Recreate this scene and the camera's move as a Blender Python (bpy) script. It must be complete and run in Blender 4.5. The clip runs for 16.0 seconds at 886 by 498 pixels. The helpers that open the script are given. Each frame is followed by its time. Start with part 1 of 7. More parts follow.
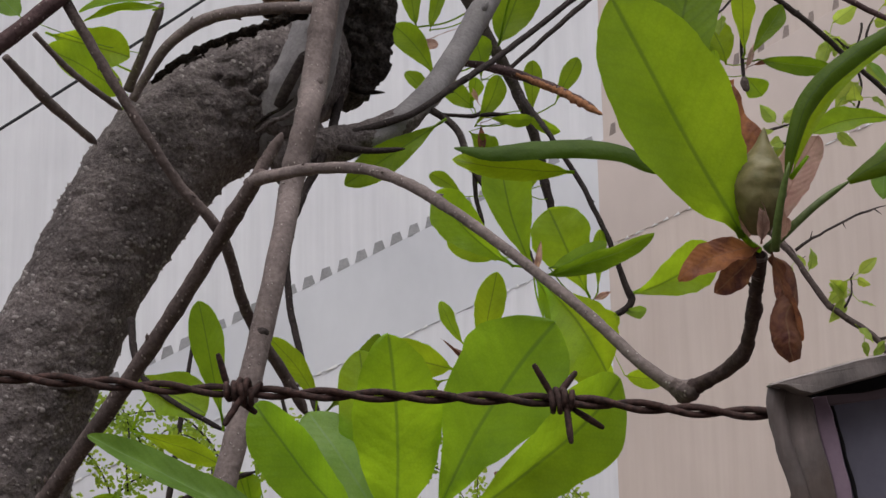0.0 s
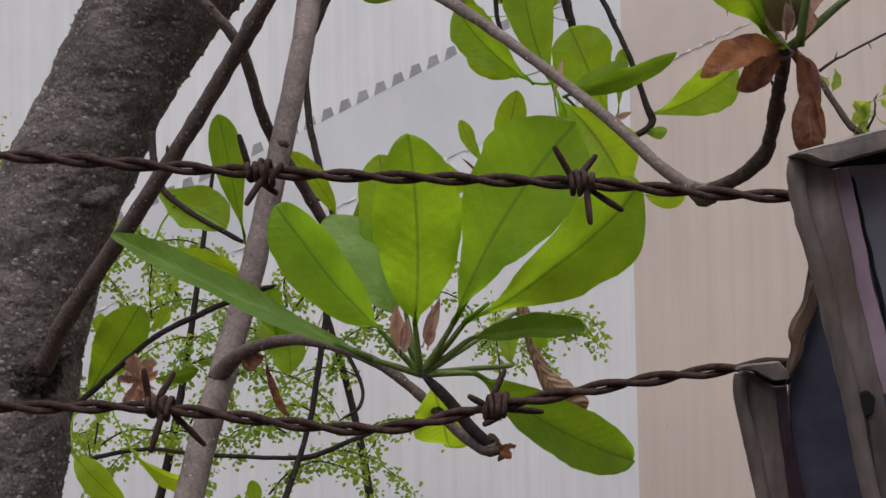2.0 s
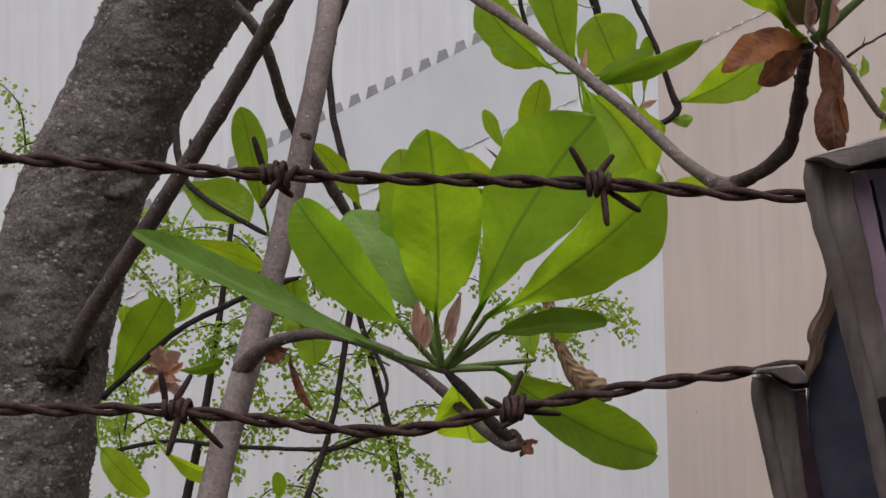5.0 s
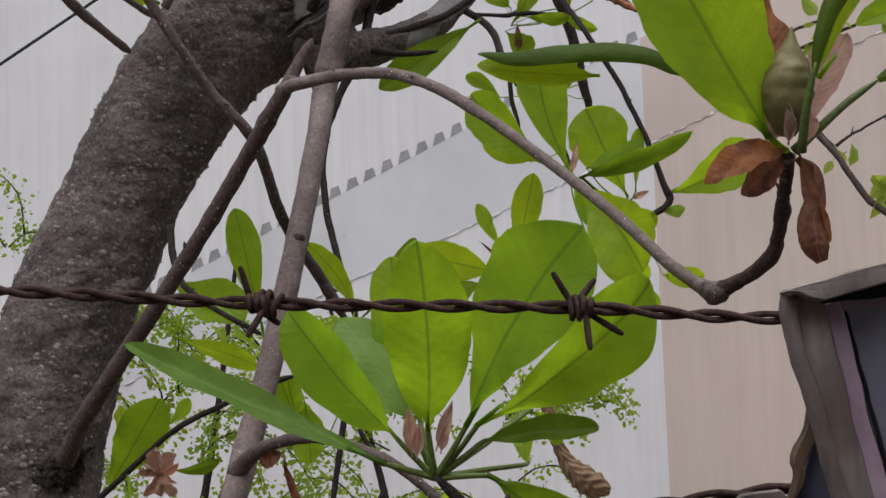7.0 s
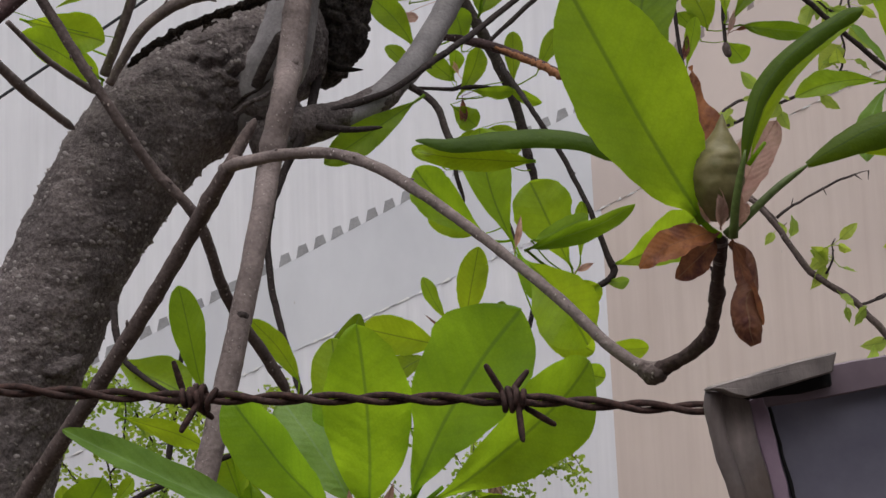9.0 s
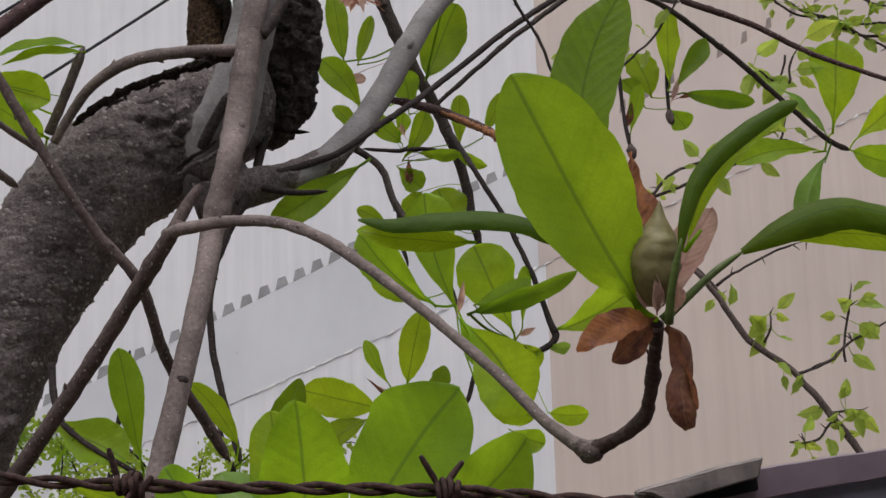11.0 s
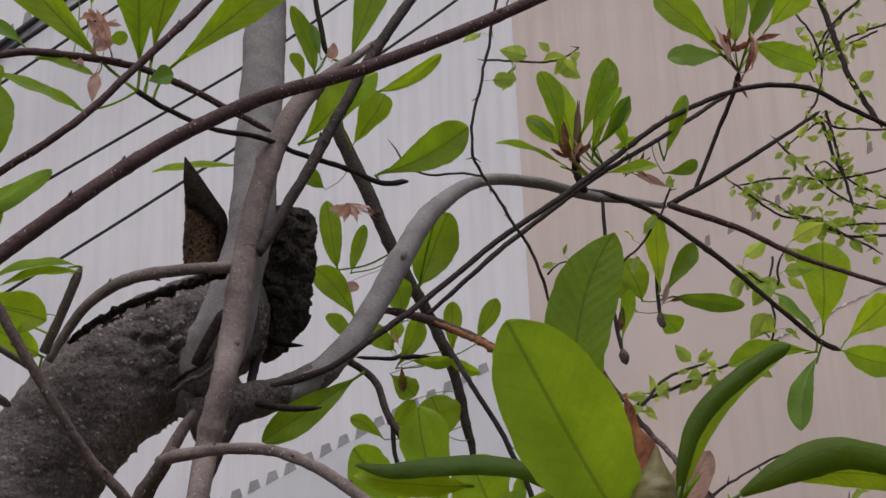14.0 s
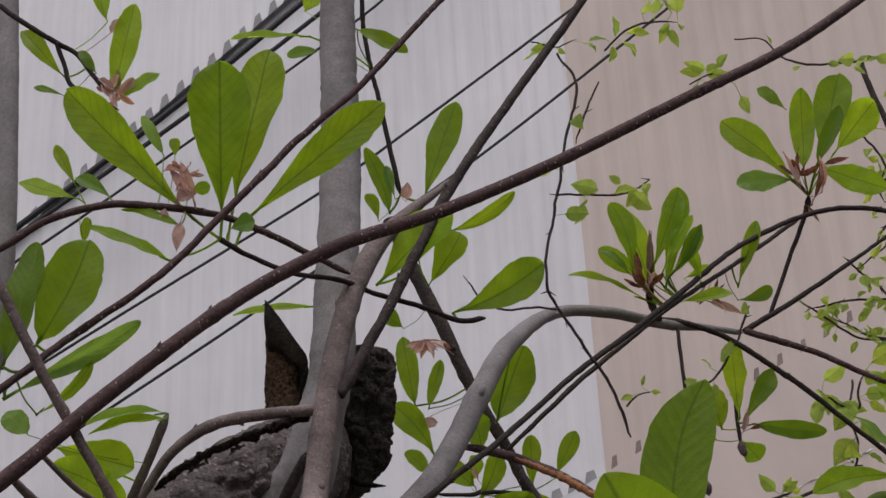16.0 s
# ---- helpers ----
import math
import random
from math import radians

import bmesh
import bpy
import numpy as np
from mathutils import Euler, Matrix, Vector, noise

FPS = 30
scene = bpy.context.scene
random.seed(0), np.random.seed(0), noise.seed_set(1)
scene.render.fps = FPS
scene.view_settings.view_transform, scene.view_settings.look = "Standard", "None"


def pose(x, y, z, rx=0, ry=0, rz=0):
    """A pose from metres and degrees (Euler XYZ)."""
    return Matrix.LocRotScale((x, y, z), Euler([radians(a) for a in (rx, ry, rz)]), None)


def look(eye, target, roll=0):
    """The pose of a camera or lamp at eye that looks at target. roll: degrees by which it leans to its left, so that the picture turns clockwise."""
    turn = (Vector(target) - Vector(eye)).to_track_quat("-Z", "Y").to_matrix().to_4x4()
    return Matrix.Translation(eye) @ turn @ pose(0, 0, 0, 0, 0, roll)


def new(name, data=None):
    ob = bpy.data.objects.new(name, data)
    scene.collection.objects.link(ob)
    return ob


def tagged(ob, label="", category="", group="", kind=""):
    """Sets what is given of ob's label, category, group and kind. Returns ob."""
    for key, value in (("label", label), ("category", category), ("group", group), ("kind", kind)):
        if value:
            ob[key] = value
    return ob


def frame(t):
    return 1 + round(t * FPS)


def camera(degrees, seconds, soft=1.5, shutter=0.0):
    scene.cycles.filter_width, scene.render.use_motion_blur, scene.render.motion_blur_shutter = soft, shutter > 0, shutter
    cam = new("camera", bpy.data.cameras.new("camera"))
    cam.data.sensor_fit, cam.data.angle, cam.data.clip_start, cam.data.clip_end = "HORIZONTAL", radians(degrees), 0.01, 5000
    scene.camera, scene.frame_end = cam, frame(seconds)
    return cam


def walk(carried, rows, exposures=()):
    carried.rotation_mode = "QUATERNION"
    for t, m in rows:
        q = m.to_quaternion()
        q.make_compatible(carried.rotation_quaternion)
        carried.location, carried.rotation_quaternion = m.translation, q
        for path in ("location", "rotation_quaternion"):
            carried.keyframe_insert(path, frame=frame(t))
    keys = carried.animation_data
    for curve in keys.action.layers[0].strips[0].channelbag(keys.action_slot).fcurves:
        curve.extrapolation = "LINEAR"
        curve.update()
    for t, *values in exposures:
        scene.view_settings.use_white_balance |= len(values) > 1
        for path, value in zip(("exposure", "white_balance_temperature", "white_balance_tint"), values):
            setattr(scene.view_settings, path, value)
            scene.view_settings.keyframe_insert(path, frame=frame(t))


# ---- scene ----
cam = camera(36.00, 16.0, soft=1.5)
ROWS = [
    (0, look((-0.0097, 0.0150, 1.5798), (-0.0110, 1.9847, 1.9266), -1.27)),
    (0.5, look((-0.0101, 0.0177, 1.5715), (-0.0180, 2.0005, 1.8335), -1.16)),
    (1, look((-0.0119, 0.0169, 1.5627), (-0.0325, 2.0107, 1.7183), -1.13)),
    (1.5, look((-0.0100, 0.0198, 1.5583), (-0.0372, 2.0163, 1.6733), -0.93)),
    (2, look((-0.0106, 0.0173, 1.5586), (-0.0447, 2.0140, 1.6691), -0.94)),
    (2.5, look((-0.0102, 0.0152, 1.5609), (-0.0545, 2.0121, 1.6637), -1.03)),
    (3, look((-0.0132, 0.0170, 1.5568), (-0.0648, 2.0142, 1.6485), -1.16)),
    (3.2, look((-0.0136, 0.0175, 1.5565), (-0.0687, 2.0150, 1.6405), -1.01)),
    (5.3, look((-0.0048, 0.0199, 1.5678), (-0.0892, 2.0161, 1.6586), -1.34)),
    (5.5, look((-0.0042, 0.0164, 1.5701), (-0.0883, 2.0114, 1.6842), -1.78)),
    (6, look((0.0016, 0.0119, 1.5816), (-0.0830, 2.0030, 1.7498), -1.83)),
    (6.5, look((0.0013, 0.0120, 1.5822), (-0.0805, 2.0021, 1.7631), -1.73)),
    (7, look((0.0013, 0.0124, 1.5835), (-0.0721, 2.0009, 1.7853), -1.94)),
    (7.5, look((0.0048, 0.0091, 1.5900), (-0.0479, 1.9933, 1.8358), -1.83)),
    (8, look((0.0087, 0.0071, 1.5937), (-0.0199, 1.9893, 1.8588), -1.96)),
    (8.2, look((0.0086, 0.0078, 1.5935), (-0.0145, 1.9884, 1.8699), -2.10)),
    (10.3, look((0.0128, 0.0035, 1.6023), (0.0679, 1.9790, 1.9095), -2.09)),
    (10.5, look((0.0133, 0.0031, 1.6051), (0.0784, 1.9740, 1.9390), -1.88)),
    (11, look((0.0126, -0.0026, 1.6094), (0.0953, 1.9629, 1.9698), -1.87)),
    (11.5, look((0.0118, -0.0025, 1.6149), (0.1070, 1.9532, 2.0225), -1.87)),
    (12, look((0.0110, -0.0103, 1.6199), (0.1102, 1.9392, 2.0555), -1.97)),
    (12.5, look((0.0121, -0.0121, 1.6252), (0.1083, 1.9337, 2.0778), -1.95)),
    (13, look((0.0127, -0.0169, 1.6258), (0.1146, 1.9247, 2.0946), -1.98)),
    (13.5, look((0.0120, -0.0174, 1.6320), (0.1161, 1.9089, 2.1600), -2.25)),
    (14, look((0.0099, -0.0160, 1.6405), (0.1129, 1.8824, 2.2614), -2.46)),
    (14.5, look((0.0058, -0.0222, 1.6464), (0.0963, 1.8544, 2.3321), -2.77)),
    (15, look((0.0011, -0.0284, 1.6496), (0.0699, 1.8298, 2.3859), -3.03)),
    (15.5, look((-0.0010, -0.0294, 1.6507), (0.0566, 1.8232, 2.4020), -3.14)),
    (16, look((-0.0059, -0.0338, 1.6547), (0.0098, 1.8028, 2.4464), -3.06)),
]
walk(cam, ROWS, [(0, 0.22, 6500, 12), (12.0, 0.21, 6500, 12), (13.5, 0.12, 6500, 14), (14.5, -0.08, 6500, 16), (16, -0.08, 6500, 16)])

# ---- world and light: a bright overcast day ----
world = bpy.data.worlds.new("overcast_sky")
scene.world = world
world.use_nodes = True
wt = world.node_tree
wt.nodes.clear()
sky = wt.nodes.new("ShaderNodeTexSky")
sky.sky_type = "NISHITA"
sky.sun_disc = False
sky.sun_elevation, sky.sun_rotation = radians(52), radians(200)
sky.air_density, sky.dust_density = 1.0, 4.0
grey = wt.nodes.new("ShaderNodeHueSaturation")
grey.inputs["Saturation"].default_value = 0.22
back = wt.nodes.new("ShaderNodeBackground")
back.inputs["Strength"].default_value = 0.122
wout = wt.nodes.new("ShaderNodeOutputWorld")
wt.links.new(sky.outputs[0], grey.inputs["Color"])
wt.links.new(grey.outputs[0], back.inputs["Color"])
wt.links.new(back.outputs[0], wout.inputs["Surface"])

sun = new("sun", bpy.data.lights.new("sun", "SUN"))
sun.data.energy, sun.data.angle, sun.data.color = 1.55, radians(36), (1.0, 0.97, 0.93)
sun.matrix_world = look((1.2, 0.6, 9.0), (0, 1.0, 1.6))


# ---- materials ----
def material(name, rough=0.6, metal=0.0):
    m = bpy.data.materials.new(name)
    m.use_nodes = True
    nt = m.node_tree
    b = nt.nodes["Principled BSDF"]
    b.inputs["Roughness"].default_value, b.inputs["Metallic"].default_value = rough, metal
    return m, nt, b


def node(nt, kind, **values):
    n = nt.nodes.new(kind)
    for key, value in values.items():
        n.inputs[key].default_value = value
    return n


def ramp(nt, source, stops):
    r = nt.nodes.new("ShaderNodeValToRGB")
    while len(r.color_ramp.elements) < len(stops):
        r.color_ramp.elements.new(0.5)
    for e, (at, colour) in zip(r.color_ramp.elements, stops):
        e.position, e.color = at, (*colour, 1)
    nt.links.new(source, r.inputs[0])
    return r.outputs[0]


def mixed(nt, kind, factor, a, b):
    n = nt.nodes.new("ShaderNodeMix")
    n.data_type, n.blend_type = "RGBA", kind
    for value, socket in ((factor, n.inputs[0]), (a, n.inputs[6]), (b, n.inputs[7])):
        if hasattr(value, "links"):
            nt.links.new(value, socket)
        else:
            socket.default_value = value if isinstance(value, float) else (*value, 1)
    return n.outputs[2]


def bump(nt, b, height, strength, distance, before=None):
    n = nt.nodes.new("ShaderNodeBump")
    n.inputs["Strength"].default_value, n.inputs["Distance"].default_value = strength, distance
    nt.links.new(height, n.inputs["Height"])
    if before is not None:
        nt.links.new(before, n.inputs["Normal"])
    nt.links.new(n.outputs[0], b.inputs["Normal"])
    return n.outputs[0]


def coords(nt, scale=(1, 1, 1)):
    c, mp = nt.nodes.new("ShaderNodeTexCoord"), nt.nodes.new("ShaderNodeMapping")
    mp.inputs["Scale"].default_value = scale
    nt.links.new(c.outputs["Object"], mp.inputs[0])
    return mp.outputs[0]


def noisy(nt, vec, scale, detail=5.0, rough=0.6):
    n = node(nt, "ShaderNodeTexNoise", Scale=scale, Detail=detail, Roughness=rough)
    nt.links.new(vec, n.inputs["Vector"])
    return n.outputs["Fac"]


def bark_material(name, dark, light, spot, spot_scale, rough_bump, spot_size=0.16, cracks=0.7, patchy=1.0, stretch=1.0):
    """Bark with grain, patches and pale raised pores; patchy: how blotched it is; stretch: how long the pores are."""
    m, nt, b = material(name, 0.85)
    b.inputs["Specular IOR Level"].default_value = 0.22
    vec = coords(nt)
    fine, broad = noisy(nt, vec, 260, 6), noisy(nt, vec, 22, 4)
    base = ramp(nt, fine, [(0.3, dark), (0.75, light)])
    low, high = 1 - 0.38 * patchy, 1 + 0.2 * patchy
    patch = ramp(nt, broad, [(0.35, (low, low * 0.98, low * 0.97)), (0.7, (high, high * 0.98, high * 0.96))])
    base = mixed(nt, "MULTIPLY", 1.0, base, patch)
    vor = node(nt, "ShaderNodeTexVoronoi", Scale=spot_scale, Randomness=1.0)
    nt.links.new(coords(nt, (1, 1, 1 / stretch)), vor.inputs["Vector"])
    pores = ramp(nt, vor.outputs["Distance"], [(spot_size * 0.55, (1, 1, 1)), (spot_size, (0, 0, 0))])
    gate = ramp(nt, noisy(nt, vec, 60, 2), [(0.4, (0, 0, 0)), (0.52, (1, 1, 1))])
    pores = mixed(nt, "MULTIPLY", 1.0, pores, gate)
    nt.links.new(mixed(nt, "MIX", pores, base, spot), b.inputs["Base Color"])
    crack = node(nt, "ShaderNodeTexVoronoi", Scale=spot_scale * 0.9)
    crack.feature = "DISTANCE_TO_EDGE"
    wander = mixed(nt, "ADD", 0.012, vec, node(nt, "ShaderNodeTexNoise", Scale=90.0).outputs["Color"])
    nt.links.new(wander, crack.inputs["Vector"])
    furrow = ramp(nt, crack.outputs["Distance"], [(0.0, (0, 0, 0)), (0.14, (1, 1, 1))])
    wrinkle = noisy(nt, coords(nt, (1.0, 1.0, 1.5)), 40, 5)
    first = bump(nt, b, fine, rough_bump, 0.0035)
    first = bump(nt, b, wrinkle, rough_bump * 0.4, 0.008, first)
    mid = bump(nt, b, noisy(nt, vec, 70, 5), rough_bump, 0.02, first)
    mid = bump(nt, b, furrow, rough_bump * cracks, 0.003, mid)
    bump(nt, b, pores, 0.9, 0.003, mid)
    return m


TRUNK = bark_material("trunk_bark", (0.069, 0.058, 0.0585), (0.23, 0.199, 0.199), (0.28, 0.25, 0.245), 150, 0.5, 0.1, 0.3)
OLD_LIMB = bark_material("dark_limb_bark", (0.028, 0.022, 0.0215), (0.088, 0.071, 0.068), (0.3, 0.26, 0.24), 130, 0.3, 0.13, 0.2, 0.5)
SNAG = bark_material("rotten_bark", (0.008, 0.007, 0.0065), (0.06, 0.041, 0.03), (0.1, 0.07, 0.05), 120, 1.0)
STUB = bark_material("pitted_dead_bark", (0.022, 0.019, 0.018), (0.15, 0.128, 0.12), (0.006, 0.005, 0.005), 150, 0.9, 0.26)
CRUMB = bark_material("crumbling_wood", (0.022, 0.013, 0.009), (0.34, 0.21, 0.135), (0.012, 0.008, 0.006), 170, 1.0, 0.3)
BRANCH = bark_material("branch_bark", (0.15, 0.123, 0.12), (0.272, 0.225, 0.219), (0.48, 0.43, 0.41), 210, 0.22, 0.18, 0.15, 0.8, 1.3)
BROWN_BRANCH = bark_material("brown_branch_bark", (0.078, 0.06, 0.058), (0.175, 0.138, 0.133), (0.4, 0.34, 0.31), 190, 0.24, 0.22, 0.2, 0.7, 1.5)
GREY_LIMB = bark_material("smooth_grey_bark", (0.2, 0.19, 0.2), (0.295, 0.283, 0.295), (0.12, 0.11, 0.115), 140, 0.14, 0.15, 0.15, 0.55, 0.35)
TWIG = bark_material("twig_bark", (0.016, 0.0125, 0.0127), (0.06, 0.046, 0.0455), (0.24, 0.19, 0.17), 150, 0.2, 0.13, 0.3, 0.6)
RED_TWIG = bark_material("red_brown_bark", (0.06, 0.036, 0.038), (0.125, 0.08, 0.084), (0.38, 0.31, 0.29), 190, 0.24, 0.22, 0.3, 0.7, 1.6)
DARK_STEM = bark_material("flower_stem_bark", (0.05, 0.034, 0.034), (0.12, 0.084, 0.08), (0.3, 0.24, 0.2), 190, 0.3, 0.14, 0.4, 0.7)


def leaf_material(name, top, through_colour, vein, gloss=0.45, share=0.55, veins=0.13, relief=0.14, second=None):
    """A thin green blade: midrib and side veins by the leaf's own UV, light shining through."""
    m, nt, b = material(name, gloss)
    out = nt.nodes["Material Output"]
    uv = nt.nodes.new("ShaderNodeUVMap")
    sep = nt.nodes.new("ShaderNodeSeparateXYZ")
    nt.links.new(uv.outputs[0], sep.inputs[0])

    def calc(op, a, c=0.0):
        n = nt.nodes.new("ShaderNodeMath")
        n.operation = op
        for value, socket in ((a, n.inputs[0]), (c, n.inputs[1])):
            if hasattr(value, "links"):
                nt.links.new(value, socket)
            else:
                socket.default_value = value
        return n.outputs[0]

    side = calc("ABSOLUTE", calc("SUBTRACT", sep.outputs[0], 0.5))
    slant = calc("SUBTRACT", calc("MULTIPLY", sep.outputs[1], 13.0), calc("MULTIPLY", side, 5.0))
    slant = calc("ADD", slant, calc("MULTIPLY", noisy(nt, coords(nt), 25, 2), 1.1))
    wave = calc("SINE", calc("MULTIPLY", slant, 6.283))
    rib = ramp(nt, wave, [(0.45, (0, 0, 0)), (1.0, (1, 1, 1))])
    mid = ramp(nt, side, [(0.008, (1, 1, 1)), (0.026, (0, 0, 0))])
    vec = coords(nt)
    mottle = ramp(nt, noisy(nt, vec, 30, 4), [(0.3, (0.78, 0.8, 0.75)), (0.75, (1.15, 1.12, 1.1))])
    cells = node(nt, "ShaderNodeTexVoronoi", Scale=420.0)
    cells.feature = "DISTANCE_TO_EDGE"
    nt.links.new(vec, cells.inputs["Vector"])
    net = ramp(nt, cells.outputs["Distance"], [(0.0, (0.95, 0.96, 0.94)), (0.22, (1.02, 1.01, 1.02))])
    mottle = mixed(nt, "MULTIPLY", 1.0, mottle, net)
    info = nt.nodes.new("ShaderNodeObjectInfo")
    each = ramp(nt, info.outputs["Random"], [(0.0, (0.8, 0.86, 0.85)), (0.5, (1.0, 1.0, 1.0)), (1.0, (1.18, 1.1, 0.9))])
    for colour, socket in ((top, b.inputs["Base Color"]), (through_colour, None)):
        c = mixed(nt, "MULTIPLY", 1.0, mixed(nt, "MULTIPLY", 1.0, mottle, colour), each)
        if second is not None:
            c = mixed(nt, "MIX", ramp(nt, noisy(nt, vec, 95, 4), [(0.42, (0, 0, 0)), (0.64, (1, 1, 1))]), c, second)
        c = mixed(nt, "MIX", calc("MULTIPLY", rib, veins), c, vein)
        c = mixed(nt, "MIX", calc("MULTIPLY", mid, 0.55), c, vein)
        if socket is None:
            glow = nt.nodes.new("ShaderNodeBsdfTranslucent")
            nt.links.new(c, glow.inputs["Color"])
        else:
            nt.links.new(c, socket)
    b.inputs["IOR"].default_value = 1.4
    b.inputs["Specular IOR Level"].default_value = 0.32
    height = calc("ADD", calc("MULTIPLY", wave, relief), noisy(nt, vec, 160, 3))
    shape = bump(nt, b, height, 0.5, 0.0016)
    nt.links.new(shape, glow.inputs["Normal"])
    blend = nt.nodes.new("ShaderNodeMixShader")
    blend.inputs[0].default_value = share
    nt.links.new(b.outputs[0], blend.inputs[1])
    nt.links.new(glow.outputs[0], blend.inputs[2])
    nt.links.new(blend.outputs[0], out.inputs["Surface"])
    return m


LEAF = leaf_material("young_leaf", (0.19, 0.34, 0.022), (0.58, 0.84, 0.03), (0.12, 0.21, 0.03), 0.42, 0.61, 0.06, 0.07)
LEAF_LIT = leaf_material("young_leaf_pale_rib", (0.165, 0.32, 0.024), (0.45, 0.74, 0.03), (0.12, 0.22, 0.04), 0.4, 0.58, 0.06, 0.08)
LEAF_PALE = leaf_material("pale_leaf", (0.155, 0.29, 0.055), (0.34, 0.54, 0.065), (0.26, 0.4, 0.13), 0.38, 0.5, 0.08, 0.08)
LEAF_DARK = leaf_material("rolled_leaf", (0.1, 0.185, 0.014), (0.29, 0.46, 0.016), (0.2, 0.3, 0.07), 0.38, 0.45, 0.08, 0.09)
LEAF_ROLLED = leaf_material("rolled_leaf_outside", (0.055, 0.1, 0.006), (0.26, 0.42, 0.012), (0.06, 0.11, 0.02), 0.62, 0.3, 0.04, 0.03)
LEAF_SMALL = leaf_material("small_leaf", (0.3, 0.42, 0.08), (0.62, 0.78, 0.13), (0.2, 0.33, 0.08))
LEAF_FAR = leaf_material("far_small_leaf", (0.2, 0.31, 0.04), (0.44, 0.62, 0.06), (0.22, 0.33, 0.1), 0.55)
LEAF_DRY = leaf_material("dry_bract", (0.23, 0.1, 0.066), (0.5, 0.21, 0.1), (0.3, 0.18, 0.1), 0.6, 0.32, 0.05, 0.1, (0.12, 0.046, 0.04))
LEAF_RUST = leaf_material("rusty_bract", (0.34, 0.14, 0.07), (0.62, 0.27, 0.1), (0.3, 0.15, 0.09), 0.6, 0.35, 0.06, 0.1, (0.22, 0.085, 0.05))
LEAF_PINK = leaf_material("pink_bud_scale", (0.66, 0.44, 0.395), (0.72, 0.47, 0.4), (0.42, 0.24, 0.2), 0.6, 0.4, 0.08, 0.1, (0.54, 0.32, 0.275))
LEAF_MID = leaf_material("mature_leaf", (0.145, 0.25, 0.018), (0.44, 0.65, 0.024), (0.09, 0.165, 0.024), 0.42, 0.56, 0.08, 0.08)
LEAF_VEINED = leaf_material("veined_leaf", (0.14, 0.245, 0.014), (0.42, 0.64, 0.018), (0.08, 0.15, 0.016), 0.5, 0.58, 0.15, 0.15)
LEAF_STRAW = leaf_material("withered_leaf", (0.27, 0.19, 0.14), (0.31, 0.2, 0.13), (0.09, 0.052, 0.035), 0.65, 0.25, 0.6, 0.9)
LEAF_SALMON = leaf_material("salmon_bract", (0.6, 0.35, 0.29), (0.7, 0.42, 0.33), (0.42, 0.22, 0.18), 0.6, 0.4, 0.1, 0.1)


def plain_material(name, a, b_colour, scale, rough, strength=0.3, metal=0.0, depth=0.001):
    m, nt, b = material(name, rough, metal)
    b.inputs["Specular IOR Level"].default_value = 0.3
    vec = coords(nt)
    fine, broad = noisy(nt, vec, scale, 6), noisy(nt, vec, scale * 0.09, 4)
    c = ramp(nt, fine, [(0.3, a), (0.72, b_colour)])
    c = mixed(nt, "MULTIPLY", 1.0, c, ramp(nt, broad, [(0.3, (0.8, 0.8, 0.8)), (0.7, (1.12, 1.12, 1.12))]))
    nt.links.new(c, b.inputs["Base Color"])
    bump(nt, b, fine, strength, depth)
    return m


STEM_GREEN = plain_material("green_stalk", (0.075, 0.12, 0.025), (0.15, 0.21, 0.06), 300, 0.5)
BUD = plain_material("seed_pod", (0.115, 0.11, 0.036), (0.21, 0.175, 0.08), 150, 0.5, 0.4)
RUST = plain_material("rusty_wire", (0.012, 0.0072, 0.0066), (0.085, 0.044, 0.038), 420, 0.8, 0.6, 0.1)
# near-black for the joint and for shade painted into gaps
GAP = plain_material("gap_and_joint_black", (0.004, 0.004, 0.005), (0.012, 0.011, 0.012), 200, 0.95)
CABLE = plain_material("black_rubber", (0.018, 0.02, 0.025), (0.04, 0.042, 0.048), 200, 0.55)


def tin_material(name, dark, light, stain):
    """Old sheet metal: long streaks down its height, blotches of dirt, small scratches."""
    m, nt, b = material(name, 0.6, 0.2)
    streak = noisy(nt, coords(nt, (70, 70, 12)), 1.0, 4, 0.6)
    blotch = noisy(nt, coords(nt), 45, 5)
    c = ramp(nt, streak, [(0.32, dark), (0.72, light)])
    c = mixed(nt, "MULTIPLY", 1.0, c, ramp(nt, blotch, [(0.32, (0.55, 0.54, 0.54)), (0.66, (1.15, 1.12, 1.12))]))
    c = mixed(nt, "MIX", ramp(nt, noisy(nt, coords(nt), 28, 4), [(0.55, (0, 0, 0)), (0.7, (0.6, 0.6, 0.6))]), c, stain)
    nt.links.new(c, b.inputs["Base Color"])
    bump(nt, b, noisy(nt, coords(nt, (1, 1, 0.4)), 130, 6), 0.6, 0.002)
    return m


TIN = tin_material("weathered_tin", (0.07, 0.058, 0.057), (0.28, 0.24, 0.232), (0.1, 0.07, 0.056))
CAP_TIN = tin_material("pale_tin_cap", (0.13, 0.115, 0.112), (0.3, 0.265, 0.258), (0.11, 0.085, 0.075))
BROWN_TIN = tin_material("rusted_tin_edge", (0.06, 0.035, 0.022), (0.19, 0.12, 0.08), (0.035, 0.024, 0.016))
PURPLE = plain_material("faded_purple_paint", (0.19, 0.13, 0.19), (0.36, 0.27, 0.34), 45, 0.5, 0.2)
DULL_PURPLE = plain_material("dull_purple_paint", (0.135, 0.102, 0.126), (0.205, 0.158, 0.19), 45, 0.5, 0.2)
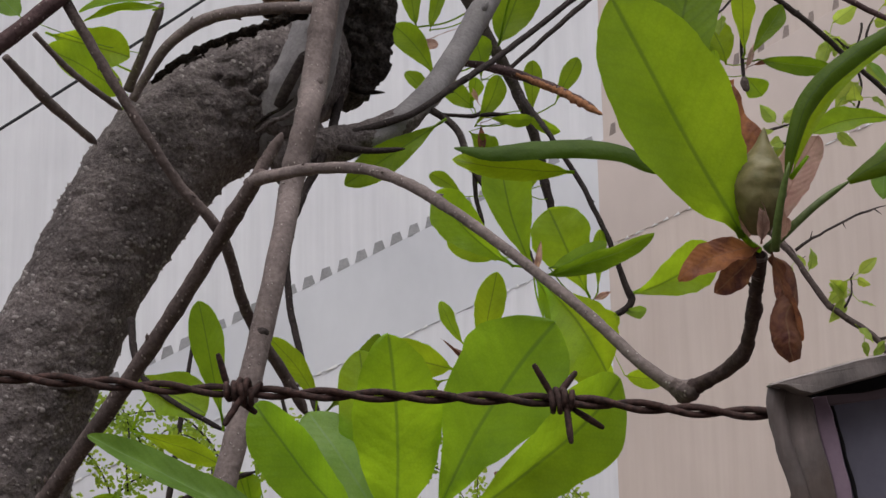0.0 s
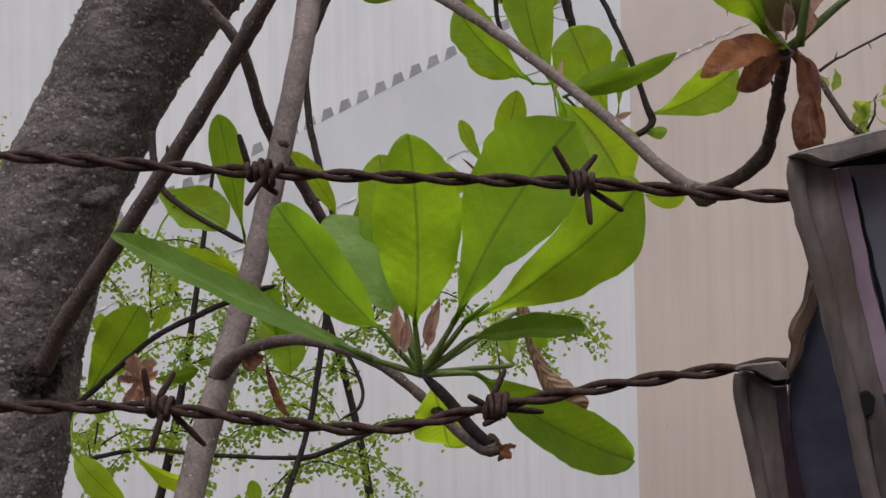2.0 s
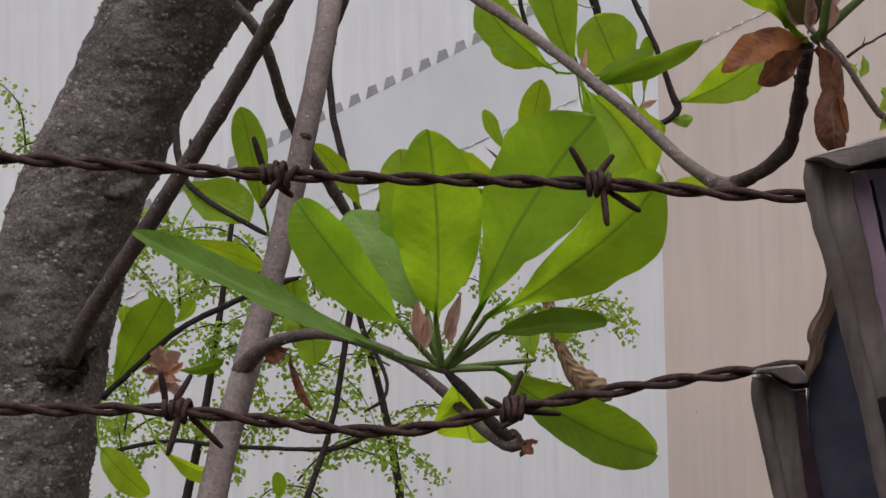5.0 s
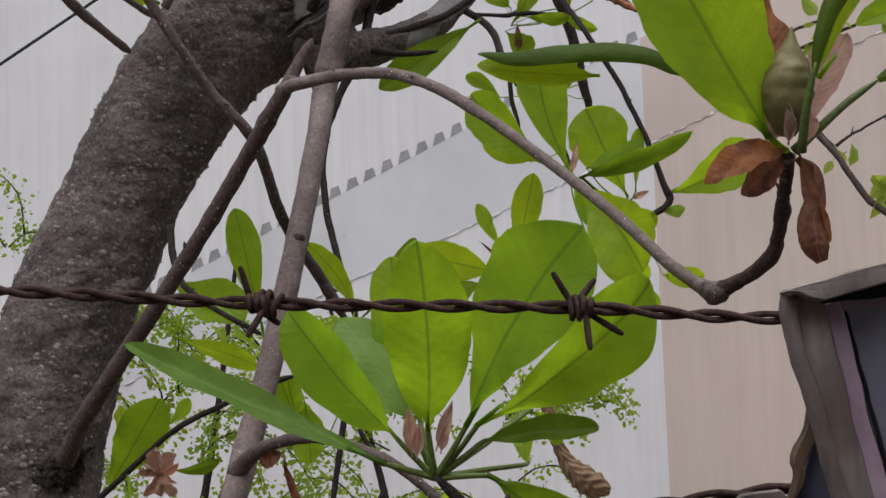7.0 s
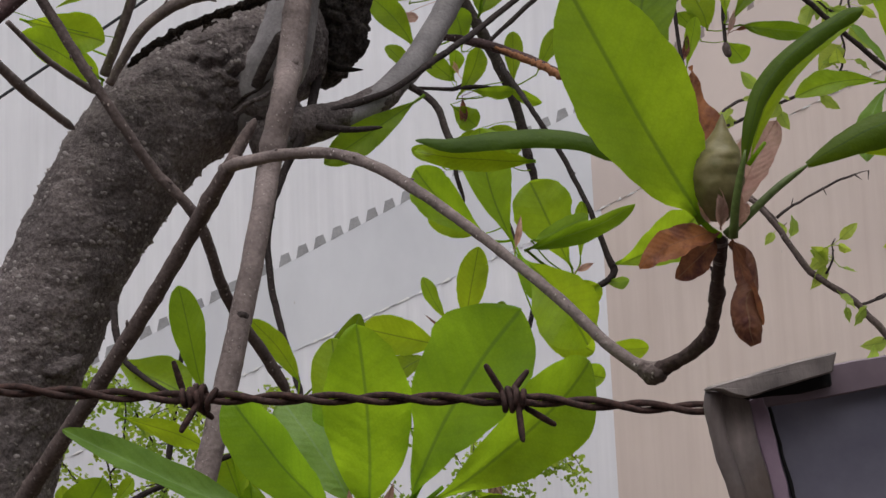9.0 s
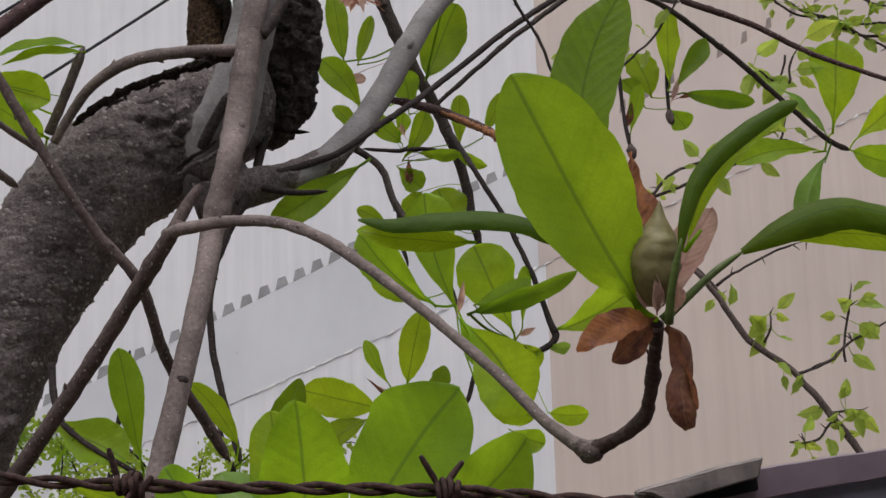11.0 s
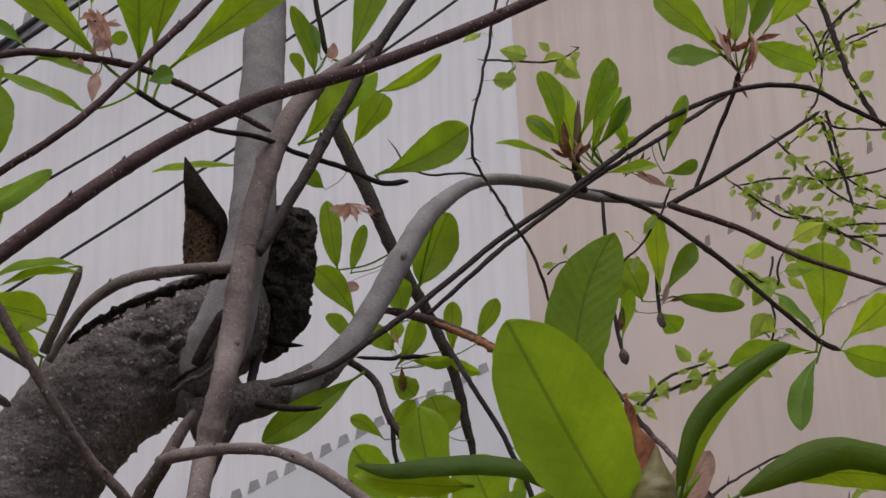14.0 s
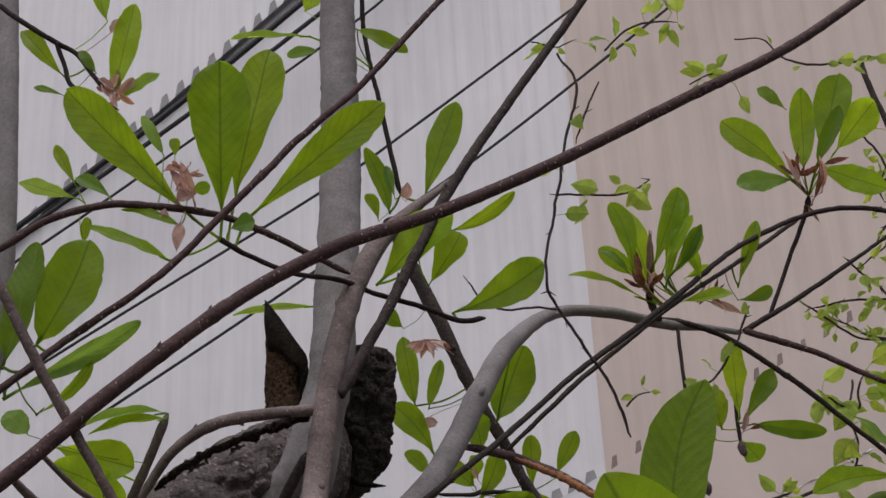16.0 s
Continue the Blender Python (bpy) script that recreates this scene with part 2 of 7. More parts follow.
SLATE_DARK = plain_material("dark_slate_paint", (0.05, 0.052, 0.084), (0.1, 0.102, 0.148), 55, 0.5, 0.3)
PLUM = plain_material("dark_plum_paint", (0.018, 0.009, 0.016), (0.05, 0.027, 0.043), 70, 0.5, 0.3)
SLATE = plain_material("slate_blue_paint", (0.092, 0.089, 0.125), (0.15, 0.145, 0.188), 40, 0.45, 0.25)
SOIL = plain_material("dry_soil", (0.05, 0.039, 0.029), (0.13, 0.1, 0.075), 25, 0.95, 0.8)


def sheet_material(name, a, b_colour, streaks=9.0):
    """Painted sheet metal with streaks down its height, grime, and small dents whose shade is painted as dark specks.
    """
    m, nt, b = material(name, 0.45)
    streak = noisy(nt, coords(nt, (streaks, streaks, 0.35)), 3.0, 5)
    blotch = noisy(nt, coords(nt), 1.1, 5)
    speck = node(nt, "ShaderNodeTexVoronoi", Scale=5.5)
    nt.links.new(coords(nt, (1, 1, 0.5)), speck.inputs["Vector"])
    c = ramp(nt, streak, [(0.3, a), (0.7, b_colour)])
    c = mixed(nt, "MULTIPLY", 1.0, c, ramp(nt, blotch, [(0.3, (0.9, 0.9, 0.91)), (0.7, (1.04, 1.04, 1.04))]))
    spots = ramp(nt, speck.outputs["Distance"], [(0.018, (0.75, 0.75, 0.75)), (0.032, (0, 0, 0))])
    c = mixed(nt, "MIX", spots, c, (0.38, 0.35, 0.33))
    nt.links.new(c, b.inputs["Base Color"])
    bump(nt, b, noisy(nt, coords(nt, (1, 1, 1)), 5, 3), 0.12, 0.01)
    return m


WHITE_SHEET = sheet_material("white_sheet", (0.655, 0.655, 0.692), (0.73, 0.73, 0.768))
FLASHING = sheet_material("smooth_flashing", (0.565, 0.575, 0.615), (0.665, 0.675, 0.715), 0.8)
BEIGE_FLASHING = sheet_material("smooth_beige_flashing", (0.5, 0.425, 0.392), (0.585, 0.497, 0.46), 0.8)
BEIGE_SHEET = sheet_material("beige_sheet", (0.53, 0.442, 0.4), (0.588, 0.5, 0.455))


# ---- building blocks ----
def part(name, bm, mat, parent=None, label="", smooth=True):
    me = bpy.data.meshes.new(name)
    bm.to_mesh(me)
    bm.free()
    for p in me.polygons:
        p.use_smooth = smooth
    me.materials.append(mat)
    ob = new(name, me)
    if parent is not None:
        ob.parent = parent
    if label:
        ob["label"] = label
    return ob


def thing(name, at, label, category, group="", kind=""):
    ob = new(name)
    ob.empty_display_size = 0.1
    ob.location = at
    bpy.context.view_layer.update()
    return tagged(ob, label, category, group, kind)


def local(parent, p):
    """A world place in the space of the thing that a part belongs to (all things stand unturned)."""
    o = Vector((0, 0, 0))
    while parent is not None:
        o += parent.location
        parent = parent.parent
    return Vector(p[:3]) - o


def smooth_path(points, step):
    """A Catmull-Rom line through places with radii, cut into even short steps."""
    pts = [Vector(p) for p in points]
    pts = [pts[0] * 2 - pts[1], *pts, pts[-1] * 2 - pts[-2]]
    out = []
    for a, b, c, d in zip(pts, pts[1:], pts[2:], pts[3:]):
        n = max(2, int((c.xyz - b.xyz).length / step))
        for k in range(n):
            t = k / n
            out.append(0.5 * (2 * b + (c - a) * t + (2 * a - 5 * b + 4 * c - d) * t * t + (3 * b - a - 3 * c + d) * t**3))
    return [*out, pts[-2]]


def tube(bm, path, sides, knob=0.0, seed=0, flat=1.0):
    """A round skin along a path of (x, y, z, radius); knob: how uneven it is."""
    up, rings = None, []
    mean = max(0.003, sum(p[3] for p in path) / len(path))
    for k, p in enumerate(path):
        ahead = (path[min(k + 1, len(path) - 1)].xyz - path[max(k - 1, 0)].xyz).normalized()
        if up is None:
            up = ahead.orthogonal().normalized()
        up = (up - ahead * up.dot(ahead)).normalized()
        over = ahead.cross(up)
        ring = []
        for s in range(sides):
            a = 2 * math.pi * s / sides
            out = up * math.cos(a) + over * math.sin(a) * flat
            r = max(p[3], 0.0004)
            if knob:
                q = p.xyz + out * r
                q = q + Vector((seed, 0, 0))
                r *= 1 + knob * (noise.noise(q * (0.5 / mean)) + 0.6 * noise.noise(q * (1.7 / mean)) + 0.35 * noise.noise(q * (5.0 / mean)))
            ring.append(bm.verts.new(p.xyz + out * r))
        rings.append(ring)
    for r0, r1 in zip(rings, rings[1:]):
        for s in range(sides):
            bm.faces.new((r0[s], r0[(s + 1) % sides], r1[(s + 1) % sides], r1[s]))
    bm.faces.new(rings[0][::-1])
    bm.faces.new(rings[-1])
    return bm


PATHS = {}


def limb(parent, name, mat, points, sides=10, knob=0.1, step=0.005, label="", nodes=0, thin=1.0, crook=0.0):
    """A tapering branch through places (x, y, z, radius), with ringed leaf scars and small buds."""
    bm = bmesh.new()
    path = smooth_path(points, step)
    for k, p in enumerate(path):
        p[3] *= thin
        if crook and 0 < k < len(path) - 1:
            d = crook * (noise.noise_vector(p.xyz * 30) + 0.5 * noise.noise_vector(p.xyz * 85))
            p[0], p[1], p[2] = p[0] + d.x, p[1] + d.y, p[2] + d.z
    rng = random.Random(len(bpy.data.objects))
    shift = local(parent, (0, 0, 0))
    world_path = [p.copy() for p in path]
    path = [Vector((*(p.xyz + shift), p[3])) for p in path]
    buds = []
    for k in range(nodes):
        i = rng.randrange(2, len(path) - 2)
        for j, gain in ((i - 1, 1.04), (i, 1.09), (i + 1, 1.03)):
            path[j][3] *= gain
        ahead = (path[i + 1].xyz - path[i - 1].xyz).normalized()
        out = (Vector((rng.uniform(-1, 1), rng.uniform(-0.6, 0.2), rng.uniform(-1, 1))).cross(ahead)).normalized()
        buds.append((path[i].copy(), ahead, out))
    for j, gain in ((-1, 0.3), (-2, 0.65), (-3, 0.88)):
        path[j][3] *= gain
    tube(bm, path, sides, knob, rng.random() * 50)
    for p, ahead, out in buds:
        r = p[3]
        foot = p.xyz + out * r * 0.7
        tube(bm, [Vector((*foot, r * 0.3)), Vector((*(foot + out * r * 0.35 + ahead * r * 0.4), r * 0.24)), Vector((*(foot + out * r * 0.6 + ahead * r * 0.8), r * 0.06))], 6)
    ob = part(name, bm, mat, parent, label)
    PATHS[ob.name] = world_path[::2]
    return ob


def blade_width(s, kind):
    """Half width along a leaf, from stalk (0) to tip (1)."""
    u = min(1.0, max(0.0, (s - 0.05) / 0.95))
    if kind == "obovate":
        w = 2.08 * u**1.1 * max(0.0, 1 - u**2.6) ** 0.68
        return max(w, 0.03 if s < 0.3 else 0.0)
    if kind == "oval":
        return max(1.78 * u**0.6 * max(0.0, 1 - u**1.9) ** 0.6, 0.04 if s < 0.3 else 0.0)
    if kind == "broad":
        return max(1.70 * u**0.55 * max(0.0, 1 - u**2.3) ** 0.7, 0.04 if s < 0.3 else 0.0)
    if kind == "acute":
        return max(2.2 * u**0.62 * (1 - u) ** 1.1, 0.05 if s < 0.3 else 0.0)
    if kind == "pointed":
        w = math.sin(math.pi * min(1.0, max(0.0, (s - 0.1) / 0.9)) ** 0.75)
        return max(w, 0.06 if s < 0.3 else 0.0)
    return max(math.sin(math.pi * s) ** 0.7, 0.12)


def blade(bm, base, tip, width, roll=0.0, bend=0.0, fold=0.15, kind="obovate", wavy=0.05, rows=20, cols=8, seed=0, curl=0.0, twist=0.0, arc=0.0, crimp=0.0, crumple=0.0):
    """One leaf blade. It faces the lane (-y) at roll 0; bend bows it, fold lifts its halves, curl rolls its edges."""
    base, tip = Vector(base), Vector(tip)
    axis = tip - base
    length = axis.length
    axis.normalize()
    face = Vector((0, -1, 0.0))
    face = (face - axis * face.dot(axis)).normalized()
    uvl = bm.loops.layers.uv.verify()
    grid = []
    for i in range(rows + 1):
        s = 1 - (1 - i / rows) ** 1.5
        turn = Matrix.Rotation(radians(roll + twist * (s - 0.5)), 3, axis)
        n = turn @ face
        across = axis.cross(n)
        w = blade_width(s, kind) * width / 2
        row = []
        drift = across * (arc * length * 4 * s * (1 - s))
        tear = 1 + 0.06 * noise.noise(Vector((s * 9, seed * 3.1, 0))) + 0.035 * noise.noise(Vector((s * 31, seed * 1.7, 4)))
        for j in range(cols + 1):
            v = 2 * j / cols - 1
            x, h = v * w * (tear + 0.05 * noise.noise(Vector((s * 14, v * 5, seed))) if abs(v) == 1 else 1), abs(v) * w * fold
            if curl:
                a = v * curl * 2.4
                x, h = w * math.sin(a) / (curl * 2.4), w * (1 - math.cos(a)) / (curl * 2.4)
            h += wavy * width * 0.5 * math.sin(s * 17 + seed * 3 + (2 if v > 0 else 0)) * abs(v) ** 2
            h += 0.03 * length * noise.noise(Vector((s * 3 + seed * 7.3, v * 0.8, seed)))
            h += crimp * width * math.sin(s * 70 + v * 2 + 3 * noise.noise(Vector((s * 5, v, seed))))
            if crumple:
                h += crumple * width * (noise.noise(Vector((s * 5, v * 2.5, seed * 1.3))) + 0.6 * noise.noise(Vector((s * 13, v * 6, seed))))
                if abs(v) == 1:
                    x *= 1 + 1.2 * crumple * noise.noise(Vector((s * 11, v * 3, seed * 0.7)))
            arch = bend * length * (4 * s * (1 - s))
            p = base + axis * (s * length) + drift + across * x + n * (h + arch)
            row.append((bm.verts.new(p), (0.5 + v * 0.5 * max(blade_width(s, kind), 0.3), s)))
        grid.append(row)
    for r0, r1 in zip(grid, grid[1:]):
        for j in range(cols):
            quad = (r0[j], r0[j + 1], r1[j + 1], r1[j])
            f = bm.faces.new([q[0] for q in quad])
            for loop, q in zip(f.loops, quad):
                loop[uvl].uv = q[1]


def leaf(parent, base, tip, width, roll=0.0, bend=0.0, mat=None, kind="obovate", fold=None, curl=0.0, wavy=0.07, name="leaf", label="", twist=0.0, arc=0.0, crimp=0.0, stalk=True, crumple=None):
    bm = bmesh.new()
    seed = len(bpy.data.objects) % 97
    b, t = local(parent, base), local(parent, tip)
    if fold is None:
        fold = 0.08 + 0.3 * ((seed * 37) % 11) / 11
    blade(bm, b, t, width, roll, bend, fold, kind, wavy, seed=seed, curl=curl, twist=twist, arc=arc, crimp=crimp, rows=48 if crimp else 26, crumple=crumple if crumple is not None else 0.12 if "dry" in name or "scale" in name else 0.0)
    r = max(0.0005, min(0.0017, (t - b).length * 0.012))
    tube(bm, [Vector((*(b + (t - b) * s), r * g)) for s, g in ((-0.02, 1.2), (0.06, 1.0), (0.13, 0.8))], 6)
    line = PATHS.get(parent.name, ())
    if line and stalk:
        near = min(line, key=lambda p: (p.xyz - Vector(base)).length)
        gap = (near.xyz - Vector(base)).length
        if 0.003 < gap < 0.14:
            n = local(parent, near)
            mid = (n + b) / 2 + (b - t).normalized() * gap * 0.07
            tube(bm, smooth_path([(*n, r * 1.1), (*mid, r), (*b, r)], 0.004), 6)
    return part(name, bm, mat or LEAF, parent, label)


def rolled_leaf(parent, points, open_by=1.9, turn=0.0, mat=None, twist=0.0, crimp=0.0, name="leaf"):
    """A leaf rolled in along its length: an open sleeve round a line of (x, y, z, half width); it opens downwards."""
    bm = bmesh.new()
    uvl = bm.loops.layers.uv.verify()
    path = smooth_path(points, 0.0011 if crimp else 0.004)
    shift = local(parent, (0, 0, 0))
    grid, cols = [], 14
    for k, p in enumerate(path):
        ahead = (path[min(k + 1, len(path) - 1)].xyz - path[max(k - 1, 0)].xyz).normalized()
        s = k / (len(path) - 1)
        crown = Vector((0, -0.75, 0.66))
        crown = (crown - ahead * crown.dot(ahead)).normalized()
        crown = Matrix.Rotation(radians(turn + twist * (s - 0.5)), 3, ahead) @ crown
        flank = ahead.cross(crown)
        row = []
        for j in range(cols + 1):
            v = 2 * j / cols - 1
            a = v * (open_by + 0.25 * noise.noise(Vector((s * 4, v, len(points)))))
            r = max(p[3], 0.0004) * (1 + 0.1 * noise.noise(Vector((s * 7, v * 1.5, 3))) + 0.06 * noise.noise(Vector((s * 24, v * 4, 3))) + crimp * math.sin(s * 75 + v * 2 + 5 * noise.noise(Vector((s * 6, v, 9)))))
            q = p.xyz + shift + crown * math.cos(a) * r * 0.85 + flank * math.sin(a) * r
            row.append((bm.verts.new(q), (0.5 + 0.45 * v, s)))
        grid.append(row)
    for r0, r1 in zip(grid, grid[1:]):
        for j in range(cols):
            quad = (r0[j], r0[j + 1], r1[j + 1], r1[j])
            f = bm.faces.new([q[0] for q in quad])
            for loop, q in zip(f.loops, quad):
                loop[uvl].uv = q[1]
    return part(name, bm, mat or LEAF_ROLLED, parent, "rolled in along its length")


from mathutils import bvhtree

# ---- the metal-clad wall behind ----
def slab(bm, ring, y0, y1):
    """A plate in the x-z plane between two depths, from its outline."""
    front = [bm.verts.new((x, y0, z)) for x, z in ring]
    rear = [bm.verts.new((x, y1, z)) for x, z in ring]
    bm.faces.new(front)
    bm.faces.new(rear[::-1])
    n = len(ring)
    for k in range(n):
        bm.faces.new((front[k], rear[k], rear[(k + 1) % n], front[(k + 1) % n]))
    bmesh.ops.recalc_face_normals(bm, faces=bm.faces)
    return bm


def ribbed(x0, x1, y_at, low, high, pitch, depth):
    """A ribbed sheet from x0 to x1: a flat valley, a soft flank, a flat crest, in turns; low and high give its edges' height."""
    bm = bmesh.new()
    xs, x = [], x0
    while x < x1:
        for share, out in ((0.0, 0), (0.16, 0), (0.26, 0.15), (0.36, 0.5), (0.46, 0.85), (0.56, 1), (0.68, 1), (0.78, 0.85), (0.86, 0.5), (0.94, 0.15)):
            xs.append((x + share * pitch, out))
        x += pitch
    cols = []
    for x, out in xs:
        y = y_at(x) - out * depth
        zs = [low(x) + (high(x) - low(x)) * k / 6 for k in range(7)]
        cols.append([bm.verts.new((x, y, z)) for z in zs])
    for a, b in zip(cols, cols[1:]):
        for k in range(6):
            bm.faces.new((a[k], b[k], b[k + 1], a[k + 1]))
    return bm


CORNER, WALL_Y = 0.725, 6.3


def wall_y(x):
    """The white side recedes a little; the beige side comes slowly forward."""
    return WALL_Y + (CORNER - x) * 0.05 if x < CORNER else WALL_Y - (x - CORNER) * 0.12


def seam_high(x):
    return 2.653 + 0.468 * (x + 0.392) if x < CORNER else 3.176 + 0.52 * (x - CORNER)


def seam_low(x):
    return 2.12 + 0.41 * (x + 0.609) if x < CORNER else 2.667 + 0.43 * (x - CORNER)


def seam_top(x):
    return 5.34 + 0.93 * (x + 1.38)


wall = thing("wall_clad", (0, 0, 0), "white and beige ribbed sheet-metal wall with slanting flashing", "wall", kind="structure")
WHITE_TO, BEIGE_TO = -6.0, 7.0
part("ribbed_sheet", ribbed(WHITE_TO, CORNER - 0.02, wall_y, seam_high, lambda x: max(seam_top(x), seam_high(x) + 0.3) if x < -0.2 else 9.0, 0.0835, 0.0036), WHITE_SHEET, wall, "white ribbed sheet")
part("ribbed_sheet", ribbed(WHITE_TO, -0.2, lambda x: wall_y(x) - 0.05, lambda x: max(seam_top(x), seam_high(x) + 0.3), lambda x: 9.0, 0.0835, 0.0036), WHITE_SHEET, wall, "white ribbed sheet")
part("ribbed_sheet", ribbed(WHITE_TO, CORNER - 0.02, wall_y, lambda x: -0.5, seam_low, 0.0835, 0.0036), WHITE_SHEET, wall, "white ribbed sheet")
part("ribbed_sheet", ribbed(CORNER + 0.02, BEIGE_TO, wall_y, seam_high, lambda x: 9.0, 0.118, 0.0036), BEIGE_SHEET, wall, "beige ribbed sheet")
part("ribbed_sheet", ribbed(CORNER + 0.02, BEIGE_TO, wall_y, lambda x: -0.5, seam_low, 0.118, 0.0036), BEIGE_SHEET, wall, "beige ribbed sheet")


def flashing(x0, x1, mat, label):
    bm = bmesh.new()
    n = 24
    rings = []
    for k in range(n + 1):
        x = x0 + (x1 - x0) * k / n
        y, hi, lo = wall_y(x), seam_high(x), seam_low(x)
        rings.append([bm.verts.new(v) for v in ((x, y + 0.004, hi + 0.003), (x, y - 0.007, hi), (x, y - 0.007, lo + 0.03), (x, y - 0.0065, lo), (x, y + 0.003, lo - 0.001))])
    for a, b in zip(rings, rings[1:]):
        for j in range(4):
            bm.faces.new((a[j], b[j], b[j + 1], a[j + 1]))
    return part("flashing", bm, mat, wall, label, False)


flashing(WHITE_TO, CORNER, FLASHING, "white folded flashing strip")
flashing(CORNER, BEIGE_TO, BEIGE_FLASHING, "beige folded flashing strip")
bm = bmesh.new()
slab(bm, [(WHITE_TO, -0.5), (CORNER, -0.5), (CORNER, 9), (WHITE_TO, 9)], 6.72, 6.86)
part("backing", bm, WHITE_SHEET, wall, "", False)
bm = bmesh.new()
slab(bm, [(CORNER + 0.004, -0.5), (BEIGE_TO, -0.5), (BEIGE_TO, 9), (CORNER + 0.004, 9)], 6.34, 6.5)
part("backing", bm, BEIGE_SHEET, wall, "", False)

FOAM = plain_material("grey_foam", (0.27, 0.27, 0.285), (0.35, 0.35, 0.36), 90, 0.9)


# beige plugs, coloured darker than the wall to paint in their shadow
SHADED_FOAM = plain_material("shaded_beige_foam", (0.23, 0.19, 0.175), (0.31, 0.26, 0.24), 90, 0.9)


def closures(x0, x1, pitch, seam, wide, tall, lift, mat=None):
    """Grey foam plugs in the open rib ends along a seam."""
    k, x = 0, x0
    while x < x1:
        a, b = x + pitch * (0.61 - wide), x + pitch * (0.61 + wide)
        y = wall_y(x) - lift
        bm = bmesh.new()
        slab(bm, [(a, seam(a)), (b, seam(b)), (b - 0.013, seam(b) + tall * 0.82), (a + 0.011, seam(a) + tall * 1.12)], y - 0.009, y)
        part("rib_closure", bm, mat or FOAM, wall, "", False)
        x += pitch


closures(-2.2045, CORNER - 0.05, 0.0835, seam_high, 0.36, 0.05, 0.002)
closures(CORNER + 0.03, 3.4, 0.118, seam_high, 0.36, 0.055, 0.002, SHADED_FOAM)
closures(-2.538, -0.2, 0.0835, seam_top, 0.30, 0.07, 0.05)

WORN = plain_material("bare_white_edge", (0.75, 0.75, 0.76), (0.85, 0.85, 0.85), 40, 0.5)
rng = random.Random(21)
x = -2.0
while x < 3.0:
    long = rng.uniform(0.02, 0.075)
    if rng.random() < 0.85:
        y = wall_y(x) - 0.0075
        bm = bmesh.new()
        slab(bm, [(x, seam_low(x) - 0.004), (x + long, seam_low(x + long) - 0.006), (x + long - 0.01, seam_low(x + long) + rng.uniform(0.002, 0.0075)), (x + 0.012, seam_low(x) + rng.uniform(0.002, 0.0075))], y - 0.0025, y)
        part("worn_edge", bm, WORN, wall, "", False)
    x += long + rng.uniform(0.01, 0.03)

# an unseen plain wall, added behind the viewer to cut the front skylight
RENDERED = plain_material("grey_render", (0.4, 0.385, 0.37), (0.48, 0.465, 0.445), 30, 0.9, 0.5)
bm = bmesh.new()
slab(bm, [(-9, -0.2), (9, -0.2), (9, 4.2), (-9, 4.2)], -3.85, -3.6)
tagged(part("light_block_wall", bm, RENDERED, None, "", False), "unseen plain grey wall, added to block light from behind the viewer", "wall", kind="structure")

# the ground, under and behind everything
bm = bmesh.new()
bmesh.ops.create_grid(bm, x_segments=60, y_segments=60, size=60)
for v in bm.verts:
    v.co.z = 0.04 * noise.noise(v.co * 0.4)
ground = tagged(part("ground", bm, SOIL), "dry brown garden soil under the trees", "ground", kind="structure")


# ---- barbed wire ----
def barbed_wire(path, barbs, sag_label):
    """Two strands twisted round each other, with four-pointed barbs wound on."""
    ob = thing("barbed_wire", path[len(path) // 2][:3], sag_label, "barbed wire", "barbed wire strands")
    line = smooth_path([(*p, 0.0016) for p in path], 0.0016)
    run, lengths = 0.0, [0.0]
    for a, b in zip(line, line[1:]):
        run += (b.xyz - a.xyz).length
        lengths.append(run)
    for phase in (0.0, math.pi):
        out = []
        for p, s in zip(line, lengths):
            a = phase + s * 2 * math.pi / 0.041
            out.append(Vector((*(p.xyz + Vector((0, math.cos(a), math.sin(a))) * 0.00145 - ob.location), 0.0014)))
        bm = bmesh.new()
        tube(bm, out, 8, 0.12, phase)
        part("strand", bm, RUST, ob)
    for share, points in barbs:
        k = min(range(len(lengths)), key=lambda i: abs(lengths[i] / run - share))
        at = line[k].xyz - ob.location
        ahead = (line[min(k + 3, len(line) - 1)].xyz - line[max(k - 3, 0)].xyz).normalized()
        side, up = Vector((0, 1, 0)), Vector((0, 0, 1))
        for half in (0, 1):
            (a0, long0), (a1, long1) = points[half * 2], points[half * 2 + 1]
            mid, span = 0.0018 * (half * 2 - 1), 0.0062
            coil = []
            for j in range(33):
                a = radians(a0) + (1 - 2 * half) * 4.6 * math.pi * j / 32
                swell = 0.0039 + 0.0008 * math.sin(j * 0.9 + half * 2 + share * 40)
                coil.append(Vector((*(at + ahead * (mid + (j / 32 - 0.5) * span) + (side * math.cos(a) + up * math.sin(a)) * swell), 0.0012)))

            def spike(e, angle, long):
                d = Vector((math.cos(radians(angle)), -0.25 + 0.5 * half, math.sin(radians(angle)))).normalized()
                return [Vector((*(e.xyz + d * long * s), r)) for s, r in ((0.85, 0.0006), (0.78, 0.0011), (0.45, 0.0014), (0.2, 0.0014))]

            bm = bmesh.new()
            tube(bm, smooth_path([*spike(coil[0], a0, long0), *coil, *spike(coil[-1], a1, long1)[::-1]], 0.0012), 7, 0.12, a0)
            part("barb", bm, RUST, ob)
    return ob


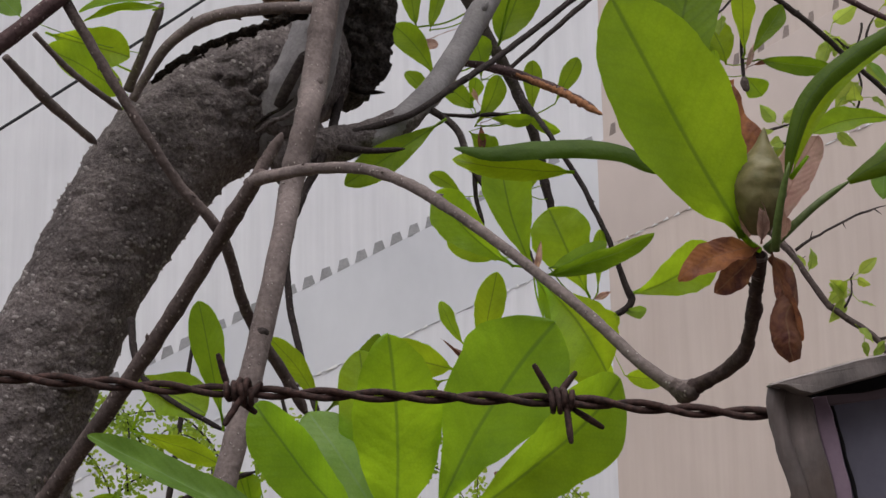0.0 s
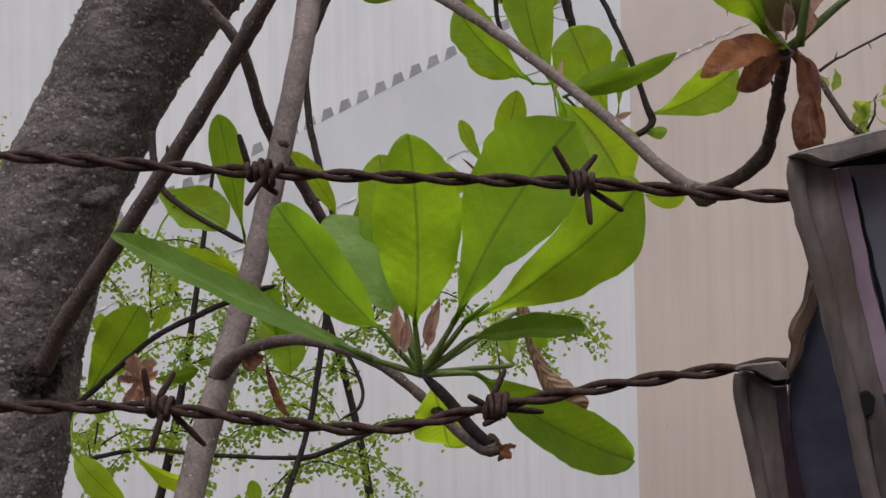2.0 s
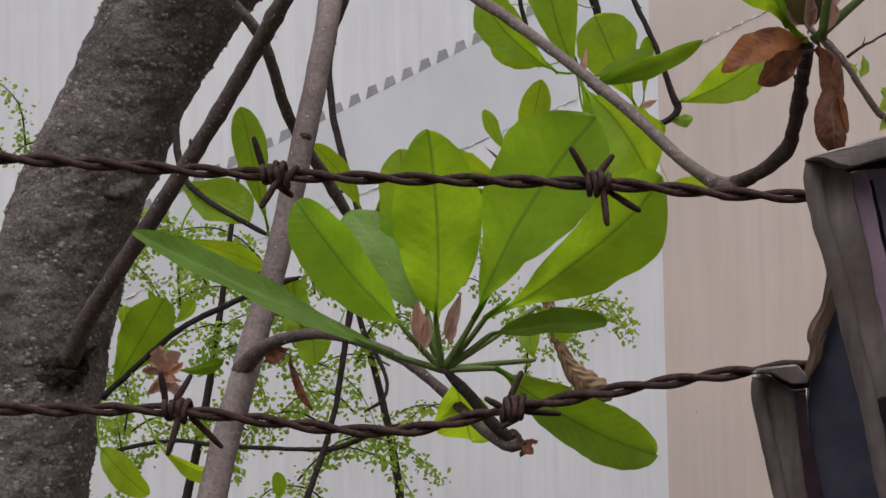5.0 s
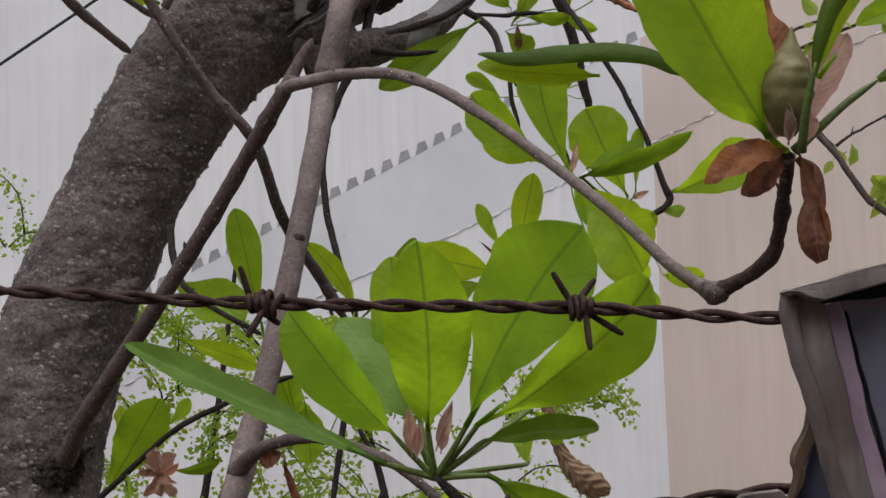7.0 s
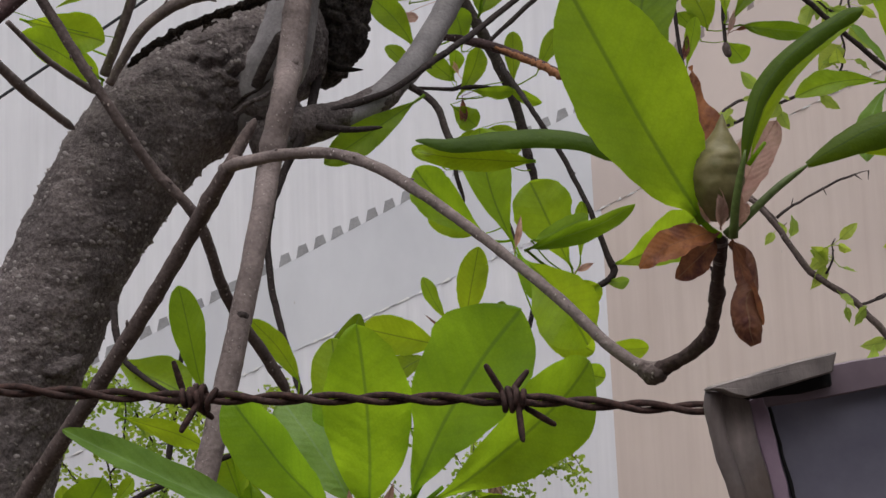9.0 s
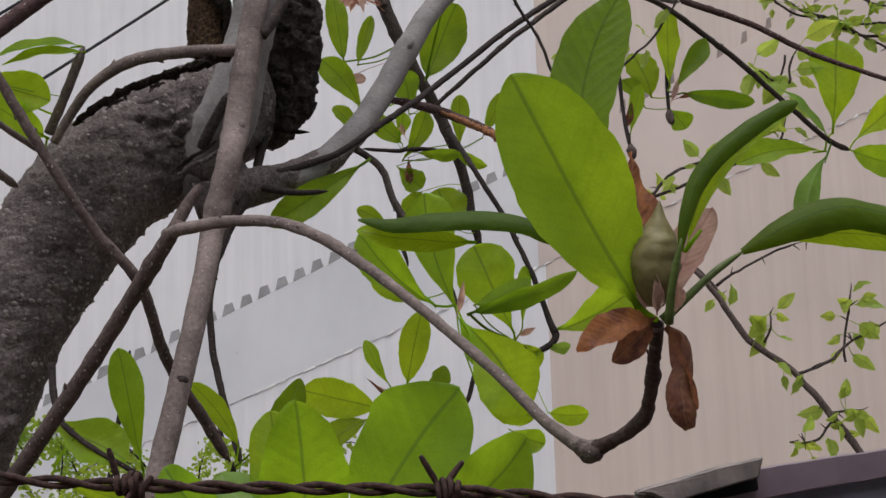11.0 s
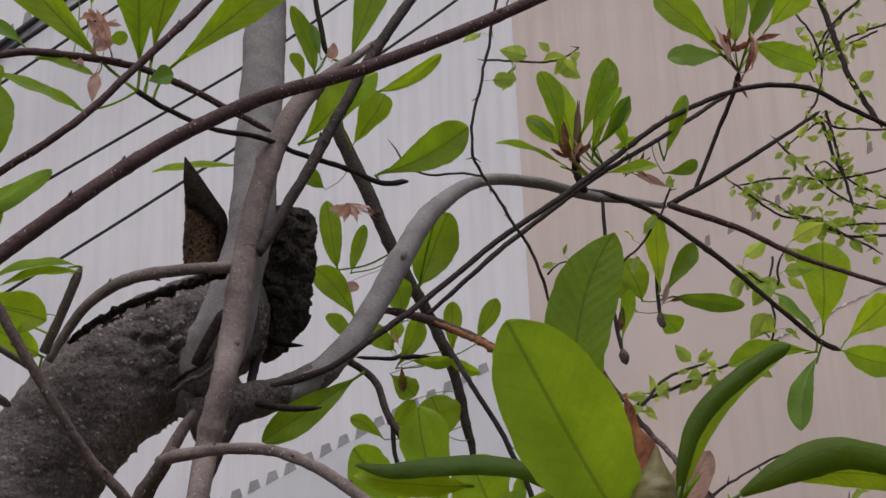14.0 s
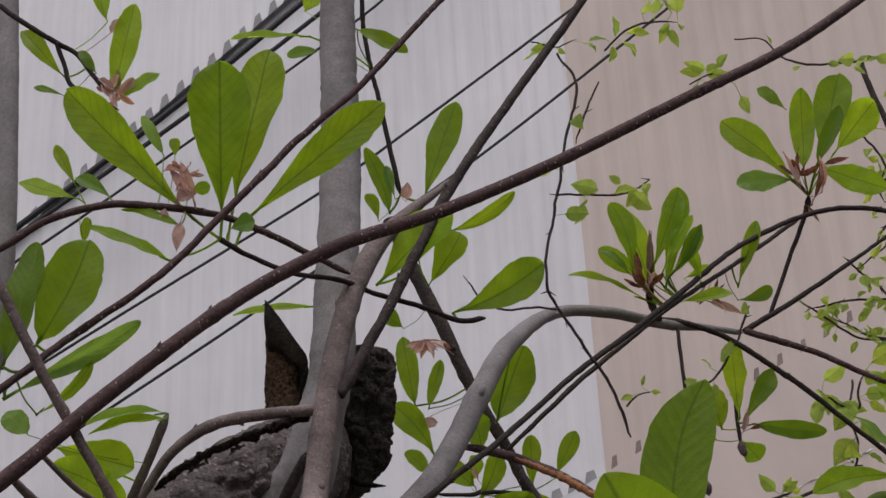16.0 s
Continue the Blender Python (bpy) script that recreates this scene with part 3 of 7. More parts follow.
barbed_wire([(-0.66, 0.52, 1.662), (-0.4, 0.53, 1.643), (-0.19, 0.54, 1.627), (-0.091, 0.541, 1.6186), (0.033, 0.545, 1.6126), (0.118, 0.54, 1.6054), (0.3, 0.5, 1.602)],
            [(0.30, ((105, 0.013), (240, 0.012), (-35, 0.012), (60, 0.01))),
             (0.5925, ((105, 0.014), (240, 0.015), (-38, 0.011), (55, 0.008))),
             (0.7215, ((120, 0.015), (-86, 0.016), (50, 0.014), (-32, 0.016)))], "rusty twisted barbed wire stretched above a sagging one")
barbed_wire([(-0.66, 0.53, 1.56), (-0.4, 0.55, 1.54), (-0.2, 0.56, 1.529), (-0.136, 0.56, 1.5274), (-0.053, 0.56, 1.5177), (-0.003, 0.555, 1.5257), (0.045, 0.54, 1.5345), (0.094, 0.525, 1.5412), (0.2, 0.51, 1.55)],
            [(0.28, ((95, 0.012), (255, 0.014), (-45, 0.013), (60, 0.013))),
             (0.607, ((95, 0.015), (256, 0.019), (60, 0.014), (-48, 0.021))),
             (0.762, ((150, 0.009), (205, 0.009), (64, 0.014), (-6, 0.017)))], "rusty twisted barbed wire sagging below a straight one")

# ---- the magnolia ----
def weather(ob, above, pit, reach):
    """Roughens a trunk's skin above a height: low swells, wrinkles round it, and torn fissures near one place."""
    me, low = ob.data, ob.parent.location
    normals = [v.normal.copy() for v in me.vertices]
    for v, n in zip(me.vertices, normals):
        q = v.co + low
        if q.z < above:
            continue
        d = 0.0022 * noise.noise(q * 24) + 0.0012 * noise.noise(q * 75)
        r = Vector((q.x * 26, q.y * 26, q.z * 95))
        d -= 0.0012 * max(0.0, 0.32 - abs(noise.noise(r + 0.6 * noise.noise_vector(q * 18)))) / 0.32
        near = (q - Vector(pit)).length / reach
        if near < 1:
            deep = (1 - near) ** 0.7
            d -= 0.009 * deep * max(0.0, 0.3 - abs(noise.noise(q * 42 + 0.8 * noise.noise_vector(q * 30)))) / 0.3
            d += 0.004 * deep * noise.noise(q * 90)
        v.co += n * d


tree = thing("magnolia_tree", (-0.25, 1.45, 0), "leaning magnolia tree with dark pored bark and young leaves", "tree")
trunk = limb(tree, "trunk", TRUNK, [(-0.593, 1.33, 0.027, 0.0965), (-0.564, 1.35, 0.607, 0.0839), (-0.543, 1.38, 1.069, 0.0744), (-0.513, 1.4, 1.314, 0.0708), (-0.492, 1.43, 1.476, 0.0676), (-0.466, 1.45, 1.63, 0.0673), (-0.426, 1.47, 1.752, 0.0658), (-0.368, 1.49, 1.88, 0.0679), (-0.315, 1.5, 1.959, 0.0684), (-0.265, 1.52, 2.006, 0.0706), (-0.208, 1.55, 2.051, 0.0694), (-0.166, 1.6, 2.085, 0.0630), (-0.13, 1.62, 2.094, 0.0470)], sides=150, knob=0.09, step=0.003)
weather(trunk, 1.25, (-0.205, 1.47, 2.03), 0.085)
oldstub = limb(tree, "cut_stub", STUB, [(-0.141, 1.62, 2.05, 0.0242), (-0.122, 1.62, 2.071, 0.0309), (-0.107, 1.62, 2.109, 0.0363), (-0.1, 1.62, 2.153, 0.0383), (-0.097, 1.62, 2.19, 0.0363), (-0.094, 1.62, 2.219, 0.0336), (-0.092, 1.62, 2.232, 0.0282), (-0.091, 1.62, 2.237, 0.0175)], sides=80, knob=0.2, step=0.002, label="pitted black rotten stub")
weather(oldstub, 1.0, (-0.1, 1.6, 2.14), 0.12)
stem = limb(tree, "branch", BRANCH, [(-0.245, 1.08, 1.333, 0.0125), (-0.237, 1.12, 1.423, 0.0121), (-0.217, 1.18, 1.53, 0.0117), (-0.199, 1.21, 1.608, 0.0110), (-0.175, 1.24, 1.727, 0.0108), (-0.161, 1.28, 1.822, 0.0106), (-0.159, 1.33, 1.878, 0.0121), (-0.143, 1.34, 1.955, 0.0128), (-0.141, 1.4, 2.013, 0.0145), (-0.125, 1.43, 2.144, 0.0142), (-0.104, 1.46, 2.244, 0.0133), (-0.073, 1.5, 2.326, 0.0124), (-0.035, 1.53, 2.38, 0.0082), (0.001, 1.56, 2.421, 0.0052), (0.024, 1.58, 2.451, 0.0026)], sides=16, knob=0.06, nodes=6)
grey = limb(tree, "limb", GREY_LIMB, [(-0.212, 1.53, 1.965, 0.0300), (-0.188, 1.505, 2.005, 0.0350), (-0.163, 1.495, 2.045, 0.0325), (-0.147, 1.5, 2.106, 0.0283), (-0.133, 1.51, 2.172, 0.0262), (-0.131, 1.54, 2.25, 0.0265), (-0.124, 1.6, 2.453, 0.0272), (-0.124, 1.62, 2.755, 0.0248), (-0.122, 1.63, 2.973, 0.0243), (-0.121, 1.65, 3.449, 0.0232)], sides=28, knob=0.09, nodes=0)
arc = limb(tree, "limb", GREY_LIMB, [(-0.18, 1.5, 1.946, 0.0311), (-0.131, 1.52, 1.965, 0.0265), (-0.081, 1.54, 1.985, 0.0230), (-0.029, 1.6, 2.042, 0.0225), (0.01, 1.66, 2.114, 0.0227), (0.05, 1.72, 2.201, 0.0221), (0.097, 1.8, 2.293, 0.0201), (0.177, 1.95, 2.392, 0.0137), (0.27, 2, 2.407, 0.0133), (0.362, 2.05, 2.401, 0.0119), (0.44, 2.1, 2.409, 0.0087), (0.512, 2.15, 2.414, 0.0071)], sides=18, knob=0.06, nodes=4, thin=0.7)
collar = limb(tree, "bark_ridge", TRUNK, [(-0.2, 1.5, 1.945, 0.0250), (-0.15, 1.51, 1.961, 0.0222), (-0.1, 1.53, 1.978, 0.0188), (-0.06, 1.565, 2.004, 0.0170), (-0.035, 1.59, 2.032, 0.0155)], sides=40, knob=0.12, step=0.003)
crotch_stub = limb(tree, "branch", OLD_LIMB, [(-0.188, 1.462, 1.998, 0.0060), (-0.178, 1.452, 2.014, 0.0063), (-0.165, 1.447, 2.036, 0.0060), (-0.156, 1.447, 2.055, 0.0050)], sides=14, knob=0.12, step=0.003)
seam_a = limb(tree, "bark_ridge", SNAG, [(-0.214, 1.452, 1.972, 0.0014), (-0.198, 1.448, 1.983, 0.0022), (-0.182, 1.45, 1.993, 0.0018), (-0.17, 1.453, 2.004, 0.0010)], sides=10, knob=0.5, step=0.002)
seam_b = limb(tree, "bark_ridge", TRUNK, [(-0.212, 1.454, 1.966, 0.0020), (-0.195, 1.449, 1.976, 0.0030), (-0.178, 1.452, 1.984, 0.0026), (-0.165, 1.456, 1.996, 0.0012)], sides=12, knob=0.5, step=0.002)
crotch = limb(tree, "bark_ridge", TRUNK, [(-0.263, 1.6, 2.037, 0.0411), (-0.213, 1.535, 2.006, 0.0420), (-0.184, 1.515, 1.989, 0.0339), (-0.163, 1.53, 1.979, 0.0241), (-0.147, 1.545, 1.976, 0.0154)], sides=48, knob=0.16, step=0.003)
knot = limb(tree, "bark_ridge", STUB, [(-0.492, 1.4, 1.512, 0.0081), (-0.462, 1.385, 1.508, 0.0138), (-0.444, 1.39, 1.51, 0.0173), (-0.433, 1.41, 1.519, 0.0117), (-0.43, 1.44, 1.531, 0.0048)], sides=60, knob=0.4, step=0.0015)
weather(knot, 0.5, (-0.455, 1.385, 1.51), 0.06)
fold = limb(tree, "bark_ridge", STUB, [(-0.508, 1.395, 1.529, 0.0040), (-0.468, 1.38, 1.52, 0.0057), (-0.436, 1.385, 1.523, 0.0063), (-0.415, 1.41, 1.541, 0.0041)], sides=20, knob=0.6, step=0.002)
fold2 = limb(tree, "bark_ridge", TRUNK, [(-0.432, 1.43, 1.709, 0.0047), (-0.401, 1.415, 1.694, 0.0076), (-0.383, 1.42, 1.697, 0.0077), (-0.377, 1.45, 1.71, 0.0036)], sides=20, knob=0.6, step=0.002)
d1 = limb(tree, "branch", TWIG, [(-0.224, 1.53, 1.967, 0.0089), (-0.15, 1.5, 1.968, 0.0075), (-0.05, 1.54, 2.005, 0.0064), (0.018, 1.6, 2.065, 0.0066), (0.094, 1.68, 2.14, 0.0063), (0.178, 1.75, 2.226, 0.0065), (0.27, 1.82, 2.306, 0.0068), (0.373, 1.9, 2.4, 0.0071), (0.487, 1.98, 2.502, 0.0066), (0.637, 2.06, 2.589, 0.0068), (0.758, 2.1, 2.609, 0.0070), (0.839, 2.12, 2.578, 0.0070), (0.961, 2.15, 2.528, 0.0062)], nodes=8, thin=0.64, crook=0.001)
d2 = limb(tree, "branch", OLD_LIMB, [(0.083, 1.8, 2.139, 0.0045), (0.184, 1.82, 2.232, 0.0060), (0.275, 1.86, 2.311, 0.0062), (0.354, 1.9, 2.378, 0.0063), (0.489, 2, 2.485, 0.0058), (0.629, 2.1, 2.602, 0.0061)], nodes=5, thin=0.64, crook=0.001)
main = limb(tree, "branch", RED_TWIG, [(-0.504, 1.08, 1.855, 0.0094), (-0.388, 1.12, 1.954, 0.0088), (-0.302, 1.15, 2.042, 0.0086), (-0.196, 1.19, 2.14, 0.0084), (-0.1, 1.23, 2.209, 0.0087), (0.005, 1.27, 2.26, 0.0084), (0.139, 1.31, 2.333, 0.0081), (0.287, 1.35, 2.422, 0.0078), (0.444, 1.4, 2.52, 0.0075), (0.589, 1.45, 2.636, 0.0072)], sides=14, knob=0.06, nodes=9, thin=0.84)
second = limb(tree, "branch", RED_TWIG, [(-0.462, 1.15, 2.003, 0.0048), (-0.412, 1.17, 2.054, 0.0044), (-0.36, 1.2, 2.112, 0.0045), (-0.28, 1.22, 2.181, 0.0046), (-0.218, 1.25, 2.263, 0.0047), (-0.151, 1.28, 2.354, 0.0048), (-0.077, 1.31, 2.442, 0.0043), (0.019, 1.35, 2.577, 0.0045), (0.112, 1.4, 2.715, 0.0046)], nodes=6, thin=0.84, crook=0.001)
third = limb(tree, "branch", OLD_LIMB, [(-0.117, 1.42, 2.111, 0.0077), (-0.066, 1.46, 2.217, 0.0079), (-0.023, 1.5, 2.318, 0.0081), (0.023, 1.54, 2.42, 0.0083), (0.09, 1.58, 2.537, 0.0079), (0.162, 1.62, 2.655, 0.0074), (0.229, 1.64, 2.758, 0.0075), (0.32, 1.7, 2.937, 0.0070)], nodes=5, thin=0.84, crook=0.001)
fourth = limb(tree, "branch", RED_TWIG, [(-0.503, 1.3, 2.238, 0.0048), (-0.462, 1.3, 2.259, 0.0048), (-0.419, 1.31, 2.293, 0.0049), (-0.357, 1.33, 2.316, 0.0050), (-0.286, 1.35, 2.316, 0.0050), (-0.225, 1.37, 2.307, 0.0045), (-0.164, 1.4, 2.285, 0.0046), (-0.102, 1.43, 2.26, 0.0041)], nodes=5, thin=0.84, crook=0.001)
left_limb = limb(tree, "limb", GREY_LIMB, [(-0.79, 1.52, -0.04, 0.0300), (-0.76, 1.51, 0.7, 0.0260), (-0.71, 1.49, 1.4, 0.0220), (-0.645, 1.475, 1.8, 0.0190), (-0.58, 1.465, 2.0, 0.0175), (-0.535, 1.46, 2.13, 0.0165), (-0.52, 1.46, 2.284, 0.0157), (-0.537, 1.48, 2.525, 0.0147), (-0.556, 1.5, 2.71, 0.0143), (-0.578, 1.5, 2.996, 0.0137)], sides=14, knob=0.05, nodes=1)
budtwig = limb(tree, "branch", TWIG, [(-0.239, 1.34, 2.272, 0.0039), (-0.211, 1.36, 2.26, 0.0034), (-0.166, 1.4, 2.253, 0.0035), (-0.113, 1.44, 2.256, 0.0036), (-0.079, 1.48, 2.255, 0.0037), (-0.017, 1.52, 2.247, 0.0038), (0.024, 1.55, 2.24, 0.0039), (0.056, 1.57, 2.249, 0.0052)], nodes=5, thin=0.84, crook=0.001)
hang = limb(tree, "branch", TWIG, [(-0.092, 1.7, 2.878, 0.0042), (-0.091, 1.7, 2.757, 0.0042), (-0.066, 1.7, 2.603, 0.0042), (-0.047, 1.7, 2.489, 0.0049)], nodes=3, thin=0.84, crook=0.001)
behind = limb(tree, "branch", OLD_LIMB, [(-0.072, 1.95, 2.565, 0.0137), (-0.038, 1.95, 2.479, 0.0137), (-0.001, 1.95, 2.391, 0.0137), (0.044, 1.95, 2.277, 0.0121), (0.092, 1.95, 2.178, 0.0105), (0.123, 1.95, 2.099, 0.0097), (0.141, 1.95, 2.005, 0.0081), (0.147, 1.95, 1.98, 0.0065), (0.15, 1.95, 1.934, 0.0040)], knob=0.08, nodes=6, thin=0.84, crook=0.001)
split = limb(tree, "branch", RED_TWIG, [(0.016, 1.74, 2.133, 0.0058), (0.057, 1.72, 2.118, 0.0071), (0.093, 1.7, 2.1, 0.0077), (0.14, 1.66, 2.067, 0.0069), (0.18, 1.62, 2.03, 0.0054)], knob=0.2, thin=0.84)
TORN_WOOD = plain_material("torn_orange_wood", (0.16, 0.062, 0.028), (0.42, 0.2, 0.1), 160, 0.85, 0.8)
torn = limb(split, "torn_wood", TORN_WOOD, [(0.088, 1.694, 2.1, 0.0022), (0.115, 1.676, 2.082, 0.0040), (0.142, 1.655, 2.063, 0.0050), (0.168, 1.626, 2.037, 0.0042), (0.186, 1.614, 2.022, 0.0018)], sides=14, knob=0.5, step=0.0015, label="torn orange-brown wood of a broken branch")
stub = limb(tree, "branch", TWIG, [(-0.142, 1.52, 1.968, 0.0050), (-0.107, 1.48, 1.952, 0.0049), (-0.08, 1.45, 1.942, 0.0042), (-0.049, 1.42, 1.936, 0.0029)], thin=0.84)
stub2 = limb(tree, "branch", SNAG, [(-0.123, 1.6, 2.062, 0.0066), (-0.101, 1.58, 2.048, 0.0039), (-0.075, 1.56, 2.04, 0.0019)])
cross = limb(tree, "branch", BROWN_BRANCH, [(-0.477, 1.12, 2.261, 0.0056), (-0.406, 1.13, 2.14, 0.0056), (-0.355, 1.14, 2.042, 0.0057), (-0.277, 1.16, 1.906, 0.0053), (-0.241, 1.18, 1.849, 0.0054), (-0.207, 1.2, 1.806, 0.0060), (-0.191, 1.26, 1.74, 0.0063), (-0.164, 1.3, 1.691, 0.0065), (-0.144, 1.33, 1.653, 0.0061)], knob=0.07, nodes=7, thin=0.84, crook=0.001)
arch = limb(tree, "branch", BRANCH, [(-0.339, 1.42, 1.996, 0.0047), (-0.322, 1.42, 2.026, 0.0053), (-0.296, 1.41, 2.056, 0.0058), (-0.252, 1.4, 2.079, 0.0064), (-0.19, 1.4, 2.088, 0.0064), (-0.155, 1.42, 2.095, 0.0065), (-0.128, 1.47, 2.111, 0.0067)], nodes=3)
bstem = limb(tree, "branch", TWIG, [(-0.128, 1.58, 2.046, 0.0079), (-0.135, 1.55, 1.999, 0.0077), (-0.141, 1.5, 1.954, 0.0075), (-0.161, 1.48, 1.905, 0.0061), (-0.175, 1.46, 1.857, 0.0054), (-0.176, 1.44, 1.799, 0.0054), (-0.164, 1.42, 1.736, 0.0053), (-0.148, 1.4, 1.682, 0.0052), (-0.138, 1.38, 1.651, 0.0051)], nodes=4, thin=0.7, crook=0.001)
dstem = limb(tree, "branch", TWIG, [(-0.203, 1.3, 1.337, 0.0048), (-0.186, 1.32, 1.397, 0.0044), (-0.167, 1.34, 1.46, 0.0039), (-0.153, 1.36, 1.546, 0.0045), (-0.146, 1.37, 1.613, 0.0045), (-0.143, 1.36, 1.651, 0.0051)], nodes=3, thin=0.7, crook=0.001)
fbase = limb(tree, "branch", BROWN_BRANCH, [(-0.464, 1.42, 1.498, 0.0141), (-0.434, 1.38, 1.528, 0.0103), (-0.397, 1.33, 1.572, 0.0088), (-0.311, 1.25, 1.663, 0.0078), (-0.249, 1.2, 1.735, 0.0073), (-0.202, 1.16, 1.793, 0.0070), (-0.165, 1.12, 1.836, 0.0068), (-0.156, 1.115, 1.842, 0.0060)], sides=16, knob=0.1, nodes=9, step=0.005)
flower = limb(tree, "branch", BRANCH, [(-0.172, 1.125, 1.834, 0.0050), (-0.16, 1.115, 1.836, 0.0056), (-0.14, 1.1, 1.836, 0.0051), (-0.11, 1.08, 1.835, 0.0047), (-0.072, 1.05, 1.827, 0.0045), (-0.037, 1.02, 1.808, 0.0044), (-0.003, 0.99, 1.78, 0.0043), (0.028, 0.96, 1.75, 0.0038), (0.057, 0.93, 1.72, 0.0037), (0.087, 0.9, 1.687, 0.0039), (0.111, 0.87, 1.656, 0.0040), (0.128, 0.86, 1.641, 0.0046), (0.137, 0.855, 1.637, 0.0060), (0.144, 0.846, 1.6385, 0.0048), (0.149, 0.84, 1.641, 0.0034)], sides=14, knob=0.12, nodes=4, step=0.006)
flower_stem = limb(tree, "branch", DARK_STEM, [(0.14, 0.85, 1.6375, 0.0052), (0.148, 0.841, 1.641, 0.0043), (0.157, 0.826, 1.6465, 0.0041), (0.1625, 0.81, 1.6525, 0.0050), (0.164, 0.803, 1.657, 0.0041), (0.1638, 0.785, 1.668, 0.0038), (0.163, 0.772, 1.675, 0.0046), (0.1622, 0.766, 1.680, 0.0038), (0.161, 0.748, 1.692, 0.0037), (0.1597, 0.737, 1.7025, 0.0047)], sides=16, knob=0.22, nodes=1, step=0.002, label="dark ringed flower stem")
PATHS[flower.name] = PATHS[flower_stem.name][-6:]
fstub = limb(tree, "branch", BROWN_BRANCH, [(-0.165, 1.12, 1.836, 0.0060), (-0.153, 1.12, 1.858, 0.0051), (-0.145, 1.12, 1.871, 0.0042), (-0.143, 1.12, 1.876, 0.0032)])
elbow = limb(flower, "leaf_scar", BROWN_BRANCH, [(0.129, 0.858, 1.64, 0.0050), (0.134, 0.855, 1.636, 0.0074), (0.138, 0.85, 1.635, 0.0069), (0.143, 0.845, 1.638, 0.0046)], sides=18, knob=0.35, step=0.0015)
rbranch = limb(tree, "branch", BROWN_BRANCH, [(-0.223, 1.17, 1.516, 0.0082), (-0.207, 1.15, 1.531, 0.0071), (-0.18, 1.1, 1.543, 0.0050), (-0.142, 1.05, 1.549, 0.0044), (-0.103, 1, 1.543, 0.0037), (-0.068, 0.95, 1.53, 0.0035), (-0.036, 0.91, 1.507, 0.0034), (-0.015, 0.89, 1.488, 0.0037), (0.003, 0.88, 1.48, 0.0062), (0.01, 0.88, 1.482, 0.0055)], knob=0.1, nodes=5, step=0.006)
rstem = limb(tree, "branch", TWIG, [(0.003, 0.88, 1.482, 0.0044), (-0.011, 0.875, 1.495, 0.0047), (-0.022, 0.87, 1.51, 0.0043), (-0.04, 0.865, 1.529, 0.0042)], knob=0.12, step=0.005, thin=0.84)
t1 = limb(tree, "branch", TWIG, [(-0.397, 1.36, 1.484, 0.0039), (-0.358, 1.35, 1.517, 0.0034), (-0.319, 1.35, 1.549, 0.0034), (-0.26, 1.36, 1.579, 0.0034), (-0.201, 1.38, 1.601, 0.0034)], nodes=3, thin=0.84, crook=0.001)
t2 = limb(tree, "branch", TWIG, [(-0.322, 1.36, 1.754, 0.0045), (-0.31, 1.34, 1.704, 0.0039), (-0.279, 1.32, 1.673, 0.0033), (-0.216, 1.3, 1.636, 0.0027)], nodes=3, thin=0.84, crook=0.001)
t3 = limb(tree, "branch", TWIG, [(-0.137, 1.36, 1.546, 0.0028), (-0.115, 1.35, 1.502, 0.0022), (-0.117, 1.34, 1.48, 0.0022), (-0.136, 1.34, 1.467, 0.0022)], thin=0.84, crook=0.001)
t4 = limb(tree, "branch", TWIG, [(-0.406, 1.4, 1.425, 0.0029), (-0.34, 1.37, 1.44, 0.0023), (-0.282, 1.36, 1.436, 0.0023), (-0.214, 1.36, 1.431, 0.0023), (-0.17, 1.36, 1.431, 0.0028), (-0.135, 1.35, 1.444, 0.0028), (-0.102, 1.35, 1.455, 0.0022)], knob=0.1, nodes=3, thin=0.9, crook=0.001)
h1 = limb(tree, "branch", OLD_LIMB, [(-0.034, 1.6, 2.037, 0.0053), (0.006, 1.58, 2.001, 0.0052), (0.028, 1.56, 1.944, 0.0052), (0.068, 1.54, 1.879, 0.0051), (0.091, 1.52, 1.82, 0.0057)], nodes=4, thin=0.84, crook=0.001)
h1b = limb(tree, "branch", TWIG, [(0.028, 1.56, 1.944, 0.0039), (0.029, 1.56, 1.911, 0.0032), (0.037, 1.56, 1.877, 0.0032)], thin=0.84, crook=0.001)
h2 = limb(tree, "branch", TWIG, [(0.108, 1.93, 2.14, 0.0046), (0.122, 1.86, 2.092, 0.0045), (0.131, 1.76, 2.04, 0.0043), (0.168, 1.72, 1.96, 0.0043), (0.195, 1.7, 1.89, 0.0042), (0.215, 1.7, 1.828, 0.0049), (0.222, 1.7, 1.803, 0.0056), (0.194, 1.7, 1.787, 0.0042), (0.166, 1.7, 1.804, 0.0035)], nodes=4, thin=0.84, crook=0.001)
r1 = limb(tree, "branch", TWIG, [(0.516, 2.15, 2.417, 0.0062), (0.629, 2.2, 2.49, 0.0055), (0.755, 2.25, 2.577, 0.0047), (0.854, 2.3, 2.65, 0.0038)], nodes=4, thin=0.84, crook=0.001)
r2 = limb(tree, "branch", RED_TWIG, [(0.516, 2.15, 2.417, 0.0071), (0.632, 2.15, 2.372, 0.0062), (0.732, 2.15, 2.318, 0.0053), (0.878, 2.15, 2.263, 0.0045)], nodes=4, thin=0.84, crook=0.001)
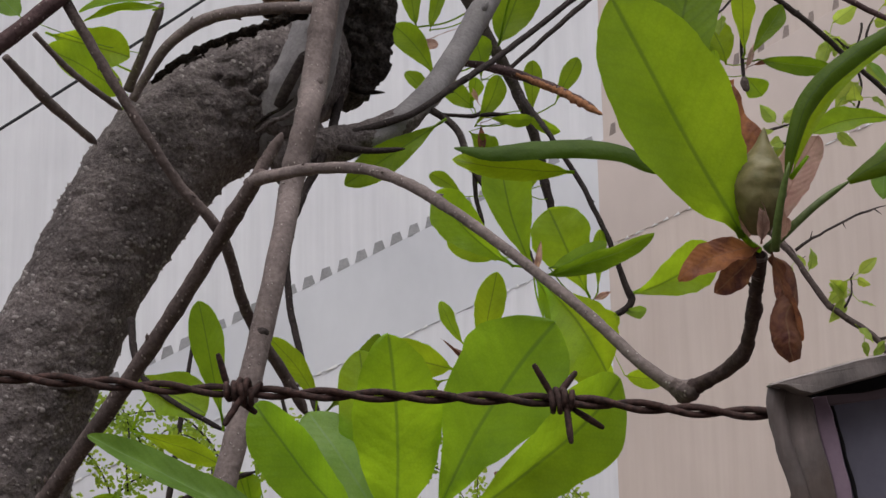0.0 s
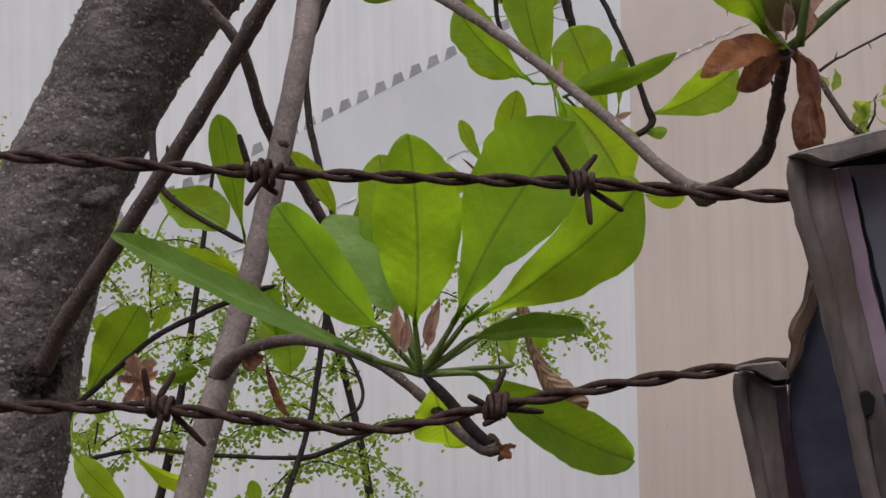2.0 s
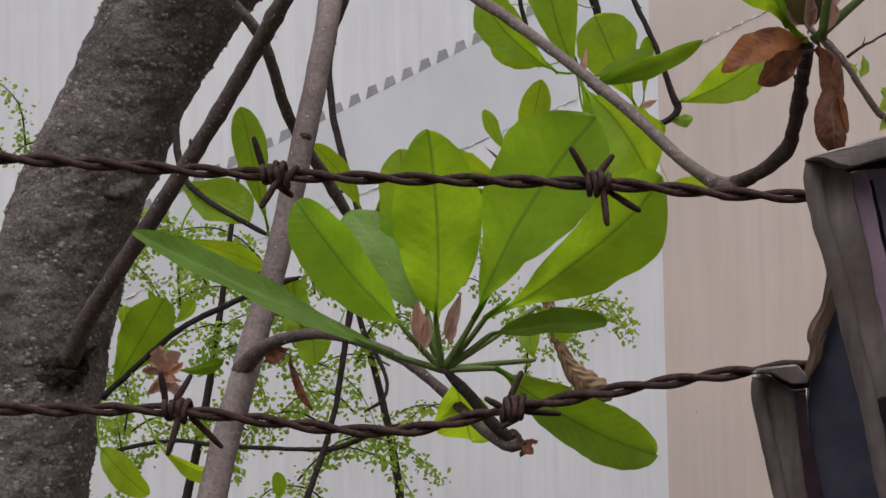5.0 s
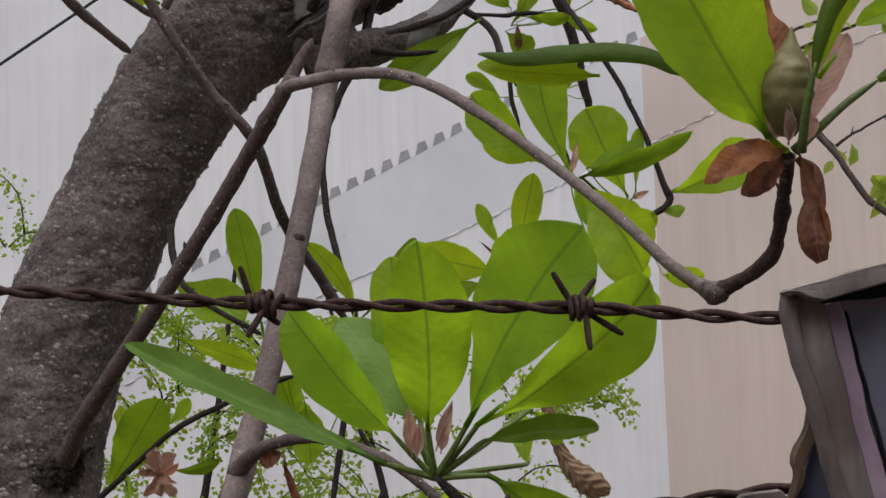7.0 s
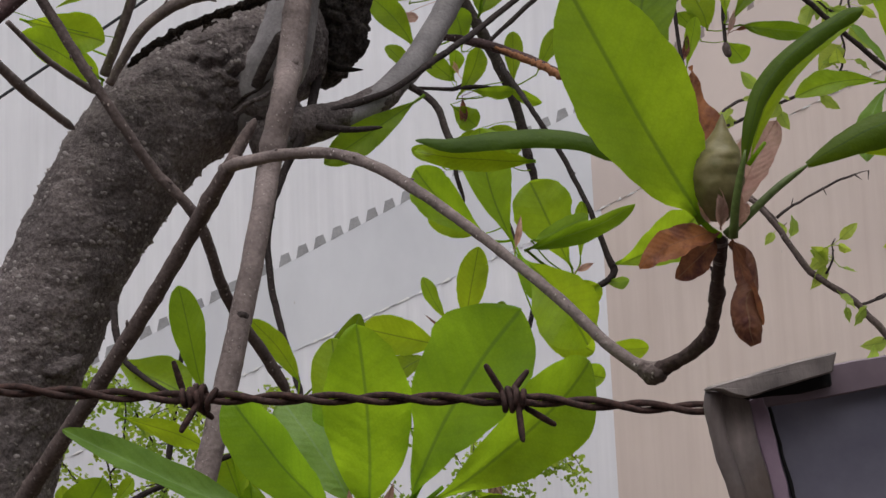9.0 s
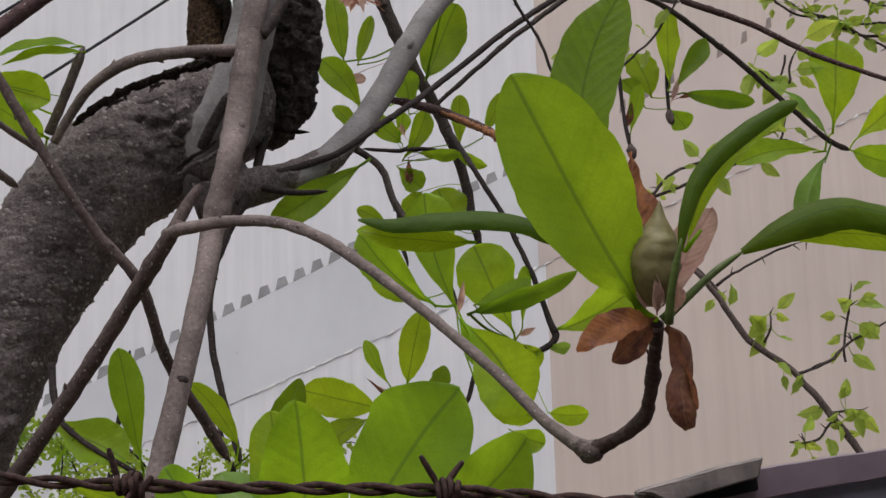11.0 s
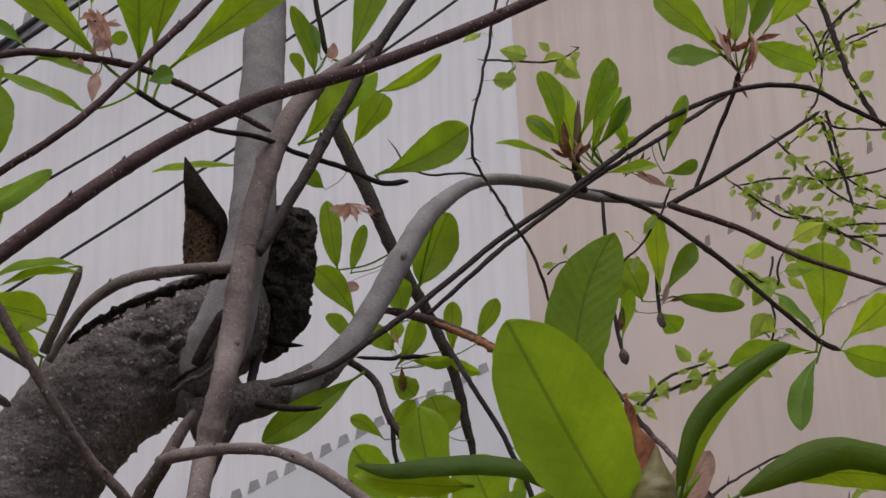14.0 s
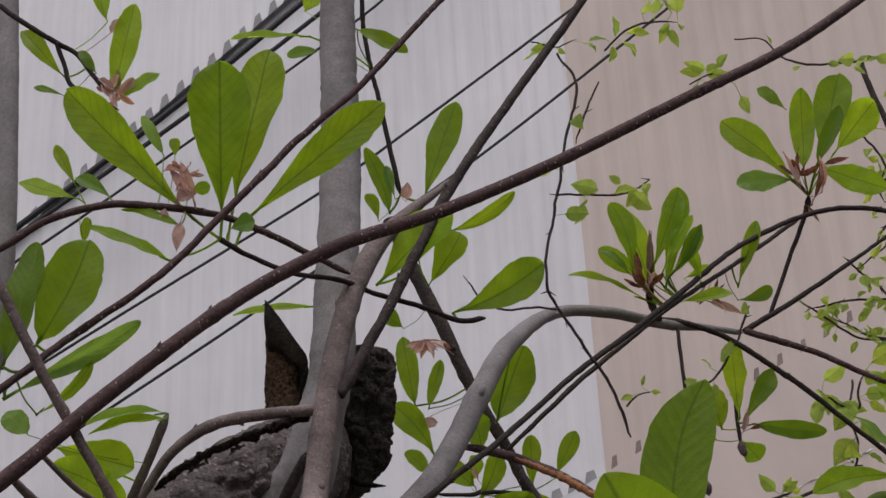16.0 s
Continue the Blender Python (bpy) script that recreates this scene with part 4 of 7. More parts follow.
r3 = limb(tree, "branch", OLD_LIMB, [(0.351, 2.05, 2.411, 0.0085), (0.41, 2.07, 2.405, 0.0077), (0.479, 2.1, 2.385, 0.0078), (0.588, 2.15, 2.323, 0.0080), (0.688, 2.2, 2.255, 0.0073), (0.774, 2.25, 2.2, 0.0075), (0.82, 2.27, 2.183, 0.0094)], nodes=6, thin=0.60, crook=0.001)
r4 = limb(tree, "branch", TWIG, [(0.57, 2.18, 2.452, 0.0045), (0.617, 2.18, 2.552, 0.0045), (0.652, 2.15, 2.63, 0.0053), (0.66, 2.14, 2.658, 0.0080)], nodes=2, thin=0.84, crook=0.001)
r5 = limb(tree, "branch", TWIG, [(0.386, 2.06, 2.399, 0.0051), (0.379, 2.02, 2.289, 0.0050), (0.379, 2, 2.191, 0.0050), (0.384, 1.98, 2.119, 0.0055)], nodes=3, thin=0.60, crook=0.001)
r6 = limb(tree, "branch", TWIG, [(0.502, 2.14, 2.394, 0.0044), (0.478, 2.12, 2.298, 0.0044), (0.472, 2.1, 2.206, 0.0055)], nodes=2, thin=0.60, crook=0.001)
limb(r5, "bud", BROWN_BRANCH, [(0.384, 1.98, 2.126, 0.0032), (0.3845, 1.979, 2.119, 0.0066), (0.3855, 1.978, 2.112, 0.0072), (0.3865, 1.977, 2.105, 0.0052), (0.387, 1.977, 2.101, 0.0020)], sides=14, knob=0.2, step=0.0015)
limb(r6, "bud", BROWN_BRANCH, [(0.472, 2.1, 2.213, 0.0032), (0.4725, 2.1, 2.206, 0.0064), (0.4735, 2.099, 2.199, 0.0070), (0.475, 2.098, 2.191, 0.0048), (0.4755, 2.098, 2.187, 0.0018)], sides=14, knob=0.2, step=0.0015)
scar = limb(stem, "leaf_scar", OLD_LIMB, [(-0.1745, 1.236, 1.722, 0.0062), (-0.174, 1.2305, 1.7223, 0.0054), (-0.1735, 1.2275, 1.7225, 0.0032), (-0.1733, 1.2265, 1.7226, 0.0014)], sides=18, knob=0.5, step=0.001)
l1 = limb(tree, "branch", BRANCH, [(-0.42, 1.25, 1.991, 0.0036), (-0.396, 1.3, 1.964, 0.0054), (-0.379, 1.34, 1.949, 0.0044), (-0.371, 1.4, 1.944, 0.0046)])
l2 = limb(tree, "branch", BRANCH, [(-0.393, 1.25, 2.013, 0.0026), (-0.369, 1.3, 1.989, 0.0032), (-0.345, 1.4, 1.98, 0.0035)])
l3 = limb(tree, "branch", BRANCH, [(-0.339, 1.4, 2.001, 0.0052), (-0.319, 1.38, 2.034, 0.0051), (-0.295, 1.36, 2.082, 0.0051)])

def ring_scar(branch, share, mat, swell=0.93):
    """The wrinkled ring that a fallen leaf or an old bud leaves round a branch."""
    line = PATHS[branch.name]
    i = min(len(line) - 2, max(1, int(share * len(line))))
    p, ahead = line[i], (line[i + 1].xyz - line[i - 1].xyz).normalized()
    up = ahead.orthogonal().normalized()
    over, o, bm = ahead.cross(up), local(branch, (0, 0, 0)), bmesh.new()
    ring, wide = [], 0.11 * p[3]
    for k in range(25):
        a = 2 * math.pi * k / 24
        way = up * math.cos(a) + over * math.sin(a)
        lean = ahead * (0.25 * p[3] * math.cos(a + share * 20) + 0.0006 * noise.noise(Vector((a, share * 9, 2))))
        ring.append(Vector((*(p.xyz + o + way * p[3] * swell + lean), wide * (0.6 + 0.9 * noise.noise(Vector((a * 1.5, share * 31, 0)))))))
    tube(bm, ring, 6)
    return part("leaf_scar", bm, mat, branch)


for branch, shares in ((arc, (0.2, 0.31, 0.36, 0.44, 0.5, 0.58, 0.66, 0.72, 0.8)), (stem, (0.22, 0.36, 0.47, 0.56, 0.68, 0.8)), (main, (0.22, 0.33, 0.5, 0.61, 0.78)), (flower, (0.12, 0.3, 0.52, 0.7, 0.78, 0.86, 0.93)), (fbase, (0.3, 0.55, 0.8)), (grey, (0.45, 0.52, 0.6, 0.7)), (flower_stem, (0.25, 0.4, 0.52, 0.66, 0.8)), (cross, (0.25, 0.5, 0.72)), (second, (0.3, 0.5, 0.7)), (third, (0.2, 0.4, 0.6)), (d1, (0.3, 0.5, 0.7)), (behind, (0.25, 0.45, 0.65)), (rbranch, (0.3, 0.5, 0.7, 0.85))):
    for share in shares:
        ring_scar(branch, share, branch.data.materials[0])

# raised pores scattered over the trunk
PORE = plain_material("pale_pores", (0.14, 0.121, 0.117), (0.35, 0.313, 0.303), 300, 0.6)
rng = random.Random(5)
bm = bmesh.new()
line = PATHS[trunk.name]
skin = bvhtree.BVHTree.FromPolygons([v.co for v in trunk.data.vertices], [tuple(f.vertices) for f in trunk.data.polygons])
shift = local(tree, (0, 0, 0))
for k in range(4300):
    i = rng.randrange(len(line) // 3, len(line) - 2)
    p, ahead = line[i], (line[i + 1].xyz - line[i].xyz).normalized()
    a = rng.uniform(0, 2 * math.pi)
    flank = ahead.cross(Vector((0, 1, 0))).normalized()
    out = flank * math.cos(a) + ahead.cross(flank).normalized() * math.sin(a)
    at, normal, _, _ = skin.ray_cast(p.xyz + shift + out * p[3] * 2 + ahead * rng.uniform(-0.004, 0.004), -out, p[3] * 2.5)
    if at is None:
        continue
    size = rng.choice((0.55, 0.7, 0.85, 1.05, 1.3, 1.55))
    long, wide = rng.uniform(0.0019, 0.0031) * size, rng.uniform(0.0015, 0.0022) * size
    across = out.cross(ahead).normalized()
    top = bm.verts.new(at + normal * wide * 0.95)
    ring = [bm.verts.new(at + across * math.cos(q) * long + ahead * math.sin(q) * wide - normal * 0.0003) for q in (0, 1.05, 2.1, 3.14, 4.19, 5.24)]
    for q in range(6):
        bm.faces.new((ring[q], ring[(q + 1) % 6], top))
tagged(part("pore_cover", bm, PORE, trunk), kind="stuff")

# a near-black ridge stands in for the dark inside the crack
crack = limb(tree, "bark_flap", SNAG, [(-0.32, 1.425, 2.016, 0.0018), (-0.296, 1.42, 2.033, 0.0041), (-0.262, 1.418, 2.052, 0.0047), (-0.217, 1.418, 2.069, 0.0041), (-0.181, 1.422, 2.081, 0.0053), (-0.151, 1.43, 2.091, 0.0036)], sides=16, knob=0.7, step=0.0015)
# small curled bark flaps along the crack
leaf(trunk, (-0.304, 1.405, 2.013), (-0.311, 1.4, 2.019), 0.0065, -43, 0.10, SNAG, kind="rag", name="bark_flap", wavy=0.35, curl=0.4, stalk=False)
leaf(trunk, (-0.281, 1.405, 2.027), (-0.261, 1.4, 2.035), 0.0094, -28, 0.10, SNAG, kind="rag", name="bark_flap", wavy=0.35, curl=0.4, stalk=False)
leaf(trunk, (-0.259, 1.405, 2.037), (-0.26, 1.4, 2.041), 0.0063, -29, 0.10, SNAG, kind="rag", name="bark_flap", wavy=0.35, curl=0.4, stalk=False)
leaf(trunk, (-0.236, 1.405, 2.045), (-0.218, 1.4, 2.053), 0.0095, -31, 0.10, SNAG, kind="rag", name="bark_flap", wavy=0.35, curl=0.4, stalk=False)
leaf(trunk, (-0.213, 1.405, 2.059), (-0.202, 1.4, 2.066), 0.0098, 38, 0.10, SNAG, kind="rag", name="bark_flap", wavy=0.35, curl=0.4, stalk=False)
leaf(trunk, (-0.19, 1.405, 2.069), (-0.18, 1.4, 2.076), 0.0082, -32, 0.10, SNAG, kind="rag", name="bark_flap", wavy=0.35, curl=0.4, stalk=False)
leaf(trunk, (-0.167, 1.405, 2.075), (-0.175, 1.4, 2.084), 0.0098, 5, 0.10, SNAG, kind="rag", name="bark_flap", wavy=0.35, curl=0.4, stalk=False)
# leaves, rosette by rosette
leaf(dstem, (-0.137, 1.35, 1.667), (-0.182, 1.33, 1.728), 0.0233, 20, 0.04, LEAF, kind="oval", arc=0.05)
leaf(rstem, (-0.0428, 0.855, 1.5591), (-0.043, 0.8, 1.669), 0.0525, 10, 0.05, LEAF_LIT, stalk=False, kind="oval", fold=0.22, wavy=0.1, arc=0.02)
limb(tree, "leaf_stalk", STEM_GREEN, [(-0.04, 0.87, 1.5276, 0.0024), (-0.0416, 0.8605, 1.5442, 0.0019), (-0.0428, 0.855, 1.5591, 0.0016), (-0.04292, 0.8495, 1.5711, 0.0011)], sides=8, knob=0.03)
leaf(rstem, (-0.0181, 0.852, 1.5615), (0.0525, 0.79, 1.6725), 0.0675, -22, 0.04, LEAF_LIT, stalk=False, fold=0.2, wavy=0.1, arc=-0.03)
limb(tree, "leaf_stalk", STEM_GREEN, [(-0.04, 0.87, 1.5276, 0.0024), (-0.0279, 0.859, 1.5454, 0.0019), (-0.0181, 0.852, 1.5615, 0.0016), (-0.01138, 0.8458, 1.5738, 0.0011)], sides=8, knob=0.03)
leaf(rstem, (-0.0114, 0.862, 1.5604), (0.1005, 0.88, 1.6465), 0.0560, 24, 0.06, LEAF, stalk=False, fold=0.3, wavy=0.12, arc=0.04)
limb(tree, "leaf_stalk", STEM_GREEN, [(-0.04, 0.87, 1.5276, 0.0024), (-0.0242, 0.864, 1.5448, 0.0019), (-0.0114, 0.862, 1.5604, 0.0016), (-0.0004, 0.8638, 1.5695, 0.0011)], sides=8, knob=0.03)
leaf(rstem, (-0.0491, 0.88, 1.5636), (-0.0661, 0.9, 1.67), 0.0392, -30, 0.03, LEAF, stalk=False, kind="oval")
limb(tree, "leaf_stalk", STEM_GREEN, [(-0.04, 0.87, 1.5276, 0.0024), (-0.045, 0.873, 1.5462, 0.0019), (-0.0491, 0.88, 1.5636, 0.0016), (-0.0508, 0.882, 1.5754, 0.0011)], sides=8, knob=0.03)
leaf(rstem, (-0.0635, 0.858, 1.5546), (-0.1284, 0.86, 1.6345), 0.0420, -24, 0.06, LEAF_LIT, stalk=False, kind="oval", fold=0.32)
limb(tree, "leaf_stalk", STEM_GREEN, [(-0.04, 0.87, 1.5276, 0.0024), (-0.053, 0.862, 1.5419, 0.0019), (-0.0635, 0.858, 1.5546, 0.0016), (-0.06999, 0.8582, 1.5626, 0.0011)], sides=8, knob=0.03)
leaf(rstem, (-0.0537, 0.872, 1.5622), (-0.0997, 0.9, 1.6305), 0.0420, 22, 0.06, LEAF_PALE, stalk=False, kind="oval")
limb(tree, "leaf_stalk", STEM_GREEN, [(-0.04, 0.87, 1.5276, 0.0024), (-0.0475, 0.869, 1.5456, 0.0019), (-0.0537, 0.872, 1.5622, 0.0016), (-0.0583, 0.8748, 1.569, 0.0011)], sides=8, knob=0.03)
leaf(rstem, (-0.0727, 0.858, 1.539), (-0.2262, 0.84, 1.6167), 0.0231, 46, -0.05, LEAF_PALE, stalk=False, kind="oval", fold=0.45, arc=0.03)
limb(tree, "leaf_stalk", STEM_GREEN, [(-0.04, 0.87, 1.5276, 0.0024), (-0.0581, 0.862, 1.534, 0.0019), (-0.0727, 0.858, 1.539, 0.0016), (-0.08805, 0.8562, 1.5468, 0.0011)], sides=8, knob=0.03)
leaf(rstem, (-0.0085, 0.865, 1.5498), (0.0633, 0.875, 1.5551), 0.0189, -35, 0.1, LEAF_DARK, stalk=False, kind="oval", fold=0.55, arc=0.05)
limb(tree, "leaf_stalk", STEM_GREEN, [(-0.04, 0.87, 1.5276, 0.0024), (-0.0226, 0.8655, 1.5394, 0.0019), (-0.0085, 0.865, 1.5498, 0.0016), (-0.00132, 0.866, 1.5503, 0.0011)], sides=8, knob=0.03)
leaf(rstem, (-0.0345, 0.885, 1.5253), (-0.0238, 0.93, 1.4781), 0.0427, 10, 0.02, LEAF, stalk=False, twist=35)
limb(tree, "leaf_stalk", STEM_GREEN, [(-0.04, 0.87, 1.5276, 0.0024), (-0.037, 0.8755, 1.5272, 0.0019), (-0.0345, 0.885, 1.5253, 0.0016), (-0.03343, 0.8895, 1.5206, 0.0011)], sides=8, knob=0.03)
leaf(rstem, (-0.0056, 0.875, 1.5272), (0.098, 0.93, 1.4666), 0.0378, -14, 0.07, LEAF_MID, stalk=False, kind="oval", arc=0.06)
limb(tree, "leaf_stalk", STEM_GREEN, [(-0.04, 0.87, 1.5276, 0.0024), (-0.0212, 0.8705, 1.5281, 0.0019), (-0.0056, 0.875, 1.5272, 0.0016), (0.00476, 0.8805, 1.5211, 0.0011)], sides=8, knob=0.03)
leaf(rstem, (0.0191, 0.95, 1.5298), (0.0144, 0.98, 1.5623), 0.0161, 3, 0.05, LEAF, stalk=False, kind="oval", twist=30)
limb(tree, "leaf_stalk", STEM_GREEN, [(-0.04, 0.87, 1.5276, 0.0024), (-0.009, 0.908, 1.5294, 0.0019), (0.0191, 0.95, 1.5298, 0.0016), (0.01863, 0.953, 1.5331, 0.0011)], sides=8, knob=0.03)
leaf(rstem, (0.0217, 0.96, 1.5656), (0.0461, 0.98, 1.5444), 0.0196, -4, 0.02, LEAF, stalk=False, arc=-0.06, fold=0.4)
limb(tree, "leaf_stalk", STEM_GREEN, [(-0.04, 0.87, 1.5276, 0.0024), (-0.0077, 0.913, 1.5464, 0.0019), (0.0217, 0.96, 1.5656, 0.0016), (0.02414, 0.962, 1.5635, 0.0011)], sides=8, knob=0.03)
leaf(rstem, (0.062, 1.05, 1.624), (0.1, 1.06, 1.602), 0.0236, -2, -0.02, LEAF, kind="oval", arc=0.05)
leaf(rstem, (-0.0535, 0.86, 1.5415), (-0.0549, 0.858, 1.5724), 0.0119, 8, 0.03, LEAF_SALMON, kind="pointed", name="bud_scale", curl=0.45, stalk=False)
leaf(rstem, (-0.0507, 0.86, 1.5397), (-0.0478, 0.858, 1.5628), 0.0091, 8, 0.03, LEAF_PINK, kind="pointed", name="bud_scale", curl=0.45, stalk=False)
leaf(rstem, (-0.0386, 0.86, 1.545), (-0.0272, 0.858, 1.5759), 0.0098, 8, 0.03, LEAF_PINK, kind="pointed", name="bud_scale", curl=0.45, stalk=False)
leaf(rstem, (-0.0357, 0.86, 1.5433), (-0.0315, 0.858, 1.561), 0.0077, 8, 0.03, LEAF_PINK, kind="pointed", name="bud_scale", curl=0.45, stalk=False)
rolled_leaf(dstem, [(0.0379, 1.400, 1.5962, 0.0028), (0.0435, 1.400, 1.5779, 0.0061), (0.0505, 1.400, 1.5554, 0.0067), (0.0562, 1.400, 1.5301, 0.0061), (0.0664, 1.400, 1.5073, 0.0078), (0.0810, 1.400, 1.4900, 0.0132), (0.0958, 1.400, 1.4797, 0.0138), (0.1092, 1.400, 1.4749, 0.0044)], open_by=1.7, turn=20, twist=80, mat=LEAF_STRAW, crimp=0.07, name="dry_leaf")
leaf(t2, (-0.217, 1.28, 1.645), (-0.239, 1.27, 1.757), 0.0317, 10, 0.03, LEAF, twist=35)
leaf(t2, (-0.317, 1.34, 1.695), (-0.24, 1.32, 1.655), 0.0507, -20, 0.05, LEAF, twist=-35)
leaf(t2, (-0.315, 1.34, 1.642), (-0.228, 1.32, 1.609), 0.0243, 20, -0.04, LEAF, twist=35)
leaf(t1, (-0.395, 1.38, 1.489), (-0.334, 1.36, 1.582), 0.0500, 14, 0.05, LEAF, wavy=0.14)
leaf(t1, (-0.2, 1.38, 1.548), (-0.218, 1.38, 1.6), 0.0355, 6, -0.02, LEAF, wavy=0.14)
leaf(t1, (-0.195, 1.4, 1.57), (-0.188, 1.38, 1.512), 0.0380, 9, -0.03, LEAF, kind="oval", twist=30)
leaf(t1, (-0.38, 1.4, 1.538), (-0.384, 1.4, 1.576), 0.0162, -19, 0.05, LEAF, wavy=0.14)
leaf(t1, (-0.335, 1.4, 1.555), (-0.313, 1.4, 1.58), 0.0162, -10, -0.01, LEAF, arc=0.06, fold=0.4)
leaf(t1, (-0.383, 1.3, 1.442), (-0.331, 1.28, 1.399), 0.0299, 0, 0.10, LEAF, kind="oval", twist=30)
leaf(t1, (-0.328, 1.3, 1.446), (-0.259, 1.3, 1.413), 0.0226, 30, 0.10, LEAF, arc=0.06, fold=0.4)
leaf(t1, (-0.336, 1.4, 1.51), (-0.284, 1.4, 1.517), 0.0162, 40, 0.10, LEAF_DARK, twist=-35)
leaf(t1, (-0.213, 1.3, 1.39), (-0.215, 1.3, 1.416), 0.0140, 15, 0.03, LEAF, kind="oval", arc=0.05)
leaf(t1, (-0.329, 1.327, 1.509), (-0.308, 1.324, 1.519), 0.0120, 24, 0.16, LEAF_SALMON, kind="oval", name="dry_bract", curl=0.61, wavy=0.1, crumple=0.16)
leaf(t1, (-0.328, 1.333, 1.509), (-0.312, 1.329, 1.529), 0.0238, -25, -0.08, LEAF_SALMON, kind="oval", name="dry_bract", curl=0.64, wavy=0.1, crumple=0.16)
leaf(t1, (-0.329, 1.327, 1.511), (-0.328, 1.317, 1.535), 0.0233, -16, -0.05, LEAF_SALMON, kind="oval", name="dry_bract", curl=0.59, wavy=0.1, crumple=0.16)
leaf(t1, (-0.329, 1.327, 1.511), (-0.341, 1.330, 1.520), 0.0100, -55, 0.02, LEAF_SALMON, kind="oval", name="dry_bract", curl=0.60, wavy=0.1, crumple=0.16)
leaf(t1, (-0.328, 1.333, 1.509), (-0.347, 1.324, 1.513), 0.0134, -11, -0.14, LEAF_SALMON, kind="oval", name="dry_bract", curl=0.67, wavy=0.1, crumple=0.16)
leaf(t1, (-0.328, 1.329, 1.511), (-0.341, 1.318, 1.490), 0.0153, -32, 0.15, LEAF_SALMON, kind="oval", name="dry_bract", curl=0.62, wavy=0.1, crumple=0.16)
leaf(t1, (-0.327, 1.333, 1.509), (-0.327, 1.330, 1.488), 0.0190, 29, 0.02, LEAF_SALMON, kind="oval", name="dry_bract", curl=0.66, wavy=0.1, crumple=0.16)
leaf(t1, (-0.327, 1.331, 1.509), (-0.312, 1.333, 1.490), 0.0211, 38, 0.03, LEAF_PINK, kind="oval", name="dry_bract", curl=0.40, wavy=0.1, crumple=0.16)
leaf(t1, (-0.327, 1.331, 1.510), (-0.308, 1.317, 1.501), 0.0145, 14, 0.12, LEAF_SALMON, kind="pointed", name="dry_bract", curl=0.56, wavy=0.1, crumple=0.16)
leaf(rbranch, (-0.175, 1.12, 1.535), (-0.193, 1.12, 1.527), 0.0158, 20, 0.05, LEAF_DRY, kind="oval", name="dry_leaf")
leaf(rbranch, (-0.174, 1.12, 1.531), (-0.156, 1.12, 1.486), 0.0102, 30, 0.05, LEAF_DRY, kind="oval", name="dry_leaf", curl=0.5)
leaf(bstem, (-0.179, 1.4, 1.524), (-0.218, 1.42, 1.57), 0.0374, 8, 0.00, LEAF, wavy=0.14)
leaf(h1, (0.09, 1.52, 1.817), (0.057, 1.52, 1.954), 0.0580, 10, 0.03, LEAF, arc=-0.06, fold=0.4)
leaf(h1, (0.065, 1.5, 1.821), (-0.017, 1.5, 1.906), 0.0497, -10, 0.05, LEAF, arc=-0.06, fold=0.4)
leaf(h1, (0.047, 1.52, 1.831), (-0.005, 1.54, 1.863), 0.0317, -12, -0.05, LEAF, kind="oval")
leaf(h1, (0.09, 1.5, 1.808), (0.119, 1.5, 1.75), 0.0373, -21, 0.05, LEAF, twist=-35)
leaf(h1, (0.096, 1.5, 1.801), (0.16, 1.46, 1.697), 0.0736, 15, 0.04, LEAF, arc=-0.06, fold=0.4)
leaf(h1, (0.106, 1.5, 1.738), (0.17, 1.5, 1.693), 0.0435, 14, 0.04, LEAF, kind="oval", twist=30)
leaf(h1, (0.089, 1.5, 1.808), (0.098, 1.5, 1.849), 0.0097, 8, 0.06, LEAF_PINK, kind="pointed", name="bud_scale", curl=0.5)
leaf(h2, (0.17, 1.7, 1.813), (0.123, 1.7, 1.925), 0.0761, -14, 0.04, LEAF, twist=35)
leaf(h2, (0.112, 1.66, 1.832), (0.246, 1.64, 1.88), 0.0301, 40, 0.06, LEAF_DARK, kind="oval", twist=30)
leaf(h2, (0.119, 1.66, 1.843), (0.19, 1.66, 1.872), 0.0275, 30, 0.06, LEAF_PALE, kind="oval")
leaf(h2, (0.22, 1.7, 1.813), (0.326, 1.68, 1.867), 0.0588, 10, 0.05, LEAF, arc=0.06, fold=0.4)
leaf(h2, (0.166, 1.7, 1.804), (0.193, 1.7, 1.761), 0.0493, 14, 0.01, LEAF, wavy=0.14)
leaf(h2, (0.181, 1.7, 1.818), (0.187, 1.7, 1.897), 0.0183, 18, -0.00, LEAF, twist=-35)
leaf(h2, (0.209, 1.7, 1.792), (0.241, 1.7, 1.794), 0.0183, 30, 0.08, LEAF_PALE, twist=35)
leaf(h2, (0.174, 1.7, 1.808), (0.198, 1.7, 1.818), 0.0110, 8, 0.06, LEAF_PINK, kind="pointed", name="bud_scale", curl=0.5)
leaf(h2, (0.197, 1.6, 1.705), (0.245, 1.6, 1.702), 0.0252, 9, -0.04, LEAF, kind="oval", arc=0.05)
leaf(h2, (0.15, 1.6, 1.687), (0.192, 1.6, 1.669), 0.0292, 5, -0.03, LEAF, arc=0.06, fold=0.4)
k3 = limb(tree, "branch", TWIG, [(0.114, 1.62, 1.756, 0.0034), (0.102, 1.615, 1.722, 0.0034), (0.066, 1.6, 1.704, 0.0033), (0.0265, 1.58, 1.709, 0.0036)], thin=0.84, crook=0.001)
leaf(k3, (-0.0015, 1.580, 1.7150), (-0.0885, 1.580, 1.7380), 0.0460, -8, 0.04, LEAF, kind="oval", fold=0.18)
